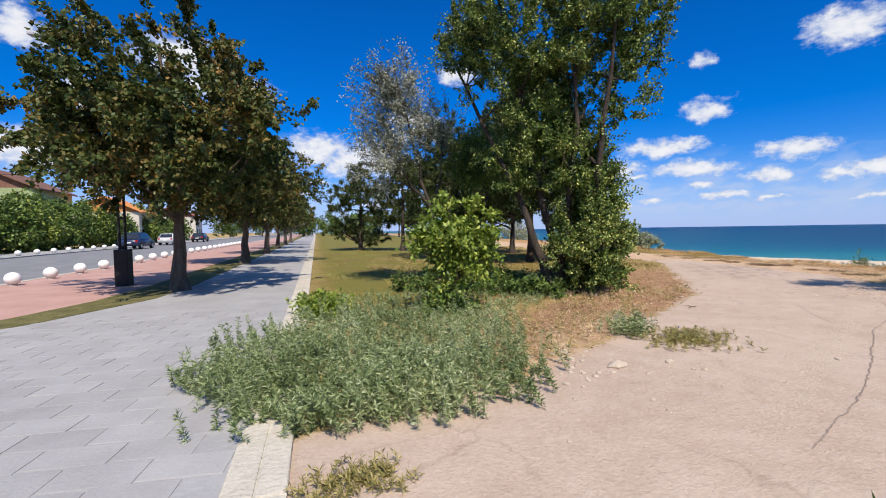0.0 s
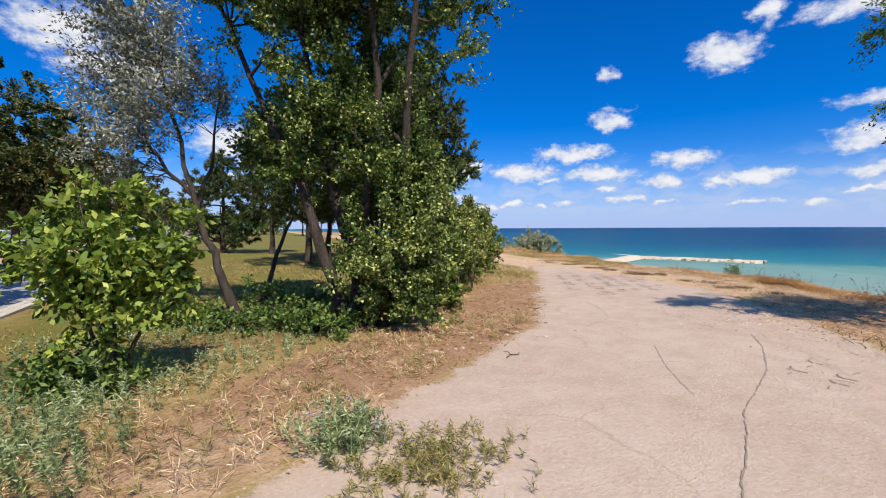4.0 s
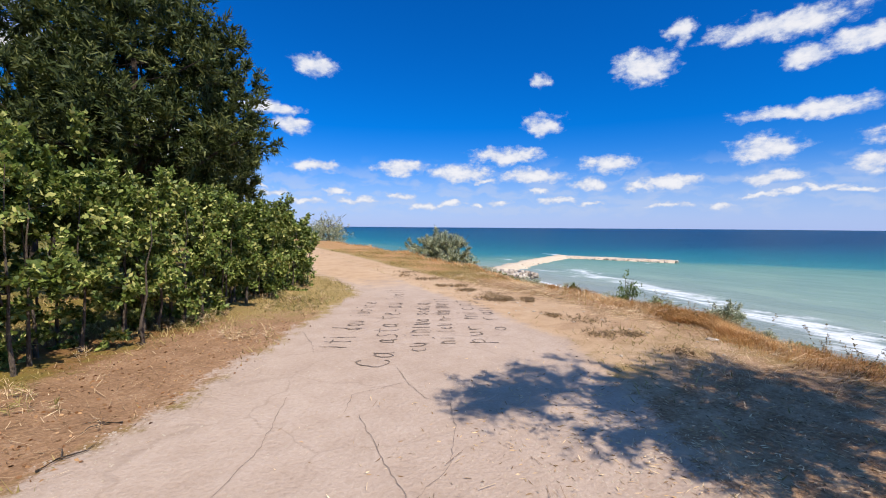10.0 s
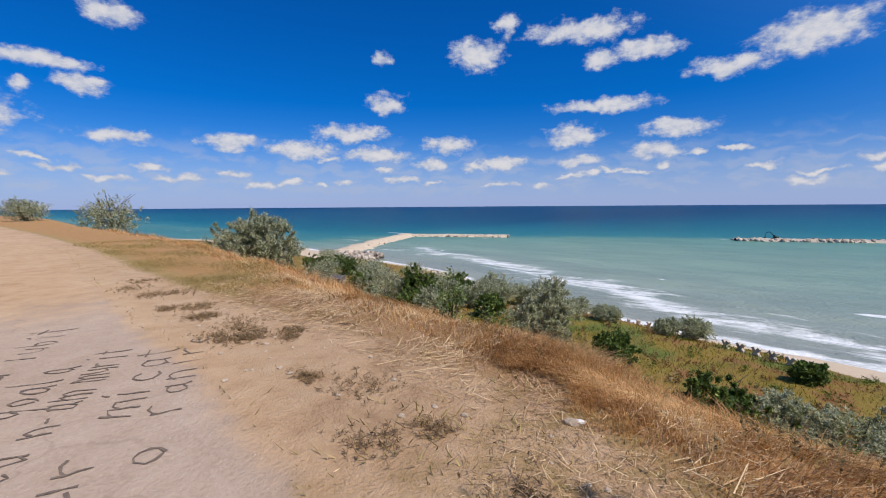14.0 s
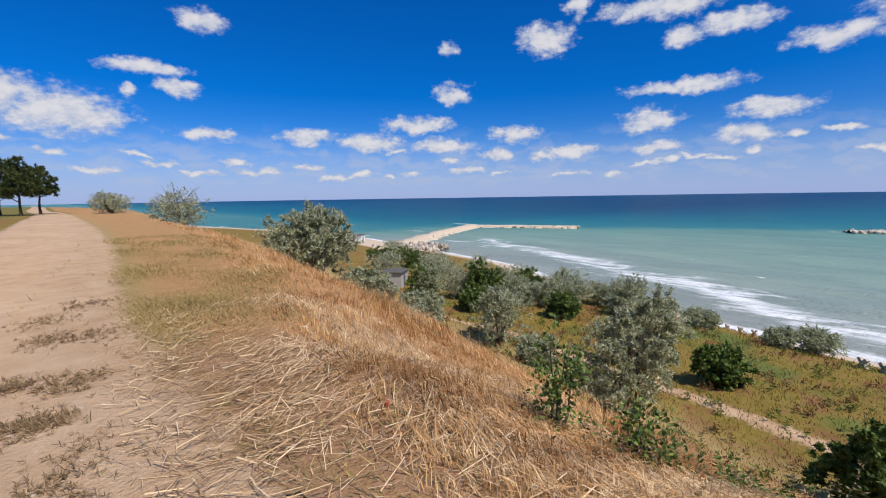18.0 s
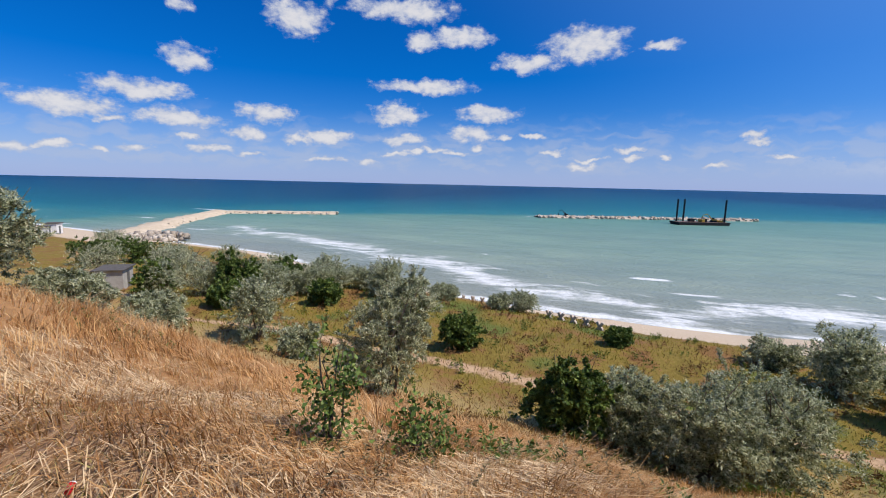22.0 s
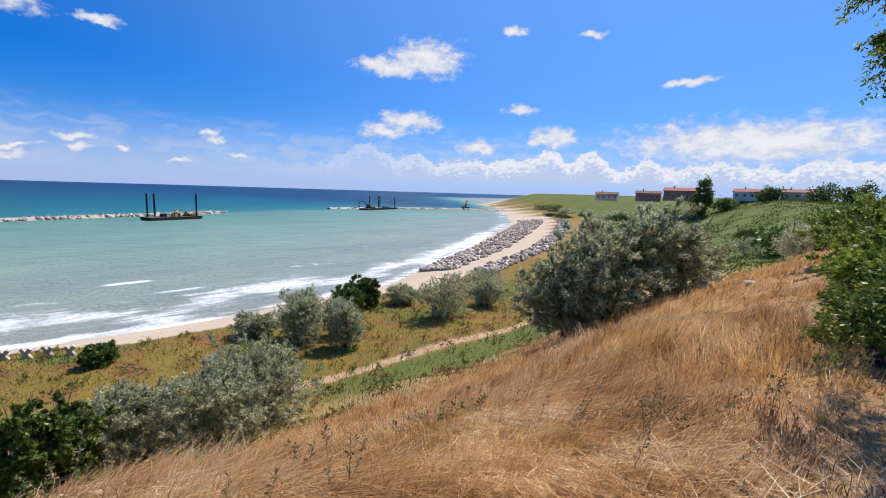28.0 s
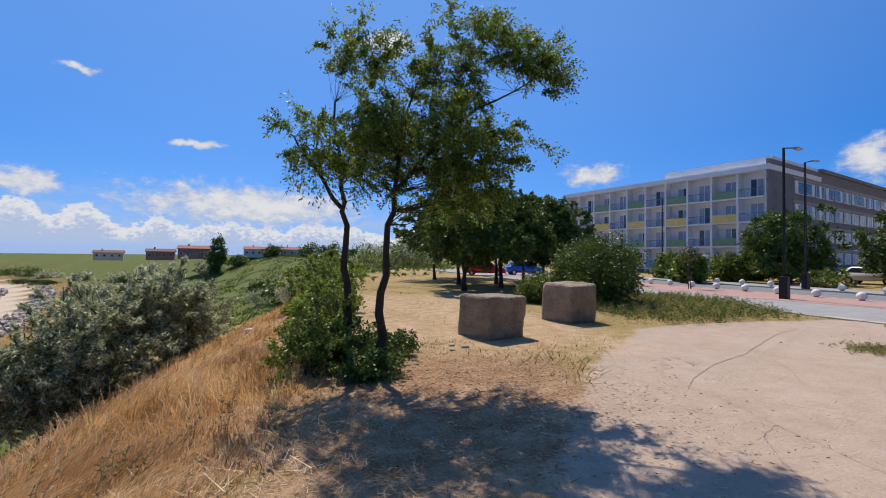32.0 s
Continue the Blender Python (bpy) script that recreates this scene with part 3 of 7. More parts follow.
        out = dd * 0.8 + unit(rng.normal(0, 1, dd.shape)) * 0.7
    v, f = leaves(rng, base, out, leaf[0], leaf[1], droop, spread, slim)
    put_in("crown", mesh_of("crown", v, f, [mats[1]]), root)
    return root


# ---- the lie of the land ----
EDGE_Y = [-900, -400, -300, -240, -190, -140, -90, -60, -35, -5, 5, 8, 15, 22, 28, 45, 62, 80, 130, 220, 900]
EDGE_X = [700, 240, 120, 58, 30, 8, 0, 6, 13.5, 16.0, 16.2, 17.0, 18.4, 19.8, 21, 22.5, 23, 25, 30, 20, -200]
SHORE_Y = [-900, -400, -301, -205, -91, -60, -41, -8, 2, 14, 28, 50, 82, 118, 170, 203, 300, 900]
SHORE_X = [900, 330, 243, 166, 104, 89, 79, 75.5, 76, 77.5, 80.5, 88, 103, 108, 118, 122, 100, 0]
FALL_U = [-1, 0, 0.034, 0.12, 0.25, 0.34, 0.42, 0.48, 0.75, 0.88, 1.0, 1.12, 1.5, 4]
FALL_Z = [0, 0, -0.85, -3.9, -8.4, -10.9, -11.5, -11.75, -13.0, -14.0, -15.95, -17.0, -20, -22]
SEA_Z = -16.0
PATH_Y = [-120, -80, -40, -24, -10, -3, 12.5, 20, 31, 46, 60, 85, 110]
PATH_X = [62, 50, 41, 39.8, 41.2, 42.2, 45.2, 46.2, 47.6, 47.2, 52, 66, 82]
KERB_SLOPE = -0.055


def kerb_x(y):
    return 0.687 + KERB_SLOPE * y + np.interp(y, [-30, 0], [-0.887, 0.0])


def rise(x, y):
    """Height of the ground, for arrays or numbers."""
    x, y = np.asarray(x, float), np.asarray(y, float)
    e, s = np.interp(y, EDGE_Y, EDGE_X), np.interp(y, SHORE_Y, SHORE_X)
    e = e + 0.35 * np.sin(y * 0.7) + 0.2 * np.sin(y * 1.9 + 1)
    u = (x - e) / (s - e)
    z = np.interp(u, FALL_U, FALL_Z)
    far = np.clip((-y - 150) / 80, 0, 1)
    z = z + 2.5 * far * np.clip(1 - u * 4, 0, 1)
    bump = 0.05 * np.sin(x * 1.3 + y * 0.7) * np.sin(y * 0.9 - x * 0.4) + 0.25 * np.clip(u * 8, 0, 1) * np.sin(x * 0.45 + 1.3) * np.sin(y * 0.31)
    z = z + bump * np.clip((u + 0.02) * 10, 0.12, 1) * np.clip((1.0 - u) * 8, 0, 1)
    return z


def strip(v, lo, hi, soft):
    return np.clip((v - lo) / soft + 0.5, 0, 1) * np.clip((hi - v) / soft + 0.5, 0, 1)


TRACK_Y = [-60, 1.0, 1.4, 3.4, 4.3, 5.5, 6.9, 8.4, 10.8, 14.4, 15.6, 17.0, 20, 25, 44, 59, 89, 120]
TRACK_L = [30, 20, -0.1, -0.1, 2.37, 4.27, 6.2, 8.3, 10.1, 12.6, 13.5, 13.5, 13.6, 14.0, 14.3, 14.6, 15.6, 14.0]
TRACK_RY = [-60, -3, 2.0, 4.5, 6, 8, 10, 12.5, 15, 20, 28, 45, 70, 120]
TRACK_R = [-60, -10, 8.0, 10.7, 11.9, 13.4, 14.7, 15.15, 15.3, 15.9, 16.9, 17.8, 18.2, 17.0]
SOIL_Y = [4, 8, 10, 12.6, 17.8, 21, 29, 45, 83, 120]
SOIL_R = [15.0, 15.9, 16.5, 16.75, 16.7, 16.95, 17.7, 18.4, 18.8, 17.5]


def brow_x(y):
    """Where the tall straw of the brink begins."""
    return np.interp(y, EDGE_Y, EDGE_X) - np.interp(y, [0, 5, 8, 10, 14, 20], [0.7, 0.8, 0.9, 0.1, 0.0, 0.1])


def zones(x, y):
    """Cover of the ground: track, straw, litter; green, sand, bare soil, lush green."""
    e, s = np.interp(y, EDGE_Y, EDGE_X), np.interp(y, SHORE_Y, SHORE_X)
    u = (x - e) / (s - e)
    le, ri = np.interp(y, TRACK_Y, TRACK_L), np.interp(y, TRACK_RY, TRACK_R)
    track = strip(x, le + 0.12 * np.sin(y * 2.1) * np.sin(x + y), ri, 0.9)
    lower = 0.78 - np.abs(x - np.interp(y, PATH_Y, PATH_X))
    sandpath = np.clip(lower / 0.8 + 0.3, 0, 1) * (y < 105) * (y > -118)
    brow = brow_x(y)
    straw = strip(u, 0.01, 0.27, 0.06) * (y > -60)
    straw = np.maximum(straw, strip(x, brow, brow + 9, 0.9) * (y > -8) * (y < 40))
    litter = strip(x, le - np.interp(y, [4, 8, 12, 26], [1.5, 3.2, 2.0, 1.2]), le + 0.1, 1.0) * (y > 4) * (y < 26) * np.interp(y, [4.5, 6.0, 9.0, 12.5, 14.5], [0.35, 0.9, 1.0, 1.0, 0.2])
    sr = np.interp(y, SOIL_Y, SOIL_R)
    litter = np.maximum(litter, strip(x, sr - 0.35, brow + 0.6, 0.5) * strip(y, 8.5, 15.8, 1.5) * 0.62)
    straw = np.maximum(straw, strip(x, sr + 0.2, brow + 0.5, 0.6) * strip(y, 8.5, 15.5, 2.5) * 0.7)
    litter = np.maximum(litter, strip(x, 11.5, brow + 0.2, 2.4) * strip(y, 3.8, 8.8, 2.0) * 0.9)
    soil = strip(x, ri - 0.3, sr + 0.1, 0.45) * strip(y, 5, 110, 3) * np.interp(y, [8, 10.5], [0.4, 0.95])
    soil = np.maximum(soil, strip(x, le - 2.6, le + 0.3, 1.2) * strip(y, 3.4, 6.6, 1.5) * (0.5 + 0.12 * np.sin(x * 2.7) * np.sin(y * 3.1)))
    soil = np.maximum(soil, track * np.clip((y - 14.5) / 5, 0, 0.85))
    straw = np.maximum(straw, strip(x, sr + 0.3, brow + 1, 1.0) * np.clip((y - 12) / 3, 0, 1) * 0.68)
    straw = np.maximum(straw, (y < -70) * strip(u, 0.6, 0.8, 0.08) * 0.4)
    soil = np.maximum(soil, strip(x, 9.0, 15.5, 1.5) * strip(y, -9, 4.5, 2) * 0.62)
    green = np.clip((u - 0.33) / 0.1, 0, 1) * np.clip((0.9 - u) / 0.05, 0, 1) * 0.95
    green = np.maximum(green, (u < 0) * strip(x, kerb_x(y), 9.0 + 0.12 * y, 1.5) * np.clip((y - 7) / 3, 0, 1) * 0.8)
    green = np.maximum(green, (y < -70) * (u > -0.3) * (u < 0.6) * 0.8)
    sand = np.clip((u - np.interp(y, [-30, -4, 1, 7, 14], [0.77, 0.76, 0.785, 0.825, 0.87])) / 0.03, 0, 1)
    sand = np.maximum(sand, np.clip((u - 0.775) / 0.05, 0, 1) * (y < -52))
    sand = np.maximum(sand, np.clip((u - 0.7) / 0.05, 0, 1) * (y > 105))
    patch = 0.5 + 0.32 * np.sin(x * 0.23 + 1.7 * np.sin(y * 0.19) + 0.6) * np.sin(y * 0.15 - x * 0.05 + 0.8) + 0.22 * np.sin(x * 0.7 + 2 * np.sin(y * 0.45)) * np.sin(y * 0.6 + 0.4)
    lush = np.clip((u - 0.36) / 0.06, 0, 1) * np.clip((0.86 - u) / 0.06, 0, 1) * np.clip((patch - 0.52) * 3.0, 0, 0.8) * (y < 60) * (y > -70)
    lush = np.maximum(lush, strip(x, np.interp(y, PATH_Y, PATH_X) - 5.5, np.interp(y, PATH_Y, PATH_X) - 0.8, 1.5) * strip(y, -34, -2, 5) * 0.8)
    lush = np.maximum(lush, np.clip((-62 - y) / 20, 0, 1) * (u > -0.45) * np.clip((0.62 - u) / 0.08, 0, 1) * 0.85)
    lush = np.maximum(lush, (u < 0) * strip(x, kerb_x(y), 6.0 + 0.1 * y, 1.5) * np.clip((y - 8) / 3, 0, 1) * 0.5)
    soil = np.maximum(soil, sandpath)
    return np.stack([track, straw, litter, green, sand, soil, lush * (1 - sand)], -1)


def warped(marks):
    """Grid lines: (start, end, step) stretches joined, thinning out geometrically beyond."""
    vals = []
    for a, b, step in marks:
        vals.extend(np.arange(a, b, step))
    return np.unique(np.round(vals, 3))


def spread_out(a, sign, first, factor, end):
    v, step = [a], first
    while abs(v[-1]) < end:
        v.append(v[-1] + sign * step)
        step *= factor
    return v[1:]


def make_ground():
    xs = np.concatenate([spread_out(-26, -1, 2, 1.35, 4900)[::-1], warped([(-26, -2, 1.0), (-2, 21, 0.25), (21, 50, 0.6), (50, 92, 1.0)]), spread_out(92, 1, 2, 1.12, 420)])
    ys = np.concatenate([spread_out(-30, -1, 2, 1.14, 900)[::-1], warped([(-30, -2, 0.8), (-2, 20, 0.25), (20, 60, 0.6)]), spread_out(60, 1, 2, 1.2, 900)])
    xx, yy = np.meshgrid(xs, ys)
    x, y = xx.ravel(), yy.ravel()
    z = rise(x, y)
    w = kerb_x(y) - x
    z = np.where((w > 0.1) & (w < 30), z - 0.12, z)
    nx, ny = len(xs), len(ys)
    i = np.arange(ny - 1)[:, None] * nx + np.arange(nx - 1)[None, :]
    f = np.stack([i, i + 1, i + nx + 1, i + nx], -1).reshape(-1, 4)
    me = mesh_of("ground", np.stack([x, y, z], 1), f, [GROUND], True)
    zn = zones(x, y)
    for name, k in (("zone_a", (0, 1, 2, 0)), ("zone_b", (3, 4, 5, 6))):
        at = me.attributes.new(name, "FLOAT_COLOR", "POINT")
        at.data.foreach_set("color", zn[:, k].astype(np.float32).ravel())
    return tagged(new("ground", me), "beige dirt track, dry grass and a grassy slope down to a sandy beach", "ground", kind="structure")


def make_sea():
    xs = np.concatenate([warped([(60, 130, 1.5), (130, 300, 6), (300, 600, 25)]), spread_out(600, 1, 40, 1.3, 4900)])
    ys = np.concatenate([spread_out(-120, -1, 5, 1.14, 4900)[::-1], warped([(-120, 140, 2.0)]), spread_out(140, 1, 5, 1.16, 4900)])
    xs = np.concatenate([[-4900, -2000, -700, -200, 0, 30], xs])
    xx, yy = np.meshgrid(xs, ys)
    x, y = xx.ravel(), yy.ravel()
    s = np.interp(y, SHORE_Y, SHORE_X)
    off = (x - s) * 0.86
    z = SEA_Z + 0.22 * np.sin(off * 0.55 + 0.6 * np.sin(y * 0.06)) * np.clip(1 - np.abs(off - 18) / 30, 0, 1)
    milk = np.interp(y, [-400, -263, -215, -84, 25, 32, 92, 137, 188, 230], [300, 335, 350, 313, 275, 278, 251, 219, 204, 170])
    share = (x - s) / np.maximum(milk - s, 20)
    depth = np.interp(share, [0, 0.12, 0.35, 0.95, 1.08, 1.5, 3.2, 8], [0.02, 0.12, 0.27, 0.46, 0.56, 0.66, 0.84, 1.0])
    pale = np.exp(-((y - 210) / 90) ** 2 - ((x - 290) / 110) ** 2)
    depth = np.where(share > 1, depth - 0.09 * pale, depth)
    north = np.clip((y - 150) / 60, 0, 1)
    depth = depth * (1 - north) + north * np.maximum(depth, 0.5)
    main = np.interp(y, [-60, -22, -14, -3, 5, 20, 40, 63, 94, 143, 180], [7, 13, 14, 7.5, 10.5, 15, 23, 23, 27, 42, 40]) + 1.5 * np.sin(y * 0.21)
    gap = (x - s) - main
    wide = np.interp(y, [-80, -20, 5, 40, 94, 143], [7, 14, 11, 17.0, 14, 8])
    foam = np.clip(1.1 - np.abs(gap) / wide, 0, 1) * np.interp(y, [-300, -60, 130, 165], [0.5, 0.68, 0.68, 0])
    trail = np.clip(1 - np.abs(gap + 8 + 2 * np.sin(y * 0.13)) / 4.5, 0, 1) * 0.52 + np.clip(1 - np.abs(gap - 9 - 2 * np.sin(y * 0.09)) / 2.5, 0, 1) * 0.55 * (np.sin(y * 0.07) > -0.2)
    foam = np.maximum(foam, trail * (y > -70) * (y < 150))
    for cx, cy, rx, ry, k in ((107, -4, 2.0, 5, 0.95), (97, -10, 2.0, 6, 0.7), (132.5, 48, 1.6, 5, 0.9), (176, 114, 2.5, 13, 0.85), (136, 135, 4, 14, 0.6), (90, -22, 5, 10, 0.8), (215, 205, 4, 12, 0.9), (160, 190, 3, 8, 0.9), (140, 165, 3, 9, 0.9), (128, 190, 3, 9, 0.8)):
        foam = np.maximum(foam, np.clip(1.2 - ((x - cx) / rx) ** 2 - ((y - cy) / ry) ** 2, 0, 1) * k)
    foam = np.maximum(foam, np.clip(1 - np.abs(off - 1) / 2.5, 0, 1) * 0.9)
    foam = np.maximum(foam, np.clip(1.1 - np.abs(off - 5) / 9, 0, 1) * 0.8 * (y < -60))
    nx, ny = len(xs), len(ys)
    i = np.arange(ny - 1)[:, None] * nx + np.arange(nx - 1)[None, :]
    f = np.stack([i, i + 1, i + nx + 1, i + nx], -1).reshape(-1, 4)
    me = mesh_of("water", np.stack([x, y, z], 1), f, [SEA], True)
    at = me.attributes.new("sea", "FLOAT_COLOR", "POINT")
    at.data.foreach_set("color", np.stack([depth, foam, depth * 0, depth * 0 + 1], 1).astype(np.float32).ravel())
    return tagged(new("water", me), "milky green sea turning teal and deep blue, with white surf", "water", kind="structure")


make_ground()
make_sea()


def slab(name, rows, top, mat, label, category, thick=0.14):
    """A paved strip between two offsets from the kerb line: rows of y, inner and outer offset."""
    bm = bmesh.new()
    prev = None
    for y, a, b in rows:
        v = [bm.verts.new((kerb_x(y) - o, y - KERB_SLOPE * -o, zz)) for o, zz in ((a, top), (b, top), (b, top - thick), (a, top - thick))]
        if prev:
            for k in range(4):
                bm.faces.new((prev[k], prev[(k + 1) % 4], v[(k + 1) % 4], v[k]))
        prev = v
    bmesh.ops.recalc_face_normals(bm, faces=bm.faces[:])
    return tagged(part(name, bm, mat), label, category, kind="structure")


YS = [-60, -30, -10, 0, 3.1, 8.7, 10.5, 14, 25, 40, 80, 160, 300]
slab("pavement_walk", [(0.8, 0.36, 5.4), (3.1, 0.36, 5.6), (8.0, 0.36, 5.1), (9.2, 0.36, 4.3), (11.6, 0.36, 3.3), (14, 0.36, 3.1), (40, 0.36, 3.0), (160, 0.36, 3.0), (300, 0.36, 3.0)], 0.02, PAVER, "grey paved walkway beside the road", "pavement")
slab("pavement_plaza", [(-60, 0.8, 4.2), (-12, 0.8, 4.2), (-5, 0.9, 4.2), (0.8, 0.0, 5.4)], 0.015, PAVER, "grey paved area by the road", "pavement")
slab("kerb", [(0.8, 0.0, 0.36)] + [(y, 0.0, 0.36) for y in YS if y >= 3.1] , 0.03, KERB, "pale concrete edging of the walkway", "kerb")
slab("pavement_red", [(-60, 4.2, 8.7), (-5, 4.2, 8.7), (0.8, 5.4, 8.7), (3.1, 5.6, 8.7), (8.0, 5.4, 8.7), (9.2, 5.2, 8.7), (11.6, 4.5, 8.7), (14, 4.3, 8.7), (300, 4.2, 8.7)], 0.022, PAVER_RED, "dusty red paving beside the road", "pavement")
slab("verge", [(8.0, 5.1, 5.4), (9.2, 4.3, 5.2), (11.6, 3.3, 4.5), (14, 3.1, 4.3), (40, 3.0, 4.2), (300, 3.0, 4.2)], 0.03, rough_mat("verge_turf", (0.07, 0.07, 0.02), (0.22, 0.19, 0.07), 3.0, 0.95, 0.04), "dry grass strip with street trees", "verge")
slab("road", [(y, 8.9, float(np.interp(y, [0, 14], [14.6, 19.4]))) for y in YS], -0.06, ASPHALT, "worn grey asphalt road", "road")
slab("kerb_road", [(y, 8.7, 8.9) for y in YS], 0.03, KERB, "pale concrete kerb of the road", "kerb")
slab("pavement_far", [(y, float(np.interp(y, [0, 14], [14.6, 19.4])), float(np.interp(y, [0, 14], [17.5, 23.2]))) for y in YS], 0.02, PAVER, "grey pavement across the road", "pavement")


# ---- trees and bushes ----
def street_tree(seed, x, y, h, r, far=1.0):
    fork = h * 0.27
    stems = [[(0, 0, 0), (0.06, 0, fork), (-0.3, 0.1, h * 0.85)], [(0.03, 0, fork * 0.9), (0.7, 0.3, h * 0.6)], [(0.02, 0, fork * 0.9), (-0.8, -0.3, h * 0.62)]]
    blobs = [((-0.3, 0, h * 0.66), (r * 0.95, r * 0.95, h * 0.31)), ((0.35 * r, -0.2 * r, h * 0.55), (r * 0.8, r * 0.8, h * 0.2)), ((-0.5 * r, 0.2 * r, h * 0.55), (r * 0.75, r * 0.75, h * 0.2)), ((0.1, -0.4 * r, h * 0.47), (r * 0.7, r * 0.7, h * 0.13))]
    return grow("street_tree", seed, (x, y, -0.02), stems, blobs, int(640 * far), int(86000 * far), (0.098, 0.08), 0.3, (BARK, LEAF_MAPLE), "round street tree with green leaves browning at the top", "tree", 0.19, "street trees along the walkway", 0.3, shell=0.5, spray=0.42, lift=(-0.35, -0.1, 0.15), sag=0.25)


street_tree(1, -3.2, 12.8, 7.1, 3.05)
street_tree(2, -3.55, 22.2, 7.0, 3.1)
street_tree(3, -4.05, 31.4, 6.8, 2.9, 0.6)
street_tree(4, -4.55, 40.4, 6.0, 2.5, 0.45)
street_tree(5, -5.05, 49.4, 6.0, 2.5, 0.35)
street_tree(6, -5.65, 60.4, 6.0, 2.5, 0.3)

grow("poplar", 11, (5.6, 9.35, 0), [[(0, 0, 0), (0.2, -0.2, 2.7), (0.35, -0.3, 6.8)], [(0.2, 0.1, 0), (-0.4, 0.3, 2.7), (-1.1, 0.7, 6.6)], [(-0.15, 0, 0), (-0.8, 0.5, 2.3), (-2.1, 1.5, 5.7)], [(0.4, 0, 0), (0.6, -0.6, 2.7), (0.7, -1.2, 6.4)]],
     [((-0.6, 0.4, 6.1), (1.5, 1.3, 1.7)), ((-1.5, 1.1, 5.7), (0.8, 0.8, 0.9)), ((0.5, -0.8, 5.6), (0.6, 0.7, 1.7)), ((1.3, -0.7, 6.3), (0.75, 0.8, 1.5)), ((-0.3, 0.4, 4.3), (0.85, 0.8, 1.2)), ((0.3, -0.2, 4.2), (0.75, 0.8, 1.3)), ((0.35, -0.1, 2.9), (0.6, 0.7, 1.3)), ((0.6, -0.1, 1.2), (0.7, 0.8, 1.2)), ((0.55, -0.6, 1.05), (0.55, 0.6, 1.0)), ((0.1, -0.3, 0.6), (0.5, 0.5, 0.6)), ((0.85, -0.25, 2.0), (0.55, 0.55, 0.9)), ((-0.6, 0.5, 3.0), (0.75, 0.7, 0.9)), ((1.0, -0.6, 4.6), (0.55, 0.6, 1.0))],
     1100, 185000, (0.058, 0.04), 0.2, (BARK_DARK, LEAF_POPLAR), "tall dense poplar clump with several stems", "tree", 0.11, shell=0.4, gaps=0.12, limbs=70, spray=0.36, lift=(-0.15, 0, 0.75), sag=0.0)
grow("shrub", 12, (2.8, 7.75, 0), [[(0, 0, 0), (0.08, 0, 0.7), (0.15, 0, 1.75)], [(0.05, 0, 0), (-0.25, 0, 0.8), (-0.6, 0.1, 1.6)], [(0, 0.05, 0), (0.4, 0, 0.85), (0.75, 0.1, 1.5)], [(0.1, -0.1, 0), (-0.1, -0.1, 0.9), (-0.15, -0.15, 1.9)]],
     [((-0.32, 0, 1.35), (0.42, 0.45, 0.42)), ((0.28, 0, 1.4), (0.45, 0.45, 0.42)), ((0.04, 0, 1.8), (0.36, 0.35, 0.28)), ((0.5, 0.05, 1.1), (0.28, 0.34, 0.28)), ((-0.05, 0, 0.85), (0.34, 0.36, 0.34))], 170, 8000, (0.09, 0.052), 0.2, (BARK, LEAF_BRIGHT), "bright green broad-leaved shrub in the weeds", "shrub", 0.025, "shrubs on the green", shell=0.3, limbs=70, gaps=0.2, twiggy=0.5, spray=0.24, lift=(-0.1, 0, 0.3), sag=0.5)
grow("silver_tree", 13, (3.77, 11.3, 0), [[(0, 0, -0.05), (-0.35, 0.2, 1.0), (-0.6, 0.4, 1.9), (-0.9, 0.7, 3.4), (-1.5, 0.8, 6.0)], [(-0.6, 0.4, 1.9), (-0.3, 0.5, 3.0), (-0.2, 0.6, 4.4)], [(-0.7, 0.5, 2.2), (-1.4, 0.7, 3.1), (-2.0, 0.8, 4.2)]],
     [((-1.45, 0.8, 5.4), (0.6, 0.6, 1.0)), ((-1.4, 0.8, 4.4), (0.85, 0.85, 1.3)), ((-0.5, 0.7, 3.9), (0.75, 0.7, 0.9)), ((-1.8, 0.8, 3.4), (0.75, 0.75, 0.9))], 260, 22000, (0.085, 0.028), 0.28, (BARK_DARK, LEAF_WHITE), "airy silver-white tree with narrow leaves and a leaning dark trunk", "tree", 0.085, gaps=0.2, shell=0.2, limbs=120, twiggy=0.6, spray=0.5, lift=(-0.5, 0, 0.6), sag=0.1)
# a leaning sapling in the shade of the poplar
for seed, x, y, lx in ((15, 4.2, 12.1, 0.9),):
    grow("leaning_sapling", seed, (x, y, 0), [[(0, 0, -0.03), (lx * 0.35, 0.1, 0.9), (lx * 0.75, 0.2, 1.9), (lx * 0.85, 0.3, 3.4)]], [((lx * 0.8, 0.3, 3.6), (0.95, 0.95, 0.75)), ((lx * 0.3, 0.2, 3.2), (0.7, 0.7, 0.5))], 110, 9000, (0.09, 0.05), 0.3, (BARK_DARK, LEAF_DARK), "thin dark sapling leaning over the grass", "tree", 0.06, "leaning saplings")


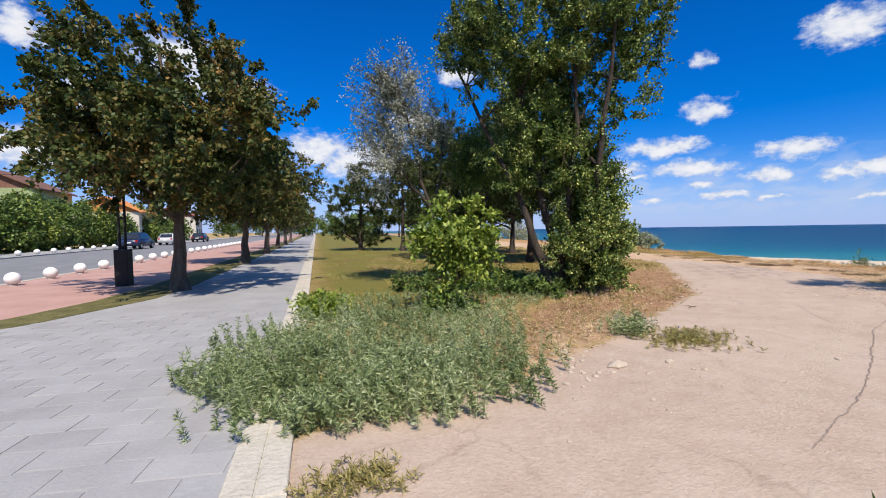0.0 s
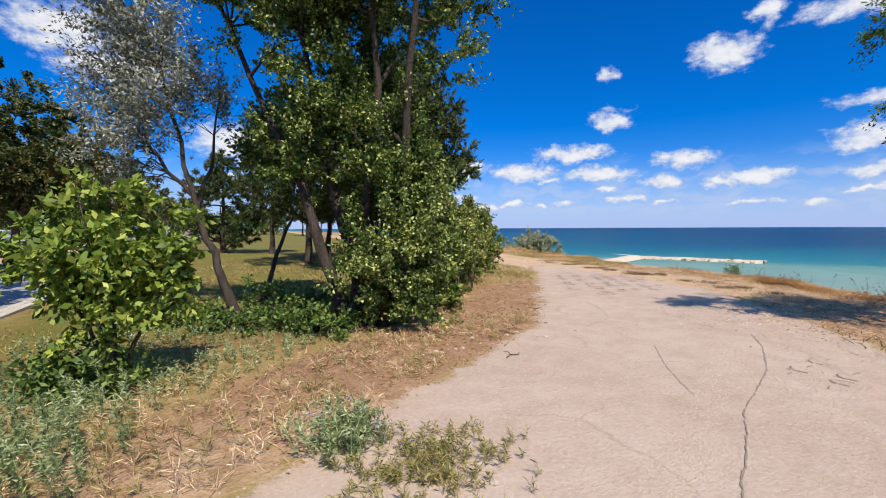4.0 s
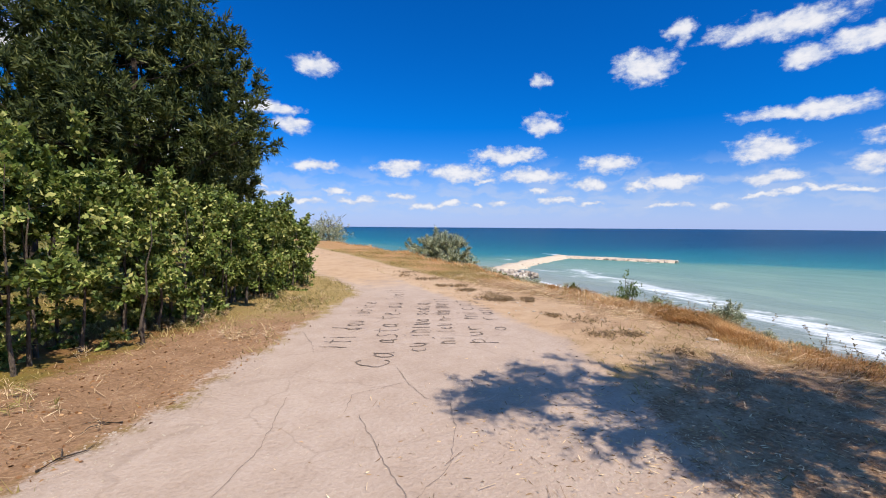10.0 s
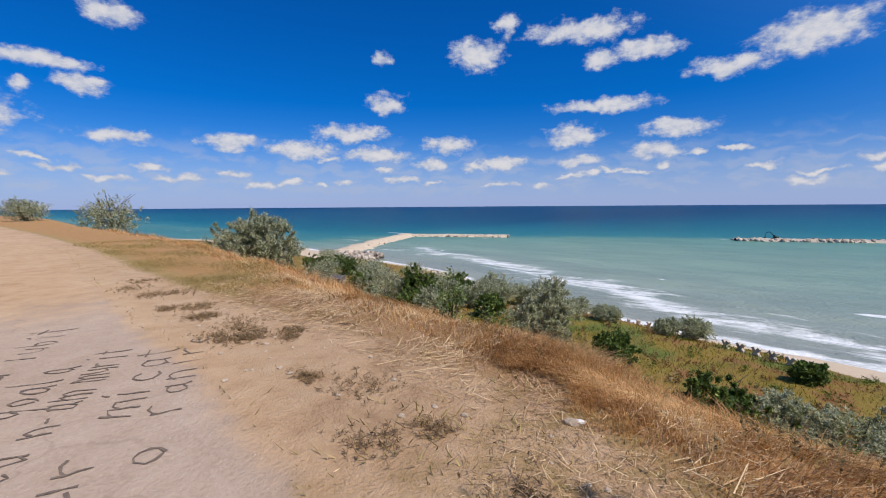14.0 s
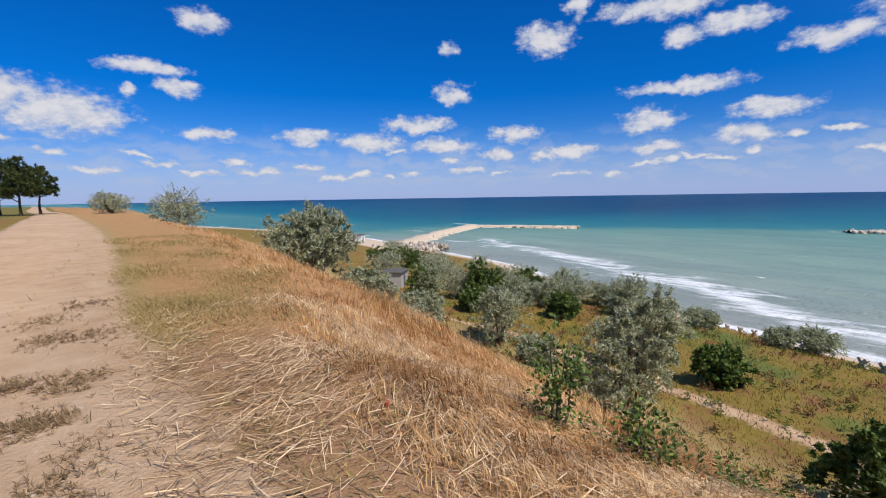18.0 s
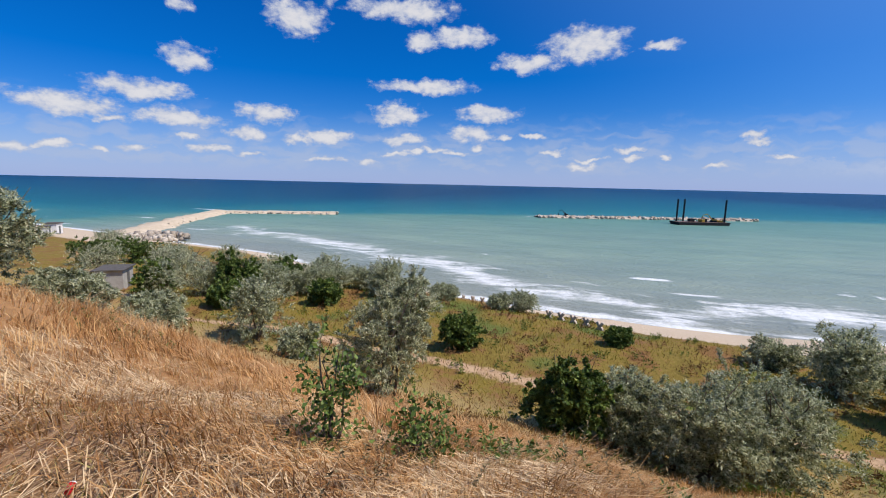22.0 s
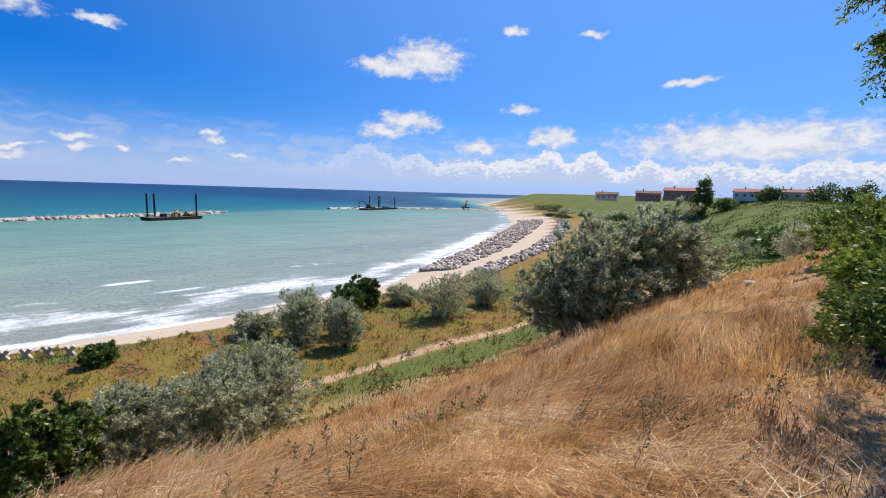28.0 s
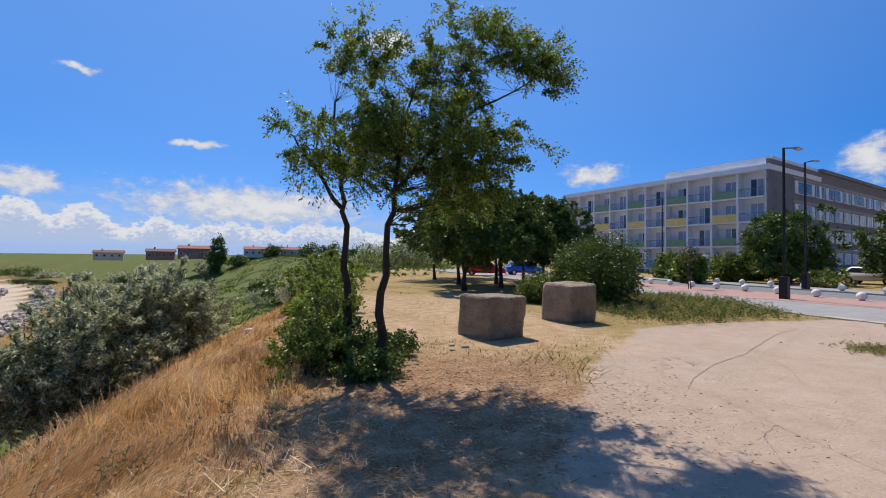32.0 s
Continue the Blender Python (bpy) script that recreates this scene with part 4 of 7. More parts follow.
def low_green(seed, x, y, h, r, mats, label, n=2200, leaf=(0.10, 0.075), name="undergrowth", group="low growth", cat="bush"):
    z = float(rise(x, y)) - 0.02
    rng = np.random.default_rng(seed)
    stems = [[(rng.normal(0, 0.2) * r, rng.normal(0, 0.2) * r, 0), (rng.normal(0, 0.5) * r, rng.normal(0, 0.5) * r, h * 0.8)] for _ in range(5)]
    return grow(name, seed, (x, y, z), stems, [((0, 0, h * 0.45), (r, r, h * 0.5)), ((0.3 * r, -0.2 * r, h * 0.3), (r * 0.9, r * 0.8, h * 0.35))], 46, n, leaf, 0.2, mats, label, cat, 0.012, group, shell=0.25, limbs=20, seg=5, spray=0.22, lift=(-0.1, 0, 0.6), sag=0.05)


# Dark leaf material puts the poplar's shade into the undergrowth's colour.
for k, (x, y, h, r) in enumerate([(3.7, 10.4, 0.22, 0.6), (4.6, 9.8, 0.25, 0.55), (5.2, 9.2, 0.32, 0.45), (2.6, 7.7, 0.35, 0.4), (4.5, 11.2, 0.5, 0.8), (2.7, 11.0, 0.35, 0.7)]):
    low_green(200 + k, x, y, h, r, (BARK, LEAF_DARK), "leafy undergrowth beneath the poplar, its leaves coloured dark for shade", 2600, (0.07, 0.045))


def pine(seed, x, y, h, r, trunk, n=1.0, label="dark green pine with a bare lower trunk", leaf=(0.17, 0.03)):
    """Flat boughs stacked in rings round the stem, widest a third of the way up the crown."""
    rng = np.random.default_rng(seed)
    blobs = [((0, 0, trunk + (h - trunk) * 0.42), (r * 0.55, r * 0.55, (h - trunk) * 0.36))]
    for k in range(int(34 * n) + 14):
        t = rng.uniform(0, 1) ** 1.15
        rr = r * np.interp(t, [0, 0.3, 0.65, 0.85, 1.0], [0.8, 1.0, 0.86, 0.52, 0.12]) * rng.uniform(0.85, 1.08)
        a = k * 2.4 + rng.uniform(-0.4, 0.4)
        pad = 0.25 * r * rng.uniform(0.7, 1.25)
        blobs.append(((math.cos(a) * max(0, rr - pad), math.sin(a) * max(0, rr - pad), trunk + 0.2 + (h - trunk - 0.2) * t), (pad, pad, pad * 0.62)))
    return grow("pine", seed, (x, y, -0.02), [[(0, 0, 0), (0.08, 0.05, h * 0.5), (0.05, 0, h * 0.95)]], blobs, int(760 * n), int(46000 * n), leaf, 0.085 * r, (BARK_DARK, NEEDLE), label, "tree", 0.15, "pines on the clifftop green", -0.12, 0.45, 0.62, int(30 * n), soft=0.8, spread=0.4, spray=0.085 * r, lift=(0, 0, 0.35), sag=0.0, slim=True)


pine(21, 8.9, 18.2, 7.4, 3.1, 2.1, 2.2, "broad dark pine standing behind the hedge", (0.15, 0.042))
pine(22, 6.2, 22.0, 7.2, 2.8, 2.0, 0.8, leaf=(0.22, 0.04))
pine(23, 2.2, 33.4, 6.0, 2.5, 0.7, 0.6, leaf=(0.24, 0.045))
pine(24, 10.6, 24.5, 5.6, 2.2, 1.8, 0.6, leaf=(0.22, 0.04))
pine(25, 11.0, 29.0, 6.0, 2.3, 1.9, 0.5, leaf=(0.24, 0.045))
pine(26, 7.6, 26.0, 6.2, 2.3, 1.9, 0.5, leaf=(0.24, 0.045))
pine(27, 5.0, 31.0, 6.5, 2.3, 1.9, 0.5, leaf=(0.24, 0.045))
pine(28, 14.2, 85.0, 6.8, 2.6, 2.4, 0.4, leaf=(0.35, 0.07))
pine(29, 12.2, 89.0, 7.0, 2.6, 2.6, 0.4, leaf=(0.35, 0.07))
pine(30, 16.0, 92.0, 6.4, 2.4, 2.4, 0.4, leaf=(0.35, 0.07))


def hedge(seed, line, w, h0, h1, n_leaf):
    rng = np.random.default_rng(seed)
    line = np.asarray(line, float)
    run = np.concatenate([[0], np.cumsum(np.linalg.norm(np.diff(line, axis=0), axis=1))])
    k = int(run[-1] / 0.55)
    blobs, stems = [], []
    for i in range(k + 1):
        t = i / k
        px, py = (np.interp(t * run[-1], run, line[:, c]) - line[0, c] for c in (0, 1))
        hh = (h0 + (h1 - h0) * t) * rng.uniform(0.9, 1.08)
        blobs.append(((px, py, hh * 0.5), (w * 0.5, w * 0.5, hh * 0.5)))
        blobs.append(((px + rng.normal(0, 0.2), py + rng.normal(0, 0.2), hh * 0.78), (w * 0.36, w * 0.36, hh * 0.22)))
        for _ in range(4):
            a, b = rng.normal(0, 0.3, 2)
            stems.append([(px + a, py + b, 0), (px + a * 1.3, py + b * 1.3, hh * 0.85)])
    return grow("hedge", seed, (line[0, 0], line[0, 1], 0), stems, blobs, int(run[-1] * 75), n_leaf, (0.072, 0.05), 0.22, (BARK, LEAF_ELM), "leafy green hedge of elm suckers along the track", "hedge", 0.02, shell=0.6, limbs=110, spray=0.32, lift=(-0.1, 0, 0.7), sag=0.05)


hedge(31, [(7.7, 11.9), (9.6, 14.1), (12.3, 17.8)], 1.4, 2.45, 1.75, 125000)
low_green(232, 7.05, 10.4, 1.0, 0.55, (BARK, LEAF_SHRUB), "leafy elm sucker bush beside the hedge", 4200, (0.11, 0.085))
low_green(233, 6.6, 10.6, 0.7, 0.5, (BARK, LEAF_DARK), "dark low growth between poplar and hedge", 2200, (0.10, 0.07))


def slope_bush(seed, x, y, h, r, silver, n):
    rng = np.random.default_rng(seed)
    far = math.hypot(x - 17, y - 8) > 26
    stems = [[(rng.normal(0, 0.1) * r, rng.normal(0, 0.1) * r, 0), (rng.uniform(-0.4, 0.4) * r, rng.uniform(-0.4, 0.4) * r, h * 0.45), (rng.uniform(-0.7, 0.7) * r, rng.uniform(-0.7, 0.7) * r, h * 0.88)] for _ in range(5)]
    blobs = [((0, 0, h * 0.42), (r * 0.85, r * 0.85, h * 0.42))] + [((rng.uniform(-0.5, 0.5) * r, rng.uniform(-0.5, 0.5) * r, h * rng.uniform(0.35, 0.7)), (r * rng.uniform(0.4, 0.6), r * rng.uniform(0.4, 0.6), h * rng.uniform(0.22, 0.32))) for _ in range(5)]
    leaf = ((0.20, 0.07) if far else (0.135, 0.05)) if silver else ((0.25, 0.19) if far else (0.16, 0.13))
    return grow("bush", seed, (x, y, float(rise(x, y)) - 0.08), stems, blobs, 420, n, leaf, 0.30 * (r / 2) ** 0.5, (BARK, LEAF_SILVER if silver else LEAF_DARK), "silvery grey-green oleaster bush on the slope" if silver else "dark green bush in the dry grass", "bush", 0.07, "bushes on the slope", 0.15, shell=0.42, limbs=40, spray=0.40 * (r / 2) ** 0.5 if silver else 0.24, lift=(-0.25, -0.1, 0.45), sag=0.1, slim=True)


SLOPE_NORTH = [(31, 41.2, 6.4, 3.8, 1), (33.3, 37.2, 2.3, 2.0, 1), (36, 35, 2.4, 1.9, 1), (26.8, 62, 5.4, 3.0, 1), (23.0, 84, 3.2, 2.8, 1), (45, 34.5, 5.8, 2.7, 1), (35, 19.0, 6.0, 2.3, 1), (50, 19, 3.3, 1.7, 0), (41.5, 28.5, 2.4, 1.4, 1)]
SLOPE_SOUTH = [(37.8, 10.3, 4.5, 2.3, 0), (38.5, 7.2, 3.9, 2.0, 1), (36.8, 4.6, 5.0, 2.6, 1), (38.0, 1.4, 5.2, 2.9, 1), (50.2, -7, 4.9, 2.2, 1), (53.5, -8.5, 4.4, 2.0, 1), (57.5, -5.8, 2.6, 2.1, 1), (58.5, -19.5, 4.4, 2.0, 0), (48, -22.5, 5.2, 2.8, 1), (53, -36, 3.6, 3.2, 1), (57.8, -24.5, 2.8, 2.2, 1), (46.8, -9.2, 4.6, 1.7, 1), (50.6, -10.6, 4.2, 1.9, 1), (56.2, -15.5, 3.8, 1.9, 0), (25.2, -6.9, 5.0, 2.2, 1)]
SLOPE_SOUTH += [(23.9, -7.6, 5.6, 2.5, 1), (21.9, -9.3, 4.8, 2.1, 1), (26.5, -10.5, 5.0, 2.6, 1), (70, 16.4, 2.7, 2.2, 1), (68.5, 19, 2.0, 1.5, 1), (69.5, 26, 1.9, 1.6, 1), (57, 6.2, 1.7, 1.2, 0), (48.5, -30, 4.0, 2.6, 1), (20, -45, 4, 3, 1), (12, -75, 5, 4, 1), (22, -60, 4.5, 3.2, 1), (34, -100, 4.5, 3.8, 1), (28, -95, 4.8, 3.6, 0), (24, -86, 4.6, 3.4, 1), (19, -72, 4.2, 3.4, 0), (25, -110, 5, 4, 1), (38, -120, 4.4, 4, 0), (15, -96, 4.6, 4, 0), (10, -112, 5, 4.5, 1), (20, -128, 4.5, 4.2, 0), (150, -232, 2.5, 5, 0), (160, -240, 3, 6, 0), (172, -250, 3, 6, 0)]
BELT = [(60, 58, 5.2, 3.4, 1), (57, 47.5, 5.5, 2.8, 0), (73, 54, 4.0, 3.2, 1), (70.5, 44, 4.2, 3.0, 1), (65.6, 33, 5.2, 2.6, 1), (70.6, 38.6, 3.8, 2.2, 1), (75, 88, 4.2, 4.2, 1), (66, 68, 5.0, 3.6, 1), (70, 78, 4.8, 3.6, 0), (59, 72, 5.0, 3.4, 1), (62, 64, 5.0, 3.0, 1), (52, 54, 4.2, 2.6, 0), (76, 66, 4.2, 3.2, 1), (64, 80, 4.6, 3.6, 0), (80, 99, 4.2, 4, 1), (63, 41, 4.4, 2.6, 1), (55, 84, 4.6, 3.6, 1), (52.2, 52.9, 4.7, 2.2, 1), (56.5, 51.5, 4.9, 2.7, 1), (60.5, 48, 4.6, 2.6, 1), (65.6, 47.2, 4.2, 2.9, 0), (65.5, 40.2, 4.1, 2.9, 1), (69.9, 35.5, 3.9, 2.6, 1), (72.1, 31.5, 2.4, 2.4, 1), (69.8, 26.2, 1.9, 2.1, 1), (52.9, 45.2, 3.4, 1.9, 0), (59, 37.3, 3.3, 2.1, 0), (61.5, 44, 4.0, 2.4, 1)]
for k, (x, y, h, r, silver) in enumerate(SLOPE_NORTH + SLOPE_SOUTH + BELT):
    slope_bush(100 + k, x, y, h, r, silver, 52000 if x < 42 and -15 < y < 45 else 15000 if -40 < y < 50 else 8000)

# bright growth along the brink to the south
for k, (x, y, h, r) in enumerate([(15.7, 1.4, 1.1, 0.6), (15.5, -0.8, 1.7, 0.9), (15.5, -3.2, 2.0, 1.1), (15.9, -6, 1.8, 1.2), (15.8, -9, 1.9, 1.5), (15.2, -14, 2.2, 1.8), (14.5, -20, 2.6, 2.0), (13.4, -28, 3.0, 2.4), (11, -38, 3.2, 2.6), (7.5, -33, 2.6, 2.4), (4, -38, 3.0, 2.6), (9.5, -31, 2.4, 2.2)]):
    low_green(240 + k, x, y, h, r, (BARK, LEAF_BRIGHT), "bright green sumac growth along the cliff edge", 4000 if k < 4 else 4600, (0.10, 0.055), "edge_shrub", "shrubs along the cliff edge")

# the two-stemmed locust on the edge, with its undergrowth
grow("locust_tree", 41, (14.74, 4.9, 0), [[(0, 0, -0.06), (-0.09, 0, 0.98), (-0.22, 0, 2.16), (-0.34, 0, 3.0), (-0.55, 0.05, 4.2)], [(0.33, -0.75, -0.06), (0.38, -0.75, 1.1), (0.44, -0.75, 2.2), (0.5, -0.75, 2.9), (0.62, -0.7, 4.2)], [(-0.3, 0, 2.7), (-1.2, 0.2, 3.8), (-2.3, 0.5, 4.4)], [(0.5, -0.75, 2.5), (1.0, -0.6, 3.2), (1.3, -0.5, 3.6)]],
     [((0.6, -0.4, 3.7), (0.8, 0.85, 0.6)), ((-0.2, 0, 4.3), (0.9, 0.9, 0.75)), ((-0.9, 0.1, 3.6), (0.9, 0.9, 0.5)), ((-1.6, 0.3, 4.3), (0.95, 0.9, 0.7)), ((-2.0, 0.4, 3.8), (0.6, 0.7, 0.5)), ((-1.4, 0.2, 5.0), (0.8, 0.8, 0.4)), ((-2.4, 0.5, 4.5), (0.4, 0.5, 0.4)), ((-1.4, 0.25, 3.1), (0.8, 0.7, 0.3)), ((1.0, -0.5, 3.35), (0.6, 0.6, 0.35)), ((0.2, -0.4, 3.3), (0.8, 0.7, 0.45)), ((0.5, -0.4, 4.3), (0.7, 0.7, 0.5)), ((-1.0, 0.1, 2.75), (0.85, 0.75, 0.35)), ((0.1, -0.2, 4.9), (0.6, 0.6, 0.4)), ((-2.2, 0.2, 4.6), (0.55, 0.6, 0.5)), ((-1.9, 0.0, 5.1), (0.6, 0.6, 0.4))], 600, 88000, (0.056, 0.022), 0.2, (BARK_DARK, LEAF_LOCUST), "wind-bent locust tree with two dark stems", "tree", 0.078, shell=0.15, limbs=300, gaps=0.2, twiggy=0.3, spray=0.36, lift=(-0.45, 0.0, 0.1), sag=0.3)
for k, (x, y, h, r) in enumerate([(15.45, 4.4, 1.5, 0.55), (15.3, 3.5, 1.7, 0.55), (14.6, 4.1, 0.35, 0.35), (15.65, 4.9, 0.8, 0.45), (14.8, 5.3, 0.35, 0.35), (15.0, 4.5, 0.9, 0.4), (15.7, 3.9, 0.7, 0.4), (14.3, 3.8, 0.25, 0.4)]):
    low_green(260 + k, x, y, h, r, (BARK, LEAF_SHRUB if k in (0, 1, 3, 6) else LEAF_DARK), "tangled green undergrowth round the locust stems", 3600, (0.062, 0.03), "undergrowth", "growth round the locust")

# the grove behind the stone blocks
for k, (x, y, h, r) in enumerate([(8.8, -10.9, 5.4, 2.3), (6.0, -12.9, 6.0, 2.5), (7.6, -16.5, 5.8, 2.4), (4.6, -17.5, 6.4, 2.6), (7.8, -23.2, 6.8, 2.8), (4.6, -27.5, 7.2, 3.0), (2.2, -15.0, 6.0, 2.4), (1.0, -21.0, 6.4, 2.6)]):
    grow("grove_tree", 270 + k, (x, y, -0.02), [[(0, 0, 0), (0.1, 0, h * 0.35), (0, 0.1, h * 0.9)], [(0.05, 0, h * 0.28), (0.6, 0.3, h * 0.6)]], [((0, 0, h * 0.64), (r, r, h * 0.33)), ((-0.3 * r, 0.3 * r, h * 0.48), (r * 0.8, r * 0.8, h * 0.17))], 320, 26000, (0.19, 0.13), 0.36, (BARK_DARK, LEAF_DARK), "dark leafy tree of the grove with a bare trunk", "tree", 0.12, "trees of the grove", shell=0.55, spray=0.45, sag=0.2, slim=True)
for k, (x, y, h, r, lf) in enumerate([(5.6, -3.6, 2.5, 1.6, 1), (7.3, -4.6, 0.95, 0.9, 0), (6.5, -3.0, 0.8, 0.7, 0), (-22.6, -18.5, 6.6, 3.2, 1), (-30, -14, 6.4, 3.2, 1), (-38, -16, 6.8, 3.4, 1), (-17.5, -26, 2.4, 1.8, 0), (-20, -22, 2.2, 1.6, 0), (-25.5, -24, 2.6, 1.9, 1), (-14.5, -21, 1.5, 1.2, 0), (-12.7, -18.7, 2.1, 0.8, 0)]):
    grow("round_bush" if h < 4 else "roadside_tree", 290 + k, (x, y, -0.02), [[(0, 0, 0), (0.1, 0, h * 0.5), (0.1, 0.1, h * 0.85)], [(0.1, 0, 0), (r * 0.3, 0, h * 0.7)]], [((0, 0, h * 0.52), (r, r, h * 0.47)), ((r * 0.3, 0, h * 0.35), (r * 0.85, r * 0.85, h * 0.3))], 260, 34000 if k == 0 else 9000 if h < 4 else 20000, (0.10, 0.06) if k < 3 else (0.26, 0.17), 0.34, (BARK, LEAF_DARK if lf else LEAF_SHRUB), "rounded dense green bush" if h < 4 else "broad green roadside tree before the building", "bush" if h < 4 else "tree", 0.05 if h < 4 else 0.14, "bushes by the road" if h < 4 else "roadside trees", shell=0.62, slim=True)

# the row of bushes and trees across the road
rng_far = np.random.default_rng(7)
for k in range(17):
    y = 24 + k * 4.2
    x = kerb_x(y) - 25.5 - rng_far.uniform(0, 2.0)
    h = rng_far.uniform(4.2, 6.2)
    grow("roadside_tree", 310 + k, (x, y, -0.1), [[(0, 0, 0), (0.1, 0, h * 0.4), (0, 0.1, h * 0.9)]], [((0, 0, h * 0.5), (2.6, 2.6, h * 0.48)), ((0.5, 0.8, h * 0.35), (2.3, 2.3, h * 0.33))], 120, 5200, (0.30, 0.2), 0.5, (BARK, LEAF_DARK if k % 3 else LEAF_SHRUB), "dense green tree across the road", "tree", 0.14, "roadside trees", shell=0.6)
for k, (x, y, h) in enumerate([(-9, 120, 7), (-16, 140, 8), (-2, 130, 6), (-24, 150, 8), (6, 110, 6), (-30, 135, 7)]):
    grow("roadside_tree", 340 + k, (x, y, -0.1), [[(0, 0, 0), (0.1, 0, h * 0.4), (0, 0.1, h * 0.9)]], [((0, 0, h * 0.55), (4, 4, h * 0.42))], 90, 2600, (0.55, 0.35), 0.8, (BARK, LEAF_DARK), "green tree far along the road", "tree", 0.16, "roadside trees", shell=0.5)


def boulder(x, y, z, sx, sy, sz, turn, seed):
    bm = bmesh.new()
    bmesh.ops.create_cube(bm, size=1.0)
    bmesh.ops.subdivide_edges(bm, edges=bm.edges[:], cuts=13, use_grid_fill=True)
    for v in bm.verts:
        c = v.co.copy()
        k = (abs(2 * c.x) ** 14 + abs(2 * c.y) ** 14 + abs(2 * c.z) ** 14) ** (1 / 14)
        c = c / k * max(abs(c.x), abs(c.y), abs(c.z)) * 2
        w = Vector((c.x * sx, c.y * sy, (c.z + 0.5) * sz))
        w += Vector((noise.noise(w * 1.5 + Vector((seed, 0, 0))), noise.noise(w * 1.5 + Vector((0, seed, 0))), noise.noise(w * 1.5 + Vector((0, 0, seed))))) * 0.07
        w += Vector((noise.noise(w * 8), noise.noise(w * 8 + Vector((9, 0, 0))), noise.noise(w * 8 + Vector((0, 9, 0))))) * 0.022
        v.co = w
    return tagged(part("boulder", bm, ROCK, None, "", True, pose(x, y, z, 0, 0, turn)), "rough squared block of brown limestone on the dirt", "boulder", "stone blocks")


boulder(11.95, 2.2, -0.08, 1.08, 1.1, 0.98, 24, 3)
boulder(9.0, 0.3, -0.08, 0.98, 1.15, 1.12, 20, 8)


# young staked trees and dry bushes on the verge by the road
for k, (x, y) in enumerate(((-5.7, -11.2), (-4.5, -15.2))):
    root = grow("young_tree", 380 + k, (x, y, 0), [[(0, 0, -0.05), (0.03, 0, 1.1), (0.05, 0.02, 2.1)]], [((0.05, 0, 2.0), (0.55, 0.55, 0.45))], 40, 900, (0.10, 0.06), 0.22, (BARK, LEAF_MAPLE), "slim young tree with yellowing leaves tied to a stake", "tree", 0.03, "young trees by the road")
    bm = bmesh.new()
    rod(bm, (0.28, 0.1, -0.2), (0.28, 0.1, 1.5), 0.03, 0.025, 8)
    part("stake", bm, BARK, root, "wooden stake")
for k, (x, y, h, r) in enumerate([(-24.8, -20.3, 1.6, 1.3), (-18.4, -12.7, 1.3, 1.4)]):
    low_green(390 + k, x, y, h, r, (BARK, LEAF_ELM if k else RUST_GRASS), "dry yellowing bush beside the road", 2600, (0.22, 0.07), "dry_bush", "dry bushes by the road")


# ---- grass, weeds and litter ----
def blades(rng, x, y, h, w, lean=0.35, wind=(-0.25, 0.1)):
    n = len(x)
    z = rise(x, y) - 0.01
    a = rng.uniform(0, math.pi, n)
    side = np.stack([np.cos(a), np.sin(a), np.zeros(n)], 1) * (w / 2)[:, None]
    b = np.stack([x, y, z], 1)
    t = np.stack([rng.normal(wind[0], lean, n) * h, rng.normal(wind[1], lean, n) * h, h * rng.uniform(0.7, 1.0, n)], 1)
    v = np.stack([b - side, b + side, b + t], 1).reshape(-1, 3)
    return v, np.arange(3 * n, dtype=np.int32).reshape(-1, 3)


def around(rng, n, cx, cy, near, far, power=1.0):
    r = near + (far - near) * rng.uniform(0, 1, n) ** power
    a = rng.uniform(0, 2 * math.pi, n)
    return cx + r * np.cos(a), cy + r * np.sin(a), r


def tufted(rng, x, y, k, spread):
    x, y = np.repeat(x, k), np.repeat(y, k)
    return x + rng.normal(0, spread, len(x)), y + rng.normal(0, spread, len(y))


def stuff(name, verts, faces, mat, label, category):
    return tagged(new(name, mesh_of(name, verts, faces, [mat])), label, category, kind="stuff")


def slope_share(x, y):
    e, s = np.interp(y, EDGE_Y, EDGE_X), np.interp(y, SHORE_Y, SHORE_X)
    return (x - e) / (s - e)


def bent_blades(rng, x, y, h, w, wind):
    """Stalks of two lengths, the upper one bowed over by the wind."""
    n = len(x)
    a = rng.uniform(0, math.pi, n)
    side = np.stack([np.cos(a), np.sin(a), np.zeros(n)], 1) * (w / 2)[:, None]
    b = np.stack([x, y, rise(x, y) - 0.01], 1)
    d = np.stack([rng.normal(wind[0], 0.4, n), rng.normal(wind[1], 0.4, n)], 1)
    d += 0.55 * np.stack([np.sin(x * 1.3 + 1.5 * np.sin(y * 0.9)), np.sin(y * 1.6 + 1.2 * np.sin(x * 1.1))], 1)
    m = b + np.stack([d[:, 0] * h * 0.3, d[:, 1] * h * 0.3, h * 0.6], 1)
    t = b + np.stack([d[:, 0] * h * 1.1, d[:, 1] * h * 1.1, h * rng.uniform(0.75, 1.0, n)], 1)
    v = np.stack([b - side, b + side, m + side * 0.8, m - side * 0.8, t + side * 0.25, t - side * 0.25], 1).reshape(-1, 3)
    i = np.arange(n)[:, None, None] * 6
    return v, (i + np.array([[0, 1, 2, 3], [3, 2, 4, 5]])[None]).reshape(-1, 4)


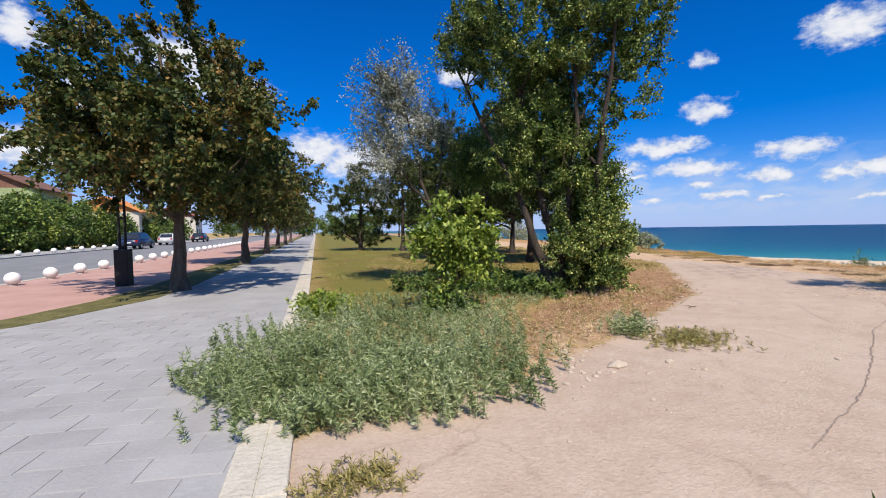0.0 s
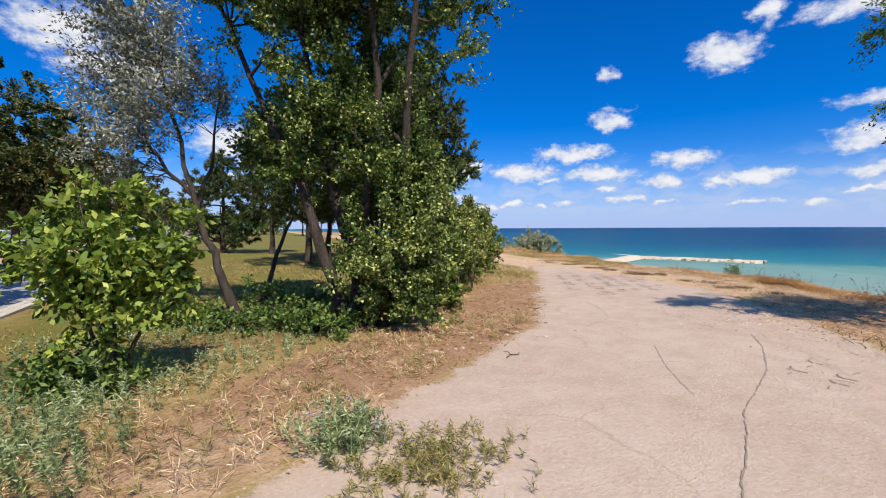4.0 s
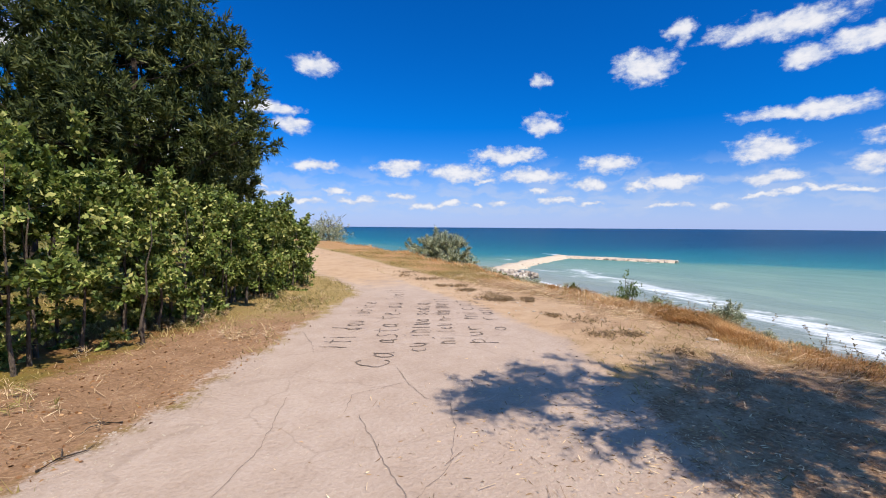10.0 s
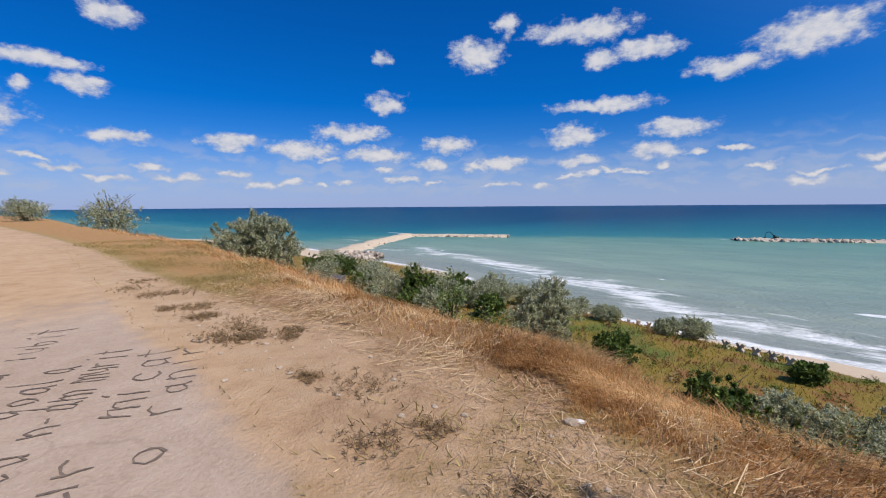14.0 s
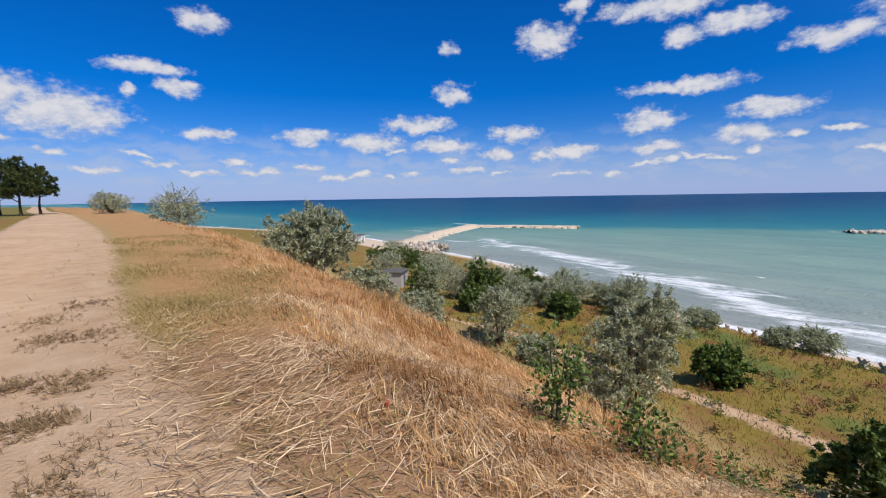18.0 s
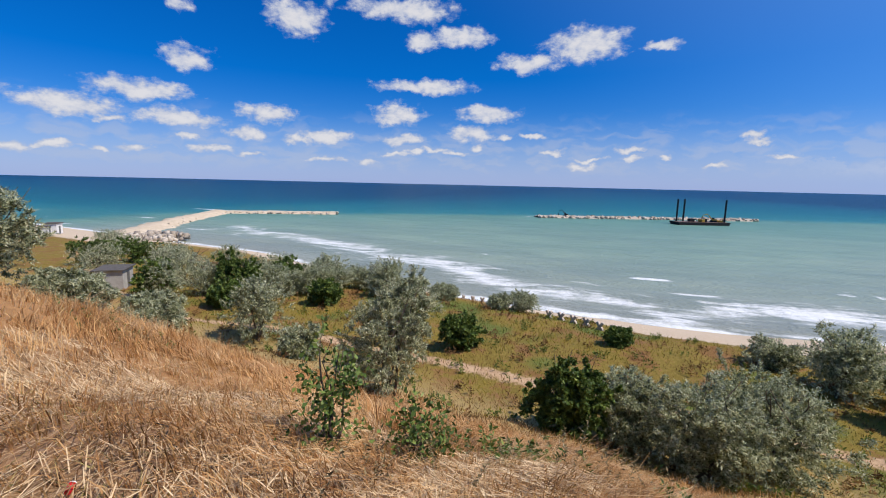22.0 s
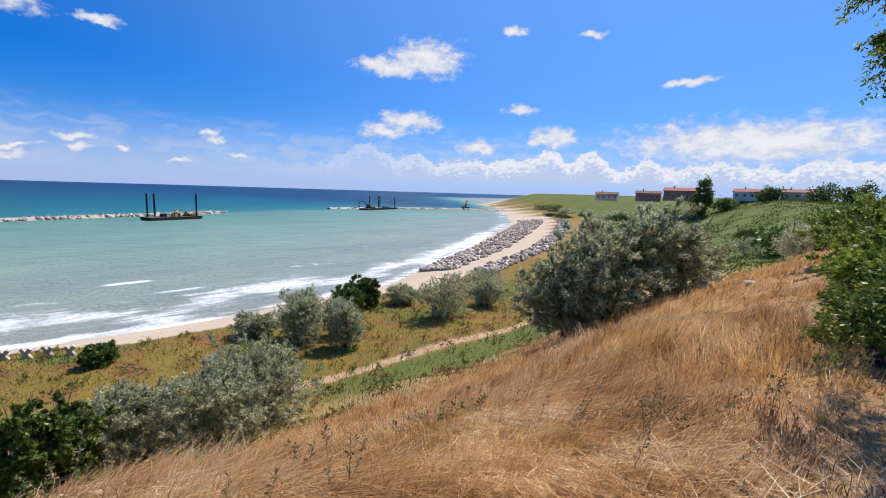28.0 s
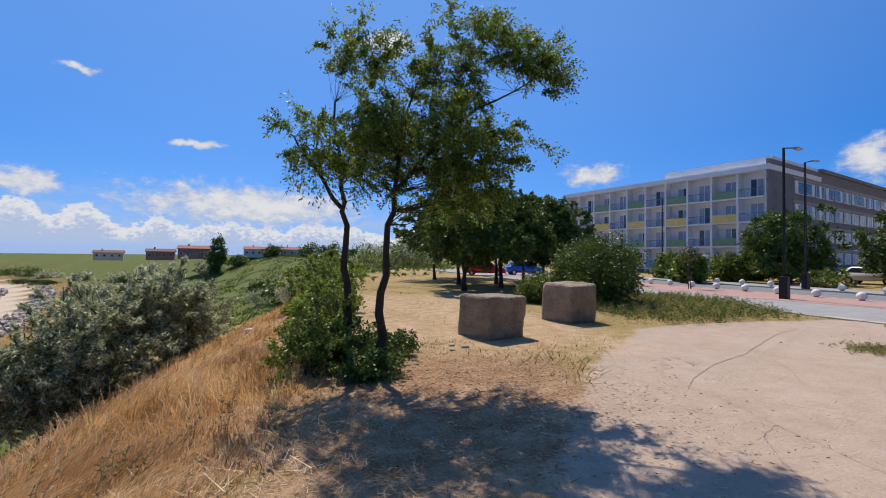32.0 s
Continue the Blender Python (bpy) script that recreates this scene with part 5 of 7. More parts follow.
def make_grass():
    rng = np.random.default_rng(5)
    # tall straw on the brow and the upper slope
    x, y, r = around(rng, 98000, 16.5, 9.5, 0.5, 42, 1.3)
    z = zones(x, y)
    keep = (rng.uniform(0, 1, len(x)) < z[:, 1] * 1.2) & (x > brow_x(y) - 0.35)
    x, y, r = x[keep], y[keep], r[keep]
    patch = 0.55 + 0.45 * np.sin(x * 0.9 + 2 * np.sin(y * 0.5)) * np.sin(y * 0.7 + 1)
    keep = rng.uniform(0, 1, len(x)) < 0.55 + 0.45 * patch
    x, y, r, patch = x[keep], y[keep], r[keep], patch[keep]
    tall = rng.uniform(0.55, 1.35, len(x))
    x, y = tufted(rng, x, y, 6, 0.045)
    r, patch = np.repeat(r, 6), np.repeat(patch * tall, 6)
    h = (0.14 + 0.36 * patch) * rng.uniform(0.5, 1.3, len(x)) * np.clip(0.42 + (x - brow_x(y)) * 0.22, 0.25, 1.1) * np.interp(y, [5.5, 7, 10.5, 12, 17, 20], [1.0, 0.7, 0.65, 0.8, 0.8, 1.0])
    near = r < 12
    v, f = bent_blades(rng, x[near], y[near], h[near], 0.0045 + 0.001 * r[near], (-0.35, -0.2))
    stuff("straw_grass", v, f, STRAW, "tall golden dry grass bent by the wind", "dry grass")
    v, f = blades(rng, x[~near], y[~near], h[~near], 0.006 + 0.0012 * r[~near])
    stuff("straw_grass", v, f, STRAW, "golden dry grass on the slope", "dry grass")
    # rough grass of the terrace
    x, y, r = around(rng, 190000, 18, 8.0, 16, 75, 1.1)
    u = slope_share(x, y)
    z = zones(x, y)
    keep = (u > 0.2) & (u < 0.885) & (z[:, 4] < 0.3) & (y > -48) & (y < 105)
    x, y, r, z = x[keep], y[keep], r[keep], z[keep]
    wet = 0.5 + 0.35 * np.sin(x * 0.21 + 1.3 * np.sin(y * 0.17)) * np.sin(y * 0.13 + 0.8) + 0.25 * np.sin(x * 0.8 + 1.5 * np.sin(y * 0.5)) * np.sin(y * 0.65)
    lush = rng.uniform(0, 1, len(x)) < z[:, 6] * 1.1
    pick = ~lush & (wet + rng.normal(0, 0.12, len(x)) > 0.52) & (slope_share(x, y) > 0.31)
    h = rng.uniform(0.12, 0.5, len(x)) * (0.55 + 0.6 * wet)
    w = 0.02 + 0.001 * r
    for m, sel, name, label in ((GREEN_GRASS, pick, "terrace_grass", "yellow-green rough grass on the terrace"), (LUSH_GRASS, lush, "terrace_grass", "fresh green grass on the terrace"), (RUST_GRASS, ~pick & ~lush, "brown_grass", "rust-brown dry grass on the terrace")):
        v, f = blades(rng, x[sel], y[sel], h[sel], w[sel])
        stuff(name, v, f, m, label, "rough grass")
    # short dry turf on the level ground
    for cx, cy, far, n, name in ((5.0, 9.0, 26, 110000, "turf"), (9.0, -2.0, 20, 70000, "turf"), (17.8, 18.0, 16, 320000, "dry_turf")):
        x, y, r = around(rng, n, cx, cy, 0.1, far, 0.8)
        z = zones(x, y)
        bare = np.maximum(z[:, 0], 0.8 * z[:, 5])
        wv = kerb_x(y) - x
        keep = (rng.uniform(0, 1, n) > bare * 1.3) & (slope_share(x, y) < 0.01) & (wv < -0.02) & (rng.uniform(0, 1, n) > z[:, 2] * 1.1)
        x, y, r = x[keep], y[keep], r[keep]
        if name == "dry_turf":
            keep = rng.uniform(0, 1, len(x)) > 0.45 * z[keep][:, 1]
            x, y, r = x[keep], y[keep], r[keep]
        h = rng.uniform(0.025, 0.11, len(x)) * (0.6 + 0.5 * np.sin(x * 1.7) * np.sin(y * 1.3 + 1))
        if name == "dry_turf":
            h = h * 1.5
        v, f = blades(rng, x, y, h, 0.007 + 0.001 * r, 0.7)
        stuff(name, v, f, DRY_TURF if name == "dry_turf" else TURF, "short dry yellowish turf", "turf")
    # straw lying flat and leaf litter
    x, y, r = around(rng, 120000, 16.6, 10.0, 0.3, 9, 0.8)
    z = zones(x, y)
    thin = 0.35 + 0.65 * (np.sin(x * 2.1 + np.sin(y * 1.7)) * np.sin(y * 1.6 + 1) > -0.1)
    keep = (rng.uniform(0, 1, len(x)) < np.maximum(z[:, 2] * 0.9, z[:, 1] * 0.6) * thin) & (x > np.interp(y, [8.5, 9.5], [14.6, 15.5]))
    x2, y2, r2 = around(rng, 30000, 7.0, 9.5, 0.3, 9, 0.8)
    z2 = zones(x2, y2)
    k2 = rng.uniform(0, 1, len(x2)) < z2[:, 2] * 0.3
    x, y = np.concatenate([x[keep], x2[k2]]), np.concatenate([y[keep], y2[k2]])
    n = len(x)
    a, ln = rng.uniform(0, 2 * math.pi, n), rng.uniform(0.02, 0.14, n) * np.where(rng.uniform(0, 1, n) < 0.08, 2.0, 1.0)
    d = np.stack([np.cos(a), np.sin(a)], 1)
    x1, y1 = x + d[:, 0] * ln, y + d[:, 1] * ln
    p0 = np.stack([x, y, rise(x, y) + rng.uniform(0.004, 0.03, n)], 1)
    p1 = np.stack([x1, y1, rise(x1, y1) + rng.uniform(0.004, 0.06, n)], 1)
    s = np.stack([-d[:, 1], d[:, 0], np.zeros(n)], 1) * rng.uniform(0.001, 0.003, n)[:, None]
    v = np.stack([p0 - s, p0 + s, p1 + s, p1 - s], 1).reshape(-1, 3)
    stuff("straw_litter", v, np.arange(4 * n).reshape(-1, 4), PALE_STRAW, "broken straw and dry stalks lying on the ground", "straw")
    # long broken stalks matted on the brow
    x, y = rng.uniform(14.8, 20.5, 52000), rng.uniform(7.0, 17.5, 52000)
    z = zones(x, y)
    clot = np.sin(x * 1.9 + 1.6 * np.sin(y * 1.1)) * np.sin(y * 1.5 + np.sin(x * 1.3)) + rng.normal(0, 0.3, len(x))
    keep = (rng.uniform(0, 1, len(x)) < np.maximum(z[:, 1], 0.8 * z[:, 2])) & (clot > 0.0) & (x > np.interp(y, SOIL_Y, SOIL_R) - 0.5)
    x, y = x[keep], y[keep]
    n = len(x)
    a = np.sin(x * 0.7) * 1.3 + rng.normal(0.4, 0.7, n)
    d = np.stack([np.cos(a), np.sin(a)], 1)
    ln = rng.uniform(0.04, 0.30, n)
    x1, y1 = x + d[:, 0] * ln, y + d[:, 1] * ln
    p0 = np.stack([x, y, rise(x, y) + rng.uniform(0.01, 0.05, n)], 1)
    p1 = np.stack([x1, y1, rise(x1, y1) + rng.uniform(0.01, 0.10, n)], 1)
    s = np.stack([-d[:, 1], d[:, 0], rng.normal(0, 0.4, n)], 1) * rng.uniform(0.0015, 0.0042, n)[:, None]
    stuff("straw_mat", np.stack([p0 - s, p0 + s, p1 + s * 0.6, p1 - s * 0.6], 1).reshape(-1, 3), np.arange(4 * n).reshape(-1, 4), MAT_STRAW, "matted long dry reed stalks on the brow", "straw")
    # chaff and dead leaflets under the locust
    x, y = rng.normal(13.2, 1.5, 9000), rng.normal(6.3, 1.7, 9000)
    keep = rng.uniform(0, 1, len(x)) < zones(x, y)[:, 2] + 0.12
    x, y = x[keep], y[keep]
    base = np.stack([x, y, rise(x, y) + 0.004], 1)
    v, f = leaves(rng, base, rng.normal(0, 1, (len(x), 3)) * np.array([1, 1, 0.12]), 0.05, 0.009, 0.0, 0.15)
    stuff("leaf_litter", v, f, MAT_STRAW, "dry chaff and dead leaflets under the locust", "litter")
    x, y, r = around(rng, 26000, 6.5, 9.0, 0.3, 12, 0.9)
    z = zones(x, y)
    keep = (rng.uniform(0, 1, len(x)) < z[:, 2] * 0.75) & (x < np.interp(y, TRACK_Y, TRACK_L) + 0.2)
    x, y = x[keep], y[keep]
    base = np.stack([x, y, rise(x, y) + 0.006], 1)
    v, f = leaves(rng, base, rng.normal(0, 1, (len(x), 3)) * np.array([1, 1, 0.08]), 0.036, 0.022, 0.0, 0.15)
    stuff("leaf_litter", v, f, leaf_mat("dead_leaf", [(0.1, (0.14, 0.06, 0.025)), (0.5, (0.33, 0.16, 0.065)), (0.95, (0.55, 0.34, 0.17))], 0.15), "fallen brown leaves beside the track", "litter")


make_grass()


def make_field():
    rng = np.random.default_rng(15)
    x, y = rng.uniform(-20, 110, 40000), rng.uniform(-225, -60, 40000)
    u = slope_share(x, y)
    keep = (u > -0.1) & (u < 0.68)
    x, y = x[keep], y[keep]
    v, f = blades(rng, x, y, rng.uniform(0.3, 0.8, len(x)), rng.uniform(0.2, 0.5, len(x)))
    stuff("field_growth", v, f, LUSH_GRASS, "low green growth on the far hillside", "rough grass")


make_field()


def weeds(name, seed, x, y, hmax, per, leaf, mat, label):
    """A stand of leafy stalks; one object of stuff."""
    rng = np.random.default_rng(seed)
    n = len(x)
    h = np.asarray(hmax) * rng.uniform(0.45, 1.0, n)
    z = rise(x, y)
    lean = rng.normal(0, 0.28, (n, 2)) + np.array([-0.2, 0.05])
    t = rng.uniform(0.1, 1.0, (n, per))
    bx = x[:, None] + lean[:, :1] * h[:, None] * t
    by = y[:, None] + lean[:, 1:] * h[:, None] * t
    bz = z[:, None] + h[:, None] * t
    base = np.stack([bx, by, bz], -1).reshape(-1, 3)
    out = rng.normal(0, 1, base.shape) * np.array([1, 1, 0.3]) + np.array([-0.3, 0, 0.5])
    v, f = leaves(rng, base, out, leaf[0], leaf[1], 0.0, 0.4)
    foot = np.stack([x, y, z - 0.01], 1)
    tip = np.stack([x + lean[:, 0] * h, y + lean[:, 1] * h, z + h], 1)
    side = np.array([0.0022, 0.0012, 0.0])
    sv = np.stack([foot - side, foot + side, tip + side * 0.4, tip - side * 0.4], 1).reshape(-1, 3)
    v, f = joined([(v, f), (sv, np.arange(4 * n).reshape(-1, 4))])
    return stuff(name, v, f, mat, label, "weeds")


def inside(x, y, poly):
    c = np.zeros(len(x), bool)
    for (ax, ay), (bx, by) in zip(poly, poly[1:] + poly[:1]):
        c ^= ((ay > y) != (by > y)) & (x < (bx - ax) * (y - ay) / (by - ay + 1e-9) + ax)
    return c


def make_weeds():
    rng = np.random.default_rng(9)
    poly = [(-0.6, 5.15), (0.0, 3.9), (0.65, 3.55), (1.75, 3.55), (2.6, 4.0), (3.15, 5.3), (3.25, 7.1), (2.45, 8.6), (0.85, 8.1), (-0.05, 7.1), (-0.5, 6.2)]
    x, y = rng.uniform(-0.75, 3.45, 4200), rng.uniform(3.5, 8.8, 4200)
    keep = inside(x + rng.normal(0, 0.16, 4200), y + rng.normal(0, 0.12, 4200), poly) & (rng.uniform(0, 1, 4200) < np.interp(y + 0.9 * np.maximum(x - 1.45, 0), [3.4, 4.9, 6.0, 8.8], [1, 0.95, 0.36, 0.15]))
    x, y = x[keep], y[keep]
    weeds("weed_patch", 51, x, y, 0.5 * (0.75 + 0.4 * np.sin(x * 3.1 + np.sin(y * 2.3)) * np.sin(y * 2.7)), 80, (0.05, 0.0095), LEAF_WEED, "grey-green feathery weeds spilling over the kerb")
    x, y = rng.normal(0.65, 0.2, 160), rng.normal(8.15, 0.2, 160)
    weeds("bright_weeds", 52, x, y, 0.45, 26, (0.07, 0.035), LEAF_BRIGHT, "bright green weeds by the walkway")
    x, y = rng.normal(4.72, 0.16, 110), rng.normal(5.65, 0.14, 110)
    fx, fy = rng.normal(4.72, 0.2, 9), rng.normal(5.65, 0.18, 9)
    base = np.stack([np.repeat(fx, 8), np.repeat(fy, 8), np.repeat(rng.uniform(0.18, 0.36, 9), 8)], 1)
    ang = np.tile(np.arange(8) * math.pi / 4, 9)
    v, f = leaves(rng, base, np.stack([np.cos(ang), np.sin(ang), 0.25 + 0 * ang], 1), 0.017, 0.008, 0.0, 0.05)
    stuff("chicory_flowers", v, f, leaf_mat("chicory_petal", [(0.1, (0.16, 0.17, 0.55)), (0.6, (0.24, 0.26, 0.72)), (0.95, (0.36, 0.38, 0.85))], 0.4), "pale blue chicory flowers on wiry stalks", "flowers")
    weeds("chicory_tuft", 53, x, y, 0.32, 22, (0.05, 0.012), LEAF_WEED, "wiry grey-green tuft on the edge of the dirt")
    x, y = rng.uniform(1.25, 5.6, 900), rng.uniform(5.6, 10.0, 900)
    keep = x < 1.25 + (y - 5.0) * 1.1
    x, y = x[keep], y[keep]
    weeds("scattered_weeds", 54, x, y, 0.2, 18, (0.05, 0.013), LEAF_WEED, "scattered grey-green weeds in the dry grass")
    x, y = rng.normal(5.2, 0.32, 240), rng.normal(5.12, 0.25, 240)
    weeds("dry_tuft", 55, x, y, 0.11, 18, (0.05, 0.008), TURF, "low dry tuft of grass on the dirt")
    x, y = rng.normal(0.9, 0.16, 90), rng.normal(2.95, 0.1, 90)
    weeds("dry_tuft", 56, x, y, 0.08, 18, (0.05, 0.008), TURF, "low green tuft of grass by the kerb")
    # tufts of green and straw along the foot of the hedge and the poplar
    x, y = rng.uniform(0.5, 13.3, 9000), rng.uniform(4.4, 17.0, 9000)
    le = np.interp(y, TRACK_Y, TRACK_L)
    keep = (x < le - 0.15) & (x > le - np.interp(y, [7, 10], [4.2, 2.6])) & (np.sin(x * 2.3 + 2 * np.sin(y * 1.1)) * np.sin(y * 1.9 + x) > np.interp(y, [7, 10], [-0.35, 0.1]))
    x, y = x[keep], y[keep]
    half = rng.uniform(0, 1, len(x)) < 0.4
    weeds("grass_tufts", 57, x[half], y[half], 0.16, 16, (0.09, 0.007), TURF, "green grass tufts beside the track")
    weeds("grass_tufts", 58, x[~half], y[~half], 0.15, 16, (0.09, 0.006), MAT_STRAW, "straw-coloured tufts beside the track")
    # mounds of low growth over the terrace
    x, y = rng.uniform(32, 74, 9000), rng.uniform(-40, 60, 9000)
    u, z = slope_share(x, y), zones(x, y)
    lump = np.sin(x * 0.9 + 2 * np.sin(y * 0.6)) * np.sin(y * 0.8 + np.sin(x * 0.5)) + rng.normal(0, 0.12, 9000)
    ok = (u > 0.3) & (u < 0.86) & (z[:, 4] < 0.1)
    for k, (sel, m, label) in enumerate(((ok & (lump > 0.6), LUSH_GRASS, "green mounds of low growth on the terrace"), (ok & (lump < -0.55), RUST_GRASS, "rust-brown mounds of dead weeds on the terrace"))):
        weeds("low_growth", 90 + k, x[sel], y[sel], 0.6, 16, (0.22, 0.07), m, label)
    # dry branching stalks standing in the straw of the brink
    x, y = rng.uniform(15.6, 21, 420), rng.uniform(1, 12, 420)
    keep = (x > brow_x(y)) & (np.sin(x * 1.7 + y) * np.sin(y * 1.3) > -0.2)
    x, y = x[keep], y[keep]
    stalk = leaf_mat("dry_stalk", [(0.1, (0.13, 0.09, 0.045)), (0.6, (0.29, 0.225, 0.11)), (0.95, (0.50, 0.43, 0.24))], 0.4)
    weeds("dry_stalks", 59, x, y, 0.5, 36, (0.035, 0.011), stalk, "dry branching weed stalks in the straw")
    # dead flat tufts on the bare soil by the brink
    dead = leaf_mat("dead_tuft", [(0.1, (0.15, 0.095, 0.05)), (0.6, (0.29, 0.195, 0.105)), (0.95, (0.44, 0.32, 0.18))], 0.1)
    for k, (tx, ty, r) in enumerate([(15.1, 9.9, 0.22), (15.7, 10.7, 0.3), (15.5, 9.7, 0.16), (15.9, 13.0, 0.26), (16.1, 13.8, 0.34), (15.9, 13.4, 0.2), (16.05, 15.4, 0.24), (15.8, 14.6, 0.22), (15.7, 13.0, 0.14), (16.3, 12.8, 0.12), (16.0, 17.1, 0.26), (15.5, 11.3, 0.14), (15.2, 8.7, 0.2), (16.4, 19.0, 0.3), (15.95, 18.2, 0.3), (16.15, 15.3, 0.24), (15.84, 14.6, 0.1), (16.0, 14.57, 0.1), (15.64, 13.03, 0.22), (15.56, 13.36, 0.24), (16.11, 12.58, 0.1), (16.35, 16.95, 0.35), (15.72, 15.6, 0.16)]):
        x, y = tx + rng.normal(0, r * 0.55, 80), ty + rng.normal(0, r * 0.65, 80)
        weeds("dead_tuft", 60 + k, x, y, 0.03, 9, (0.045, 0.006), dead, "flat dead brown tuft on bare soil")
    # green and yellow verge between the blocks and the paving
    x, y = rng.uniform(-0.6, 8.2, 4200), rng.uniform(-8, 2.2, 4200)
    keep = inside(x + rng.normal(0, 0.25, 4200), y + rng.normal(0, 0.25, 4200), [(7.4, -0.6), (6.9, 1.5), (2.3, 1.1), (-0.3, -2.8), (-0.2, -6.5), (3.2, -7.5)])
    x, y = x[keep], y[keep]
    half = rng.uniform(0, 1, len(x)) < 0.65
    weeds("verge_grass", 75, x[half], y[half], 0.30, 16, (0.11, 0.016), LUSH_GRASS, "uneven green grass on the verge")
    weeds("verge_grass", 76, x[~half], y[~half], 0.36, 16, (0.11, 0.013), TURF, "yellowing grass on the verge")
    # green weeds on the brink
    for k, (tx, ty, r, h) in enumerate([(20.6, 11.2, 0.3, 0.4), (20.2, 9.6, 0.3, 0.35), (19.8, 8.3, 0.3, 0.3), (19.6, 7.2, 0.4, 0.35), (22.3, 18.5, 0.5, 0.5)]):
        x, y = tx + rng.normal(0, r, 30), ty + rng.normal(0, r, 30)
        weeds("edge_weeds", 80 + k, x, y, h, 22, (0.06, 0.022), LEAF_DARK, "wiry green weeds on the cliff edge")


make_weeds()
low_green(401, 19.3, 12.5, 1.1, 0.16, (BARK, LEAF_DARK), "upright leafy green sapling on the brink", 950, (0.048, 0.03), "edge_sapling", "saplings on the brink")
low_green(402, 19.7, 11.9, 0.6, 0.22, (BARK, LEAF_DARK), "low leafy green sapling on the brink", 750, (0.048, 0.03), "edge_sapling", "saplings on the brink")


# ---- stones, cracks, marks on the track ----
def stone_mesh(seed, name="stone"):
    bm = bmesh.new()
    bmesh.ops.create_icosphere(bm, subdivisions=2, radius=1.0)
    for v in bm.verts:
        v.co *= 1 + 0.35 * noise.noise(v.co * 1.3 + Vector((seed * 3.7, 0, 0)))
        v.co.z *= 0.6
    me = bpy.data.meshes.new(name)
    bm.to_mesh(me)
    bm.free()
    me.materials.append(PEBBLE)
    return me


PEBBLE = rough_mat("pale_stone", (0.38, 0.295, 0.215), (0.58, 0.485, 0.38), 60.0, 0.9, 0.003, vary=0.12)


def make_stones():
    rng = np.random.default_rng(77)
    shapes = [stone_mesh(k) for k in range(5)]
    spots = [(3.4, 5.1, 0.06), (3.69, 4.46, 0.08), (3.53, 5.35, 0.05), (4.3, 4.42, 0.05), (3.33, 4.8, 0.05), (5.48, 4.82, 0.03), (16.2, 8.9, 0.05), (12.9, 3.4, 0.08), (13.2, 3.6, 0.05), (13.6, 1.5, 0.1), (13.1, 3.2, 0.06)]
    for k in range(70):
        a, b = rng.normal(3.2, 0.8), rng.normal(4.35, 0.6)
        spots.append((a, b, rng.uniform(0.008, 0.032)))
    for k in range(40):
        spots.append((rng.uniform(6.0, 8.6), rng.uniform(7.5, 9.4), rng.uniform(0.012, 0.03)))
    for k in range(60):
        spots.append((rng.normal(15.6, 0.4), rng.uniform(8.0, 16.0), rng.uniform(0.01, 0.03)))
    for x, y, r in spots:
        ob = put_in("stone", shapes[int(rng.integers(5))], None, "", pose(x, y, float(rise(x, y)) + r * 0.15, 0, 0, rng.uniform(0, 360)) @ Matrix.Diagonal((r * rng.uniform(0.8, 1.5), r, r, 1)))
        tagged(ob, "small pale stone lying on the dirt", "stone", "stones on the dirt")
    # gravel
    n = 5200
    x, y = np.concatenate([rng.normal(8.2, 2.6, n // 2), rng.normal(3.85, 1.2, n // 4), rng.uniform(9, 17, n // 4)]), np.concatenate([rng.normal(6.2, 1.7, n // 2), rng.normal(4.0, 0.8, n // 4), rng.uniform(4, 16, n // 4)])
    # banked beside the long crack, and in patches on the hard track
    m = 5200
    t, patch = rng.uniform(0, 1, m), rng.integers(0, 40, m)
    px, py = rng.uniform(3.6, 13.0, 40), rng.uniform(2.6, 11.0, 40)
    along = np.arange(m) < 2200
    x = np.concatenate([x, np.where(along, 3.85 + 6.4 * t - 0.1 - np.abs(rng.normal(0, 0.1, m)), px[patch] + rng.normal(0, 0.28, m))])
    y = np.concatenate([y, np.where(along, 2.6 + 3.5 * t + 0.1 + np.abs(rng.normal(0, 0.16, m)), py[patch] + rng.normal(0, 0.28, m))])
    keep = zones(x, y)[:, 0] > 0.3
    x, y = x[keep], y[keep]
    n = len(x)
    z = rise(x, y)
    s = rng.uniform(0.003, 0.013, n)
    c = np.stack([x, y, z], 1)
    d = np.array([[1, 0, 0], [0, 1, 0], [-1, 0, 0], [0, -1, 0], [0, 0, 0.8]], float)
    v = c[:, None, :] + d[None] * s[:, None, None] * rng.uniform(0.6, 1.4, (n, 5, 1))
    base = np.arange(n)[:, None, None] * 5
    f = (base + np.array([[0, 1, 4], [1, 2, 4], [2, 3, 4], [3, 0, 4]])[None]).reshape(-1, 3)
    stuff("gravel", v.reshape(-1, 3), f, PEBBLE, "fine pale gravel scattered on the track", "gravel")


make_stones()


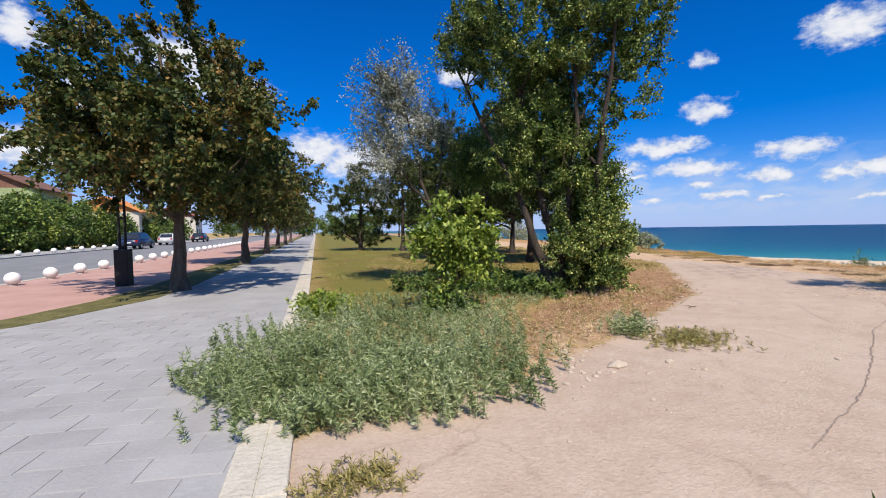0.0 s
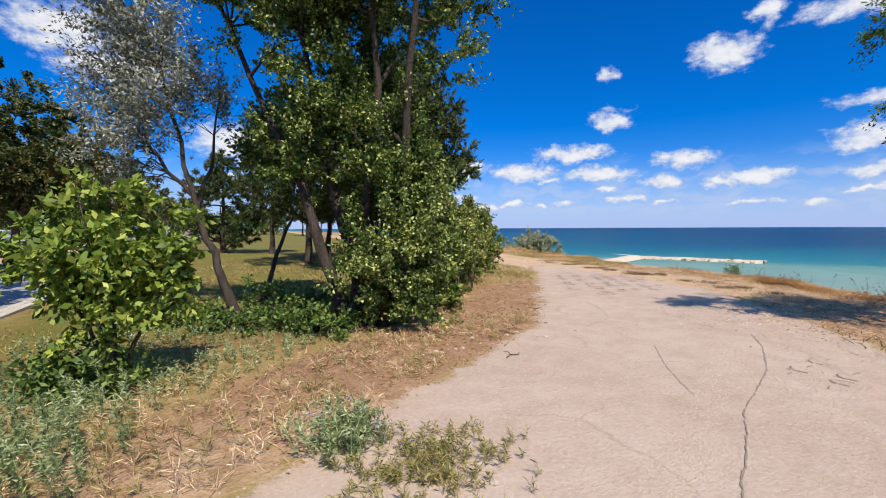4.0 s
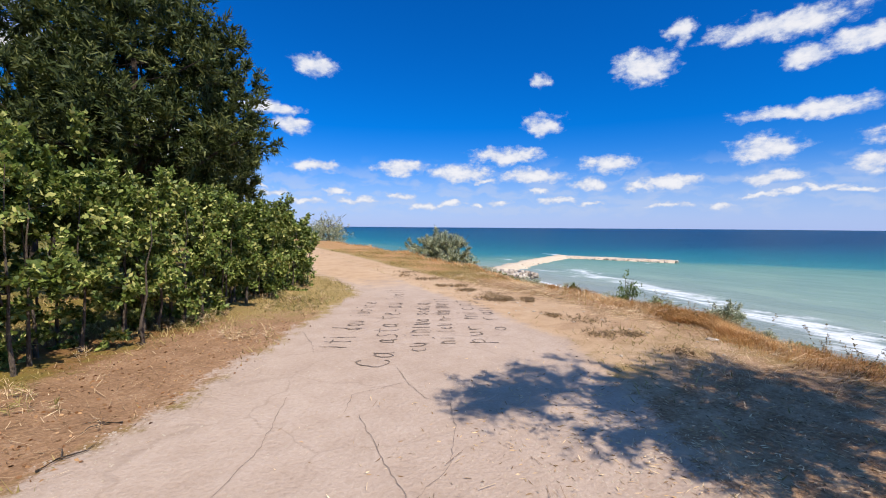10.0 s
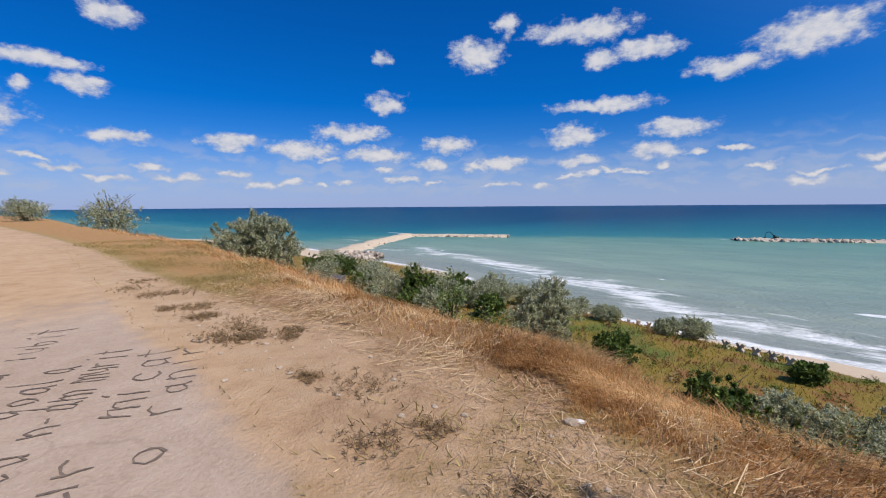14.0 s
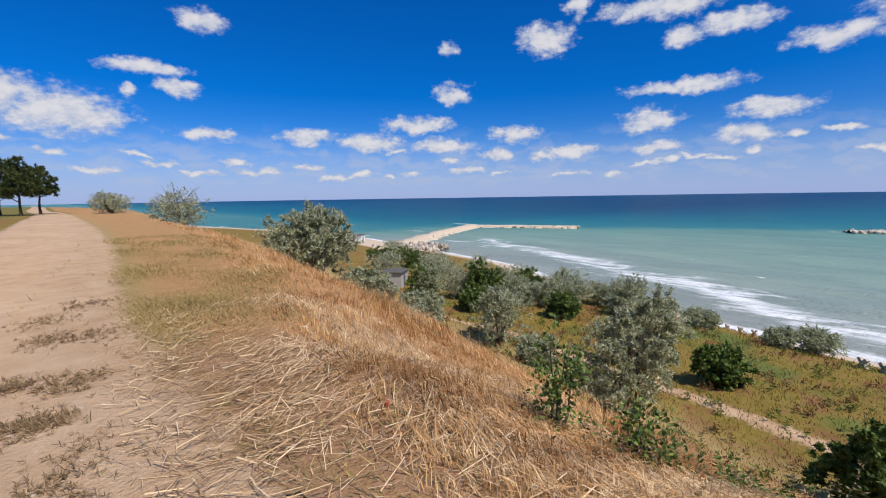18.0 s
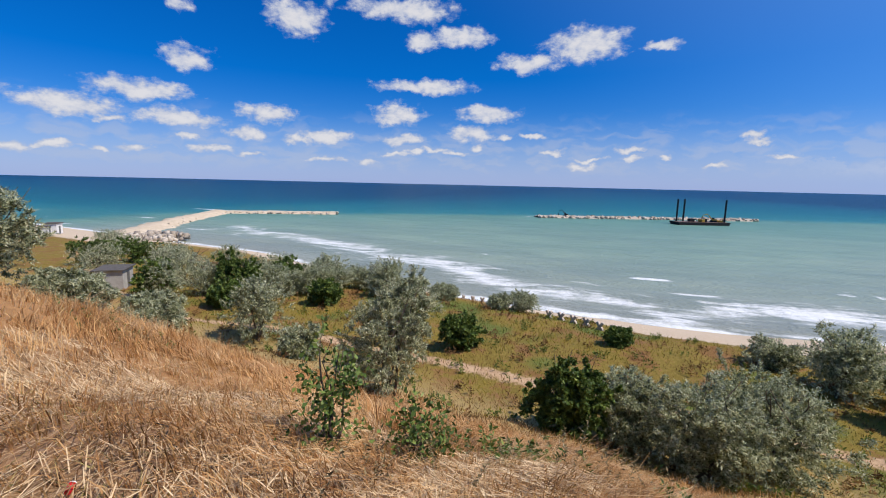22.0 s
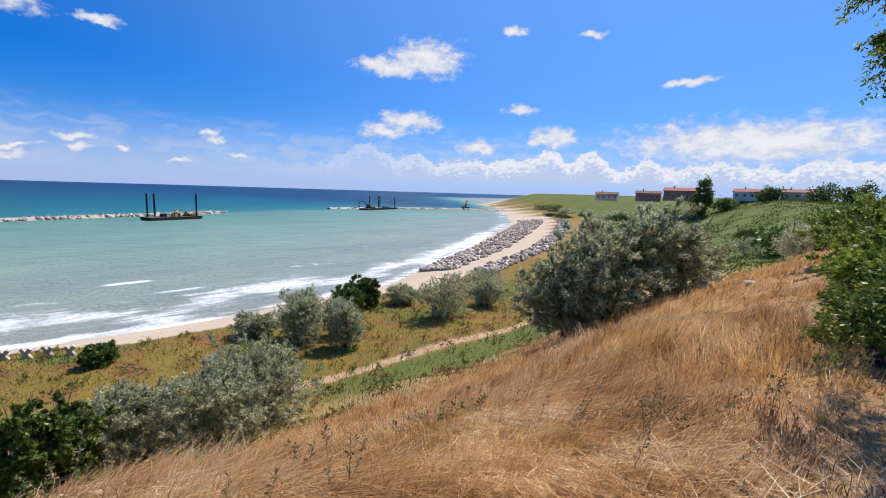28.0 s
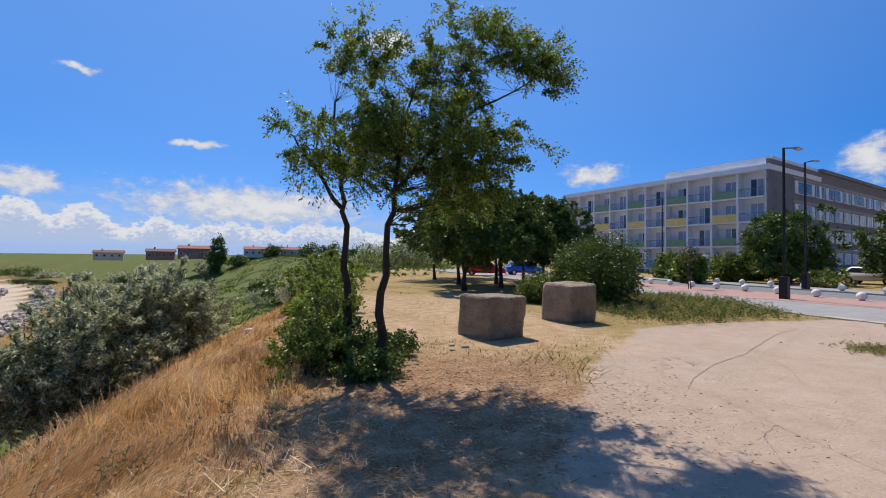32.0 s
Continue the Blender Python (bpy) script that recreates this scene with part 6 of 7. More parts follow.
def ribbon(pts, width, seed, lift=0.006):
    """A thin uneven strip laid along a line on the ground."""
    rng = np.random.default_rng(seed)
    pts = np.asarray(pts, float)
    seg = np.concatenate([[0], np.cumsum(np.linalg.norm(np.diff(pts, axis=0), axis=1))])
    n = max(4, int(seg[-1] / 0.06))
    t = np.linspace(0, seg[-1], n)
    p = np.stack([np.interp(t, seg, pts[:, k]) for k in (0, 1)], 1)
    p[1:-1] += np.cumsum(rng.normal(0, 0.004, (n - 2, 2)), 0) * np.sin(np.linspace(0, math.pi, n - 2))[:, None] + rng.normal(0, 0.006, (n - 2, 2))
    d = unit(np.gradient(p, axis=0))
    s = np.stack([-d[:, 1], d[:, 0]], 1) * (width * rng.uniform(0.35, 1.25, n) / 2)[:, None]
    z = rise(p[:, 0], p[:, 1]) + lift
    v = np.stack([np.concatenate([p - s, z[:, None]], 1), np.concatenate([p + s, z[:, None]], 1)], 1).reshape(-1, 3)
    i = np.arange(n - 1)[:, None] * 2
    return v, (i + np.array([[0, 2, 3, 1]]))


CRACKS = [
    [(3.85, 2.6), (4.45, 2.88), (5.0, 3.1), (5.6, 3.42), (6.6, 4.0), (8.0, 4.9), (9.3, 5.5), (10.25, 6.1), (10.75, 6.55)],
    [(9.0, 6.7), (8.25, 5.9), (7.9, 5.3)],
    [(11.0, 9.1), (10.9, 8.4), (10.82, 7.8), (10.7, 7.2), (10.6, 6.8)], [(10.82, 7.8), (11.2, 8.0), (11.55, 8.45), (11.8, 8.9)], [(10.55, 9.8), (10.15, 8.85), (9.7, 8.25), (9.25, 8.05), (8.9, 7.9)]]
CRACKS += [[(11.3, 12.3), (11.15, 11.1)], [(11.8, 10.05), (11.7, 9.6), (11.1, 9.55), (10.9, 9.2)], [(11.7, 9.58), (11.65, 9.1), (11.8, 8.9)]]
CRACK = rough_mat("crack_dirt", (0.20, 0.15, 0.115), (0.33, 0.255, 0.20), 14.0, 0.95, 0.004)
for k, line in enumerate(CRACKS):
    v, f = ribbon(line, 0.014 if k == 0 else 0.006, 500 + k)
    tagged(new("crack", mesh_of("crack", v, f, [CRACK])), "dark crack running through the hard dirt", "crack", "cracks in the track")


# Hand-drawn letters: strokes of points in tenths of the letter's height, across and up.
GLYPHS = {
    "I": "2,0 3,10", "i": "2,0 2,6;2,8 3,9", "t": "3,0 2,2 2,10;0,7 5,7", "d": "4,1 2,0 0,2 1,5 3,6 4,5;4,0 5,10",
    "a": "4,2 2,0 0,2 1,5 3,6 4,5;4,6 4,1 5,0", "u": "0,6 0,2 2,0 4,2;4,6 4,0", "b": "0,10 0,0 3,0 5,3 3,6 0,4", "r": "0,6 0,0;0,4 2,6 4,6",
    "e": "0,3 4,4 3,6 1,6 0,3 1,0 4,1", "c": "4,5 2,6 0,4 0,2 2,0 4,1", "s": "4,6 1,6 1,4 4,2 3,0 0,0", "o": "2,0 0,2 0,4 2,6 4,4 4,2 2,0",
    "g": "4,5 2,6 0,4 1,1 3,1 4,3;4,6 4,-3 1,-4", "l": "1,10 1,1 2,0", "n": "0,6 0,0;0,4 2,6 4,5 4,0", "m": "0,6 0,0;0,4 2,6 3,4 3,0;3,4 5,6 6,4 6,0",
    "p": "0,6 0,-4;0,5 2,6 4,4 3,1 0,1", "-": "0,3 3,3", "C": "5,8 3,10 0,6 0,3 3,0 5,2",
}


def smooth_line(pts):
    for _ in range(2 if len(pts) > 2 else 0):
        cut = [pts[0]]
        for (ax, ay), (bx, by) in zip(pts, pts[1:]):
            cut += [(ax * 0.75 + bx * 0.25, ay * 0.75 + by * 0.25), (ax * 0.25 + bx * 0.75, ay * 0.25 + by * 0.75)]
        pts = cut + [pts[-1]]
    return pts


def written(seed, words, x0, y0, x1, y1, high, wide=0.024):
    """A line of handwriting daubed on the ground from one end to the other, letters standing to the left of the line."""
    rng = np.random.default_rng(seed)
    root = thing("ground_writing", pose(0, 0, 0), "handwritten line of dark brown letters daubed on the track", "ground writing", "writing on the track")
    d = Vector((x1 - x0, y1 - y0)).normalized()
    up = Vector((-d.y, d.x))
    slot = math.hypot(x1 - x0, y1 - y0) / len(words)
    for k, ch in enumerate(words):
        if ch not in GLYPHS:
            continue
        pieces = []
        size, tip = high * rng.uniform(0.85, 1.2), rng.normal(0, 0.05)
        for line in GLYPHS[ch].split(";"):
            pts = [tuple(float(v) / 10 for v in q.split(",")) for q in line.split()]
            pts = smooth_line([(a + rng.normal(0, 0.03) + tip * b, b + rng.normal(0, 0.03)) for a, b in pts])
            along = [((k + 0.15) * slot + a * 1.35 * slot, (b - 0.1) * size) for a, b in pts]
            pieces.append(ribbon([(x0 + d.x * a + up.x * b, y0 + d.y * a + up.y * b) for a, b in along], wide, int(rng.integers(9999)), 0.007))
        v, f = joined(pieces)
        put_in("letter", mesh_of("letter", v, f, [MARK if wide > 0.02 else MARK_FAINT]), root)
    return root


for k, (words, ax, ay, bx, by, high) in enumerate([
        ("Iti dau iubire", 11.50, 11.05, 13.25, 14.1, 0.42), ("Ca asta te-au iubit", 11.72, 10.1, 14.55, 15.5, 0.42), ("cu inima goala", 12.36, 10.4, 14.15, 13.5, 0.40),
        ("ni ieu n-am murit", 12.88, 10.55, 14.72, 13.75, 0.38), ("pur micat", 13.28, 10.35, 15.1, 13.4, 0.38), ("o ranire", 14.0, 10.8, 15.5, 13.55, 0.36),
        ("-r-r-", 9.3, 5.2, 10.5, 5.4, 0.35), ("-nr-", 9.2, 4.8, 10.2, 5.0, 0.35)]):
    written(600 + k, words, ax, ay, bx, by, high, 0.024 if k < 6 else 0.018)


def twig(seed, x, y, turn, length):
    rng = np.random.default_rng(seed)
    p = np.array([[0, 0, 0.012], [length * 0.35, 0.03, 0.02], [length * 0.7, -0.02, 0.015], [length, 0.04, 0.012]])
    q = np.array([[length * 0.4, 0.03, 0.02], [length * 0.55, 0.12, 0.03], [length * 0.6, 0.2, 0.01]])
    v, f = joined([tube(p, [0.008, 0.007, 0.005, 0.003], 5), tube(q, [0.005, 0.004, 0.002], 5)])
    ob = put_in("twig", mesh_of("twig", v, f, [BARK], True), None, "", pose(x, y, float(rise(x, y)), 0, 0, turn))
    return tagged(ob, "dry forked twig on the ground", "twig", "twigs on the track")


for k, (x, y, a, ln) in enumerate([(6.9, 7.0, 20, 0.3), (7.6, 7.95, 100, 0.3), (8.9, 9.3, 40, 0.4), (9.3, 9.9, 150, 0.3), (15.7, 12.9, 30, 0.2), (17.0, 12.4, 120, 0.25), (18.4, 13.0, 60, 0.4), (14.0, 4.6, 10, 0.5), (13.5, 6.0, 80, 0.4)]):
    twig(700 + k, x, y, a, ln)


def cup(x, y, turn):
    root = thing("cup", pose(x, y, float(rise(x, y)) + 0.035, 0, 90, turn), "crushed red and white paper cup in the straw", "cup")
    bm = bmesh.new()
    rod(bm, (0, 0, -0.03), (0, 0, 0.026), 0.014, 0.019, 16)
    part("body", bm, plain("red_card", (0.55, 0.02, 0.02)), root)
    bm = bmesh.new()
    rod(bm, (0, 0, 0.026), (0, 0, 0.031), 0.021, 0.021, 16)
    part("rim", bm, WHITE, root, "white rolled rim")


cup(17.85, 13.05, 40)
def litter_bag(x, y, s, label):
    me = stone_mesh(int(x * 7), "litter")
    me.materials.clear()
    me.materials.append(WHITE)
    tagged(put_in("litter", me, None, "", pose(x, y, float(rise(x, y)) + s * 0.4, 0, 0, x * 50) @ Matrix.Diagonal((s * 1.3, s, s * 0.7, 1))), label, "litter", "litter on the slope")


litter_bag(18.5, 15.9, 0.03, "crumpled white paper caught in the dry grass")
litter_bag(19.4, 11.7, 0.035, "crumpled white plastic in the dry grass")
litter_bag(16.25, 8.85, 0.03, "crumpled white paper on the bare soil")
litter_bag(18.4, -5.4, 0.12, "torn white plastic sheet on the slope")


# ---- street furniture, cars, buildings ----
def bollard(w, y, group, first=[]):
    if not first:
        bm = bmesh.new()
        bmesh.ops.create_uvsphere(bm, u_segments=20, v_segments=14, radius=0.2)
        bmesh.ops.scale(bm, vec=(1.0, 1.0, 0.92), verts=bm.verts[:])
        bmesh.ops.translate(bm, vec=(0, 0, 0.21), verts=bm.verts[:])
        root = thing("bollard", pose(0, 0, 0), "white painted concrete ball bollard on the pavement edge", "bollard", group)
        part("ball", bm, WHITE, root, "", True)
        bm = bmesh.new()
        rod(bm, (0, 0, -0.04), (0, 0, 0.06), 0.12, 0.1, 16)
        part("foot", bm, CONCRETE, root, "short concrete foot")
        first.append(root)
        root.matrix_basis = pose(float(kerb_x(y)) - w, y, 0.02)
        return root
    return tagged(copy_thing(first[0], pose(float(kerb_x(y)) - w, y, 0.02)), group=group)


for k in range(44):
    bollard(8.35, -24.3 + k * 1.9, "ball bollards along the near pavement")
for k in range(38):
    bollard(float(np.interp(-22 + k * 2.2, [0, 14], [15.2, 20.2])), -22 + k * 2.2, "ball bollards along the far pavement")


def street_lamp(x, y, h, turn, arm=1.4, first=[]):
    m = pose(x, y, 0.0, 0, 0, turn)
    root = thing("street_lamp", m, "black twin-tube street lamp on a square base", "street lamp", "black street lamps")
    part("base", box_bm((-0.17, -0.17, 0), (0.17, 0.17, 1.05), 0.02), BLACK_METAL, root)
    for s in (-0.075, 0.075):
        bm = bmesh.new()
        rod(bm, (s, 0, 1.0), (s, 0, h), 0.035, 0.03, 10)
        part("tube", bm, BLACK_METAL, root)
    for z in np.arange(1.9, h - 0.2, 0.95):
        part("tie", box_bm((-0.09, -0.02, z), (0.09, 0.02, z + 0.06), 0.006), BLACK_METAL, root)
    bm = bmesh.new()
    rod(bm, (0, 0, h), (arm, 0, h + 0.22), 0.03, 0.025, 8)
    part("arm", bm, BLACK_METAL, root)
    part("lamp_head", box_bm((arm - 0.05, -0.12, h + 0.17), (arm + 0.55, 0.12, h + 0.27), 0.03), plain("grey_lamp", (0.45, 0.45, 0.46)), root, "flat grey lamp head")
    return root


street_lamp(-5.15, 14.4, 6.6, 180)
street_lamp(-4.7, -4.6, 7.0, 200)
street_lamp(-14.0, -10.7, 8.2, 190, 0.9)
street_lamp(-21.0, -32.0, 9.0, 20)
street_lamp(-26.1, 62.4, 8.5, 0, 1.6)

TYRE = plain("tyre_rubber", (0.02, 0.02, 0.02), 0.9)
GLASS_DARK = rough_mat("car_glass", (0.012, 0.015, 0.018), (0.03, 0.035, 0.04), 3.0, 0.08, 0.0, spec=0.6)
CHROME = plain("alloy", (0.5, 0.5, 0.52), 0.35, 0.9)
LENS_RED = plain("tail_lens", (0.4, 0.01, 0.01), 0.25)
LENS_CLEAR = plain("head_lens", (0.75, 0.76, 0.78), 0.15)


def car(x, y, turn, paint, label, tall=1.48, length=4.2):
    root = thing("car", pose(x, y, 0.0 if x > kerb_x(y) - 8.7 else -0.05, 0, 0, turn), label, "car", "parked cars")
    hw, hl = 0.86, length / 2
    prof = [(-hl, 0.32), (-hl, 0.78), (-hl + 0.08, 0.92), (-hl + 0.35, 0.96), (-hl + 0.75, tall - 0.06), (-hl + 1.1, tall), (hl - 1.9, tall), (hl - 1.55, tall - 0.07), (hl - 0.95, 0.96), (hl - 0.15, 0.8), (hl, 0.62), (hl, 0.32)]
    bm = bmesh.new()
    rings = []
    for yy, k in ((-hw, 0.0), (-hw * 0.9, 1.0), (hw * 0.9, 1.0), (hw, 0.0)):
        ring = []
        for px, pz in prof:
            tuck = 0.0 if pz < 0.97 else (pz - 0.97) * 0.34
            yv = yy - math.copysign(tuck, yy)
            ring.append(bm.verts.new((px * (1.0 if k else 0.985), yv, pz if k else min(pz, pz - 0.03))))
        rings.append(ring)
    for a, b in zip(rings, rings[1:]):
        for i in range(len(prof)):
            j = (i + 1) % len(prof)
            bm.faces.new((a[i], a[j], b[j], b[i]))
    bm.faces.new(rings[0][::-1])
    bm.faces.new(rings[-1])
    bmesh.ops.recalc_face_normals(bm, faces=bm.faces[:])
    part("body", bm, paint, root, "", True)
    zt = tall - 0.12
    for s in (-1, 1):
        for x0, x1, x2, x3 in ((-hl + 0.62, -hl + 1.9, -hl + 1.9, -hl + 0.98), (-hl + 1.98, hl - 1.12, hl - 1.72, -hl + 1.98)):
            bm = bmesh.new()
            yo, yi = s * (hw + 0.004), s * (hw - 0.128)
            vs = [bm.verts.new(p) for p in ((x0, yo, 0.99), (x1, yo, 0.99), (x2, yi, zt), (x3, yi, zt))]
            f = bm.faces.new(vs)
            r = bmesh.ops.extrude_face_region(bm, geom=[f])
            bmesh.ops.translate(bm, vec=(0, -s * 0.02, 0), verts=[v for v in r["geom"] if isinstance(v, bmesh.types.BMVert)])
            bmesh.ops.recalc_face_normals(bm, faces=bm.faces[:])
            part("side_window", bm, GLASS_DARK, root, "dark side window")
    for x0, z0, x1, z1, name in ((hl - 1.0, 1.0, hl - 1.5, tall - 0.08, "windscreen"), (-hl + 0.36, 1.0, -hl + 0.72, tall - 0.08, "rear_window")):
        sx = 0.03 if name == "windscreen" else -0.03
        bm = bmesh.new()
        vs = [bm.verts.new(p) for p in ((x0 + sx, -hw * 0.84, z0), (x0 + sx, hw * 0.84, z0), (x1 + sx, hw * 0.7, z1), (x1 + sx, -hw * 0.7, z1))]
        f = bm.faces.new(vs)
        r = bmesh.ops.extrude_face_region(bm, geom=[f])
        bmesh.ops.translate(bm, vec=(-sx * 0.6, 0, -0.01), verts=[v for v in r["geom"] if isinstance(v, bmesh.types.BMVert)])
        bmesh.ops.recalc_face_normals(bm, faces=bm.faces[:])
        part(name, bm, GLASS_DARK, root, "dark glass")
    for s in (-1, 1):
        for wx in (-hl + 0.78, hl - 0.82):
            bm = bmesh.new()
            rod(bm, (wx, s * (hw - 0.18), 0.31), (wx, s * (hw + 0.02), 0.31), 0.31, 0.31, 20)
            wheel = part("wheel", bm, TYRE, root, "black tyre")
            bm = bmesh.new()
            rod(bm, (wx, s * (hw + 0.0), 0.31), (wx, s * (hw + 0.035), 0.31), 0.2, 0.17, 14)
            part("rim", bm, CHROME, wheel, "grey wheel rim")
        part("headlight", box_bm((hl - 0.16, s * 0.66 - 0.15, 0.62), (hl + 0.012, s * 0.66 + 0.15, 0.76), 0.02), LENS_CLEAR, root, "clear headlight")
        part("tail_light", box_bm((-hl - 0.012, s * 0.7 - 0.1, 0.7), (-hl + 0.1, s * 0.7 + 0.1, 0.9), 0.02), LENS_RED, root, "red tail light")
    part("bumper", box_bm((hl - 0.1, -hw * 0.9, 0.25), (hl + 0.04, hw * 0.9, 0.45), 0.03), plain("bumper", (0.05, 0.05, 0.05)), root)
    part("number_plate", box_bm((-hl - 0.016, -0.26, 0.6), (-hl + 0.01, 0.26, 0.71), 0.004), WHITE, root, "white number plate")
    return root


def paint(name, c):
    return rough_mat(name, tuple(v * 0.92 for v in c), c, 3.0, 0.25, 0.0, spec=0.6)


P_NAVY, P_SILVER, P_RED, P_BLUE, P_BLACK = paint("navy_paint", (0.02, 0.03, 0.07)), paint("silver_paint", (0.5, 0.5, 0.5)), paint("red_paint", (0.5, 0.015, 0.02)), paint("blue_paint", (0.02, 0.16, 0.62)), paint("black_paint", (0.025, 0.025, 0.03))
car(-19.3, 50.4, 93, P_NAVY, "dark blue parked estate car on the asphalt", 1.62, 4.5)
car(-21.1, 64.4, 93, P_SILVER, "silver parked car on the asphalt")
car(-22.1, 80.4, 93, P_BLACK, "black parked car on the asphalt")
car(0.6, -31.8, 160, P_RED, "red parked car beyond the grove")
car(-4.6, -33.7, 170, P_BLUE, "bright blue parked car beyond the grove", 1.55)
car(-20.0, -29.5, 115, P_BLACK, "black parked car before the building")
car(-24.6, -29.2, 112, P_BLUE, "blue parked car before the building")
car(-29.1, -16.6, 100, P_SILVER, "silver parked car by the hedge")


# ---- the hotel ----
def make_hotel():
    ax = Vector((0.32, -0.947, 0)).normalized()
    ay = Vector((-0.947, -0.32, 0)).normalized()
    m = Matrix(((ax.x, ay.x, 0, -34.3), (ax.y, ay.y, 0, -30.6), (0, 0, 1, 0), (0, 0, 0, 1)))
    root = thing("hotel", m, "long grey four-storey hotel with coloured balconies", "building")
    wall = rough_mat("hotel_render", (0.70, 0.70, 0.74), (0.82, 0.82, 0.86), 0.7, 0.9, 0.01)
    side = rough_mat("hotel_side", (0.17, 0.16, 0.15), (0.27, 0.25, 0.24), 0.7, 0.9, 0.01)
    white = rough_mat("hotel_trim", (0.70, 0.72, 0.75), (0.82, 0.83, 0.85), 1.0, 0.85, 0.01)
    green = rough_mat("green_panel", (0.17, 0.29, 0.17), (0.26, 0.38, 0.24), 2.0, 0.7, 0.01)
    yellow = rough_mat("yellow_panel", (0.72, 0.55, 0.16), (0.85, 0.68, 0.26), 2.0, 0.7, 0.01)
    glass = rough_mat("window_glass", (0.02, 0.03, 0.05), (0.07, 0.09, 0.12), 0.6, 0.1, 0.0, spec=0.7)
    curtain = rough_mat("curtained_glass", (0.20, 0.25, 0.34), (0.42, 0.47, 0.56), 2.5, 0.15, 0.0, spec=0.6, stretch=(1, 1, 0.1))
    n, bw, depth = 10, 3.15, 1.3
    rail = rough_mat("rail_paint", (0.10, 0.13, 0.18), (0.20, 0.24, 0.30), 4.0, 0.6, 0.002)
    length = n * bw
    part("wall", box_bm((0.0, depth, 0), (length, 15, 13.4), 0.02), wall, root, "grey rendered wall")
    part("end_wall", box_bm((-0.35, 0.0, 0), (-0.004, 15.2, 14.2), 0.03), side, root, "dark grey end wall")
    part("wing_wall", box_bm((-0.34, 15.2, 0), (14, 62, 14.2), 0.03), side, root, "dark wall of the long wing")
    part("ground_floor", box_bm((0.1, depth - 0.25, 0), (length, depth - 0.004, 0.75), 0.01), side, root, "dark plinth")
    roof = part("roof", box_bm((-0.5, -0.25, 12.85), (length + 0.3, 15.4, 13.5), 0.03), white, root, "pale overhanging roof slab")
    part("parapet", box_bm((-0.3, 0.9, 13.504), (length * 0.42, 14.8, 14.6), 0.03), white, roof, "pale upper storey set back")
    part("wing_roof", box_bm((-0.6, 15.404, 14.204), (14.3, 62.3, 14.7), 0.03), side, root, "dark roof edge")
    for z in (0.75, 3.78, 6.8, 9.82):
        part("floor_slab", box_bm((0, 0.06, z - 0.2), (length, depth, z), 0.01), white, root, "pale balcony slab")
    for k in range(n + 1):
        part("pier", box_bm((k * bw - 0.13, 0.0, 0.0), (k * bw + 0.13, depth, 12.85), 0.01), white, root, "pale vertical pier")
    for k in range(n):
        for j, z in enumerate((0.75, 3.78, 6.8, 9.82)):
            x0, x1 = k * bw + 0.13, (k + 1) * bw - 0.13
            if k % 2:
                c = yellow if j % 2 == 0 else green
                part("balcony_panel", box_bm((x0 + 0.03, -0.02, z + 0.02), (x1 - 0.03, 0.055, z + 0.98), 0.01), c, root, "yellow balcony panel" if j % 2 == 0 else "green balcony panel")
            else:
                bm = bmesh.new()
                box(bm, (x0, 0.01, z + 0.94), (x1, 0.05, z + 1.0))
                for q in np.arange(x0 + 0.12, x1, 0.16):
                    box(bm, (q - 0.008, 0.02, z), (q + 0.008, 0.036, z + 0.94))
                part("balcony_rail", bm, rail, root, "blue-grey metal balcony railing")
            off = 0.35 if k % 2 else 0.55
            win = part("window", box_bm((x0 + off, depth - 0.09, z + 0.03), (x0 + off + 1.5, depth - 0.01, z + 2.3), 0.01), white, root, "white balcony door frame")
            for q in (0, 1):
                part("pane", box_bm((x0 + off + 0.08 + q * 0.72, depth - 0.11, z + 0.12), (x0 + off + 0.7 + q * 0.72, depth - 0.086, z + 2.2)), glass if (k * 3 + j * 5 + q) % 4 == 0 else curtain, win, "dark door pane" if (k * 3 + j * 5 + q) % 4 == 0 else "curtained door pane")
    for z in (0.75, 3.78, 6.8, 9.82):
        part("band", box_bm((-0.42, 6.5, z + 2.55), (-0.354, 62, z + 2.95), 0.01), plain("ochre_band", (0.34, 0.28, 0.2)), root, "ochre band under the windows")
        for k in range(16):
            y0 = 7.0 + k * 3.4
            win = part("window", box_bm((-0.43, y0, z + 0.75), (-0.344 - 0.01, y0 + 2.9, z + 2.45), 0.01), WHITE, root, "white window frame")
            for q in range(3):
                part("pane", box_bm((-0.45, y0 + 0.1 + q * 0.93, z + 0.85), (-0.425, y0 + 0.9 + q * 0.93, z + 2.35)), glass if (k + q) % 3 else white, win, "dark window pane" if (k + q) % 3 else "curtained window pane")


make_hotel()


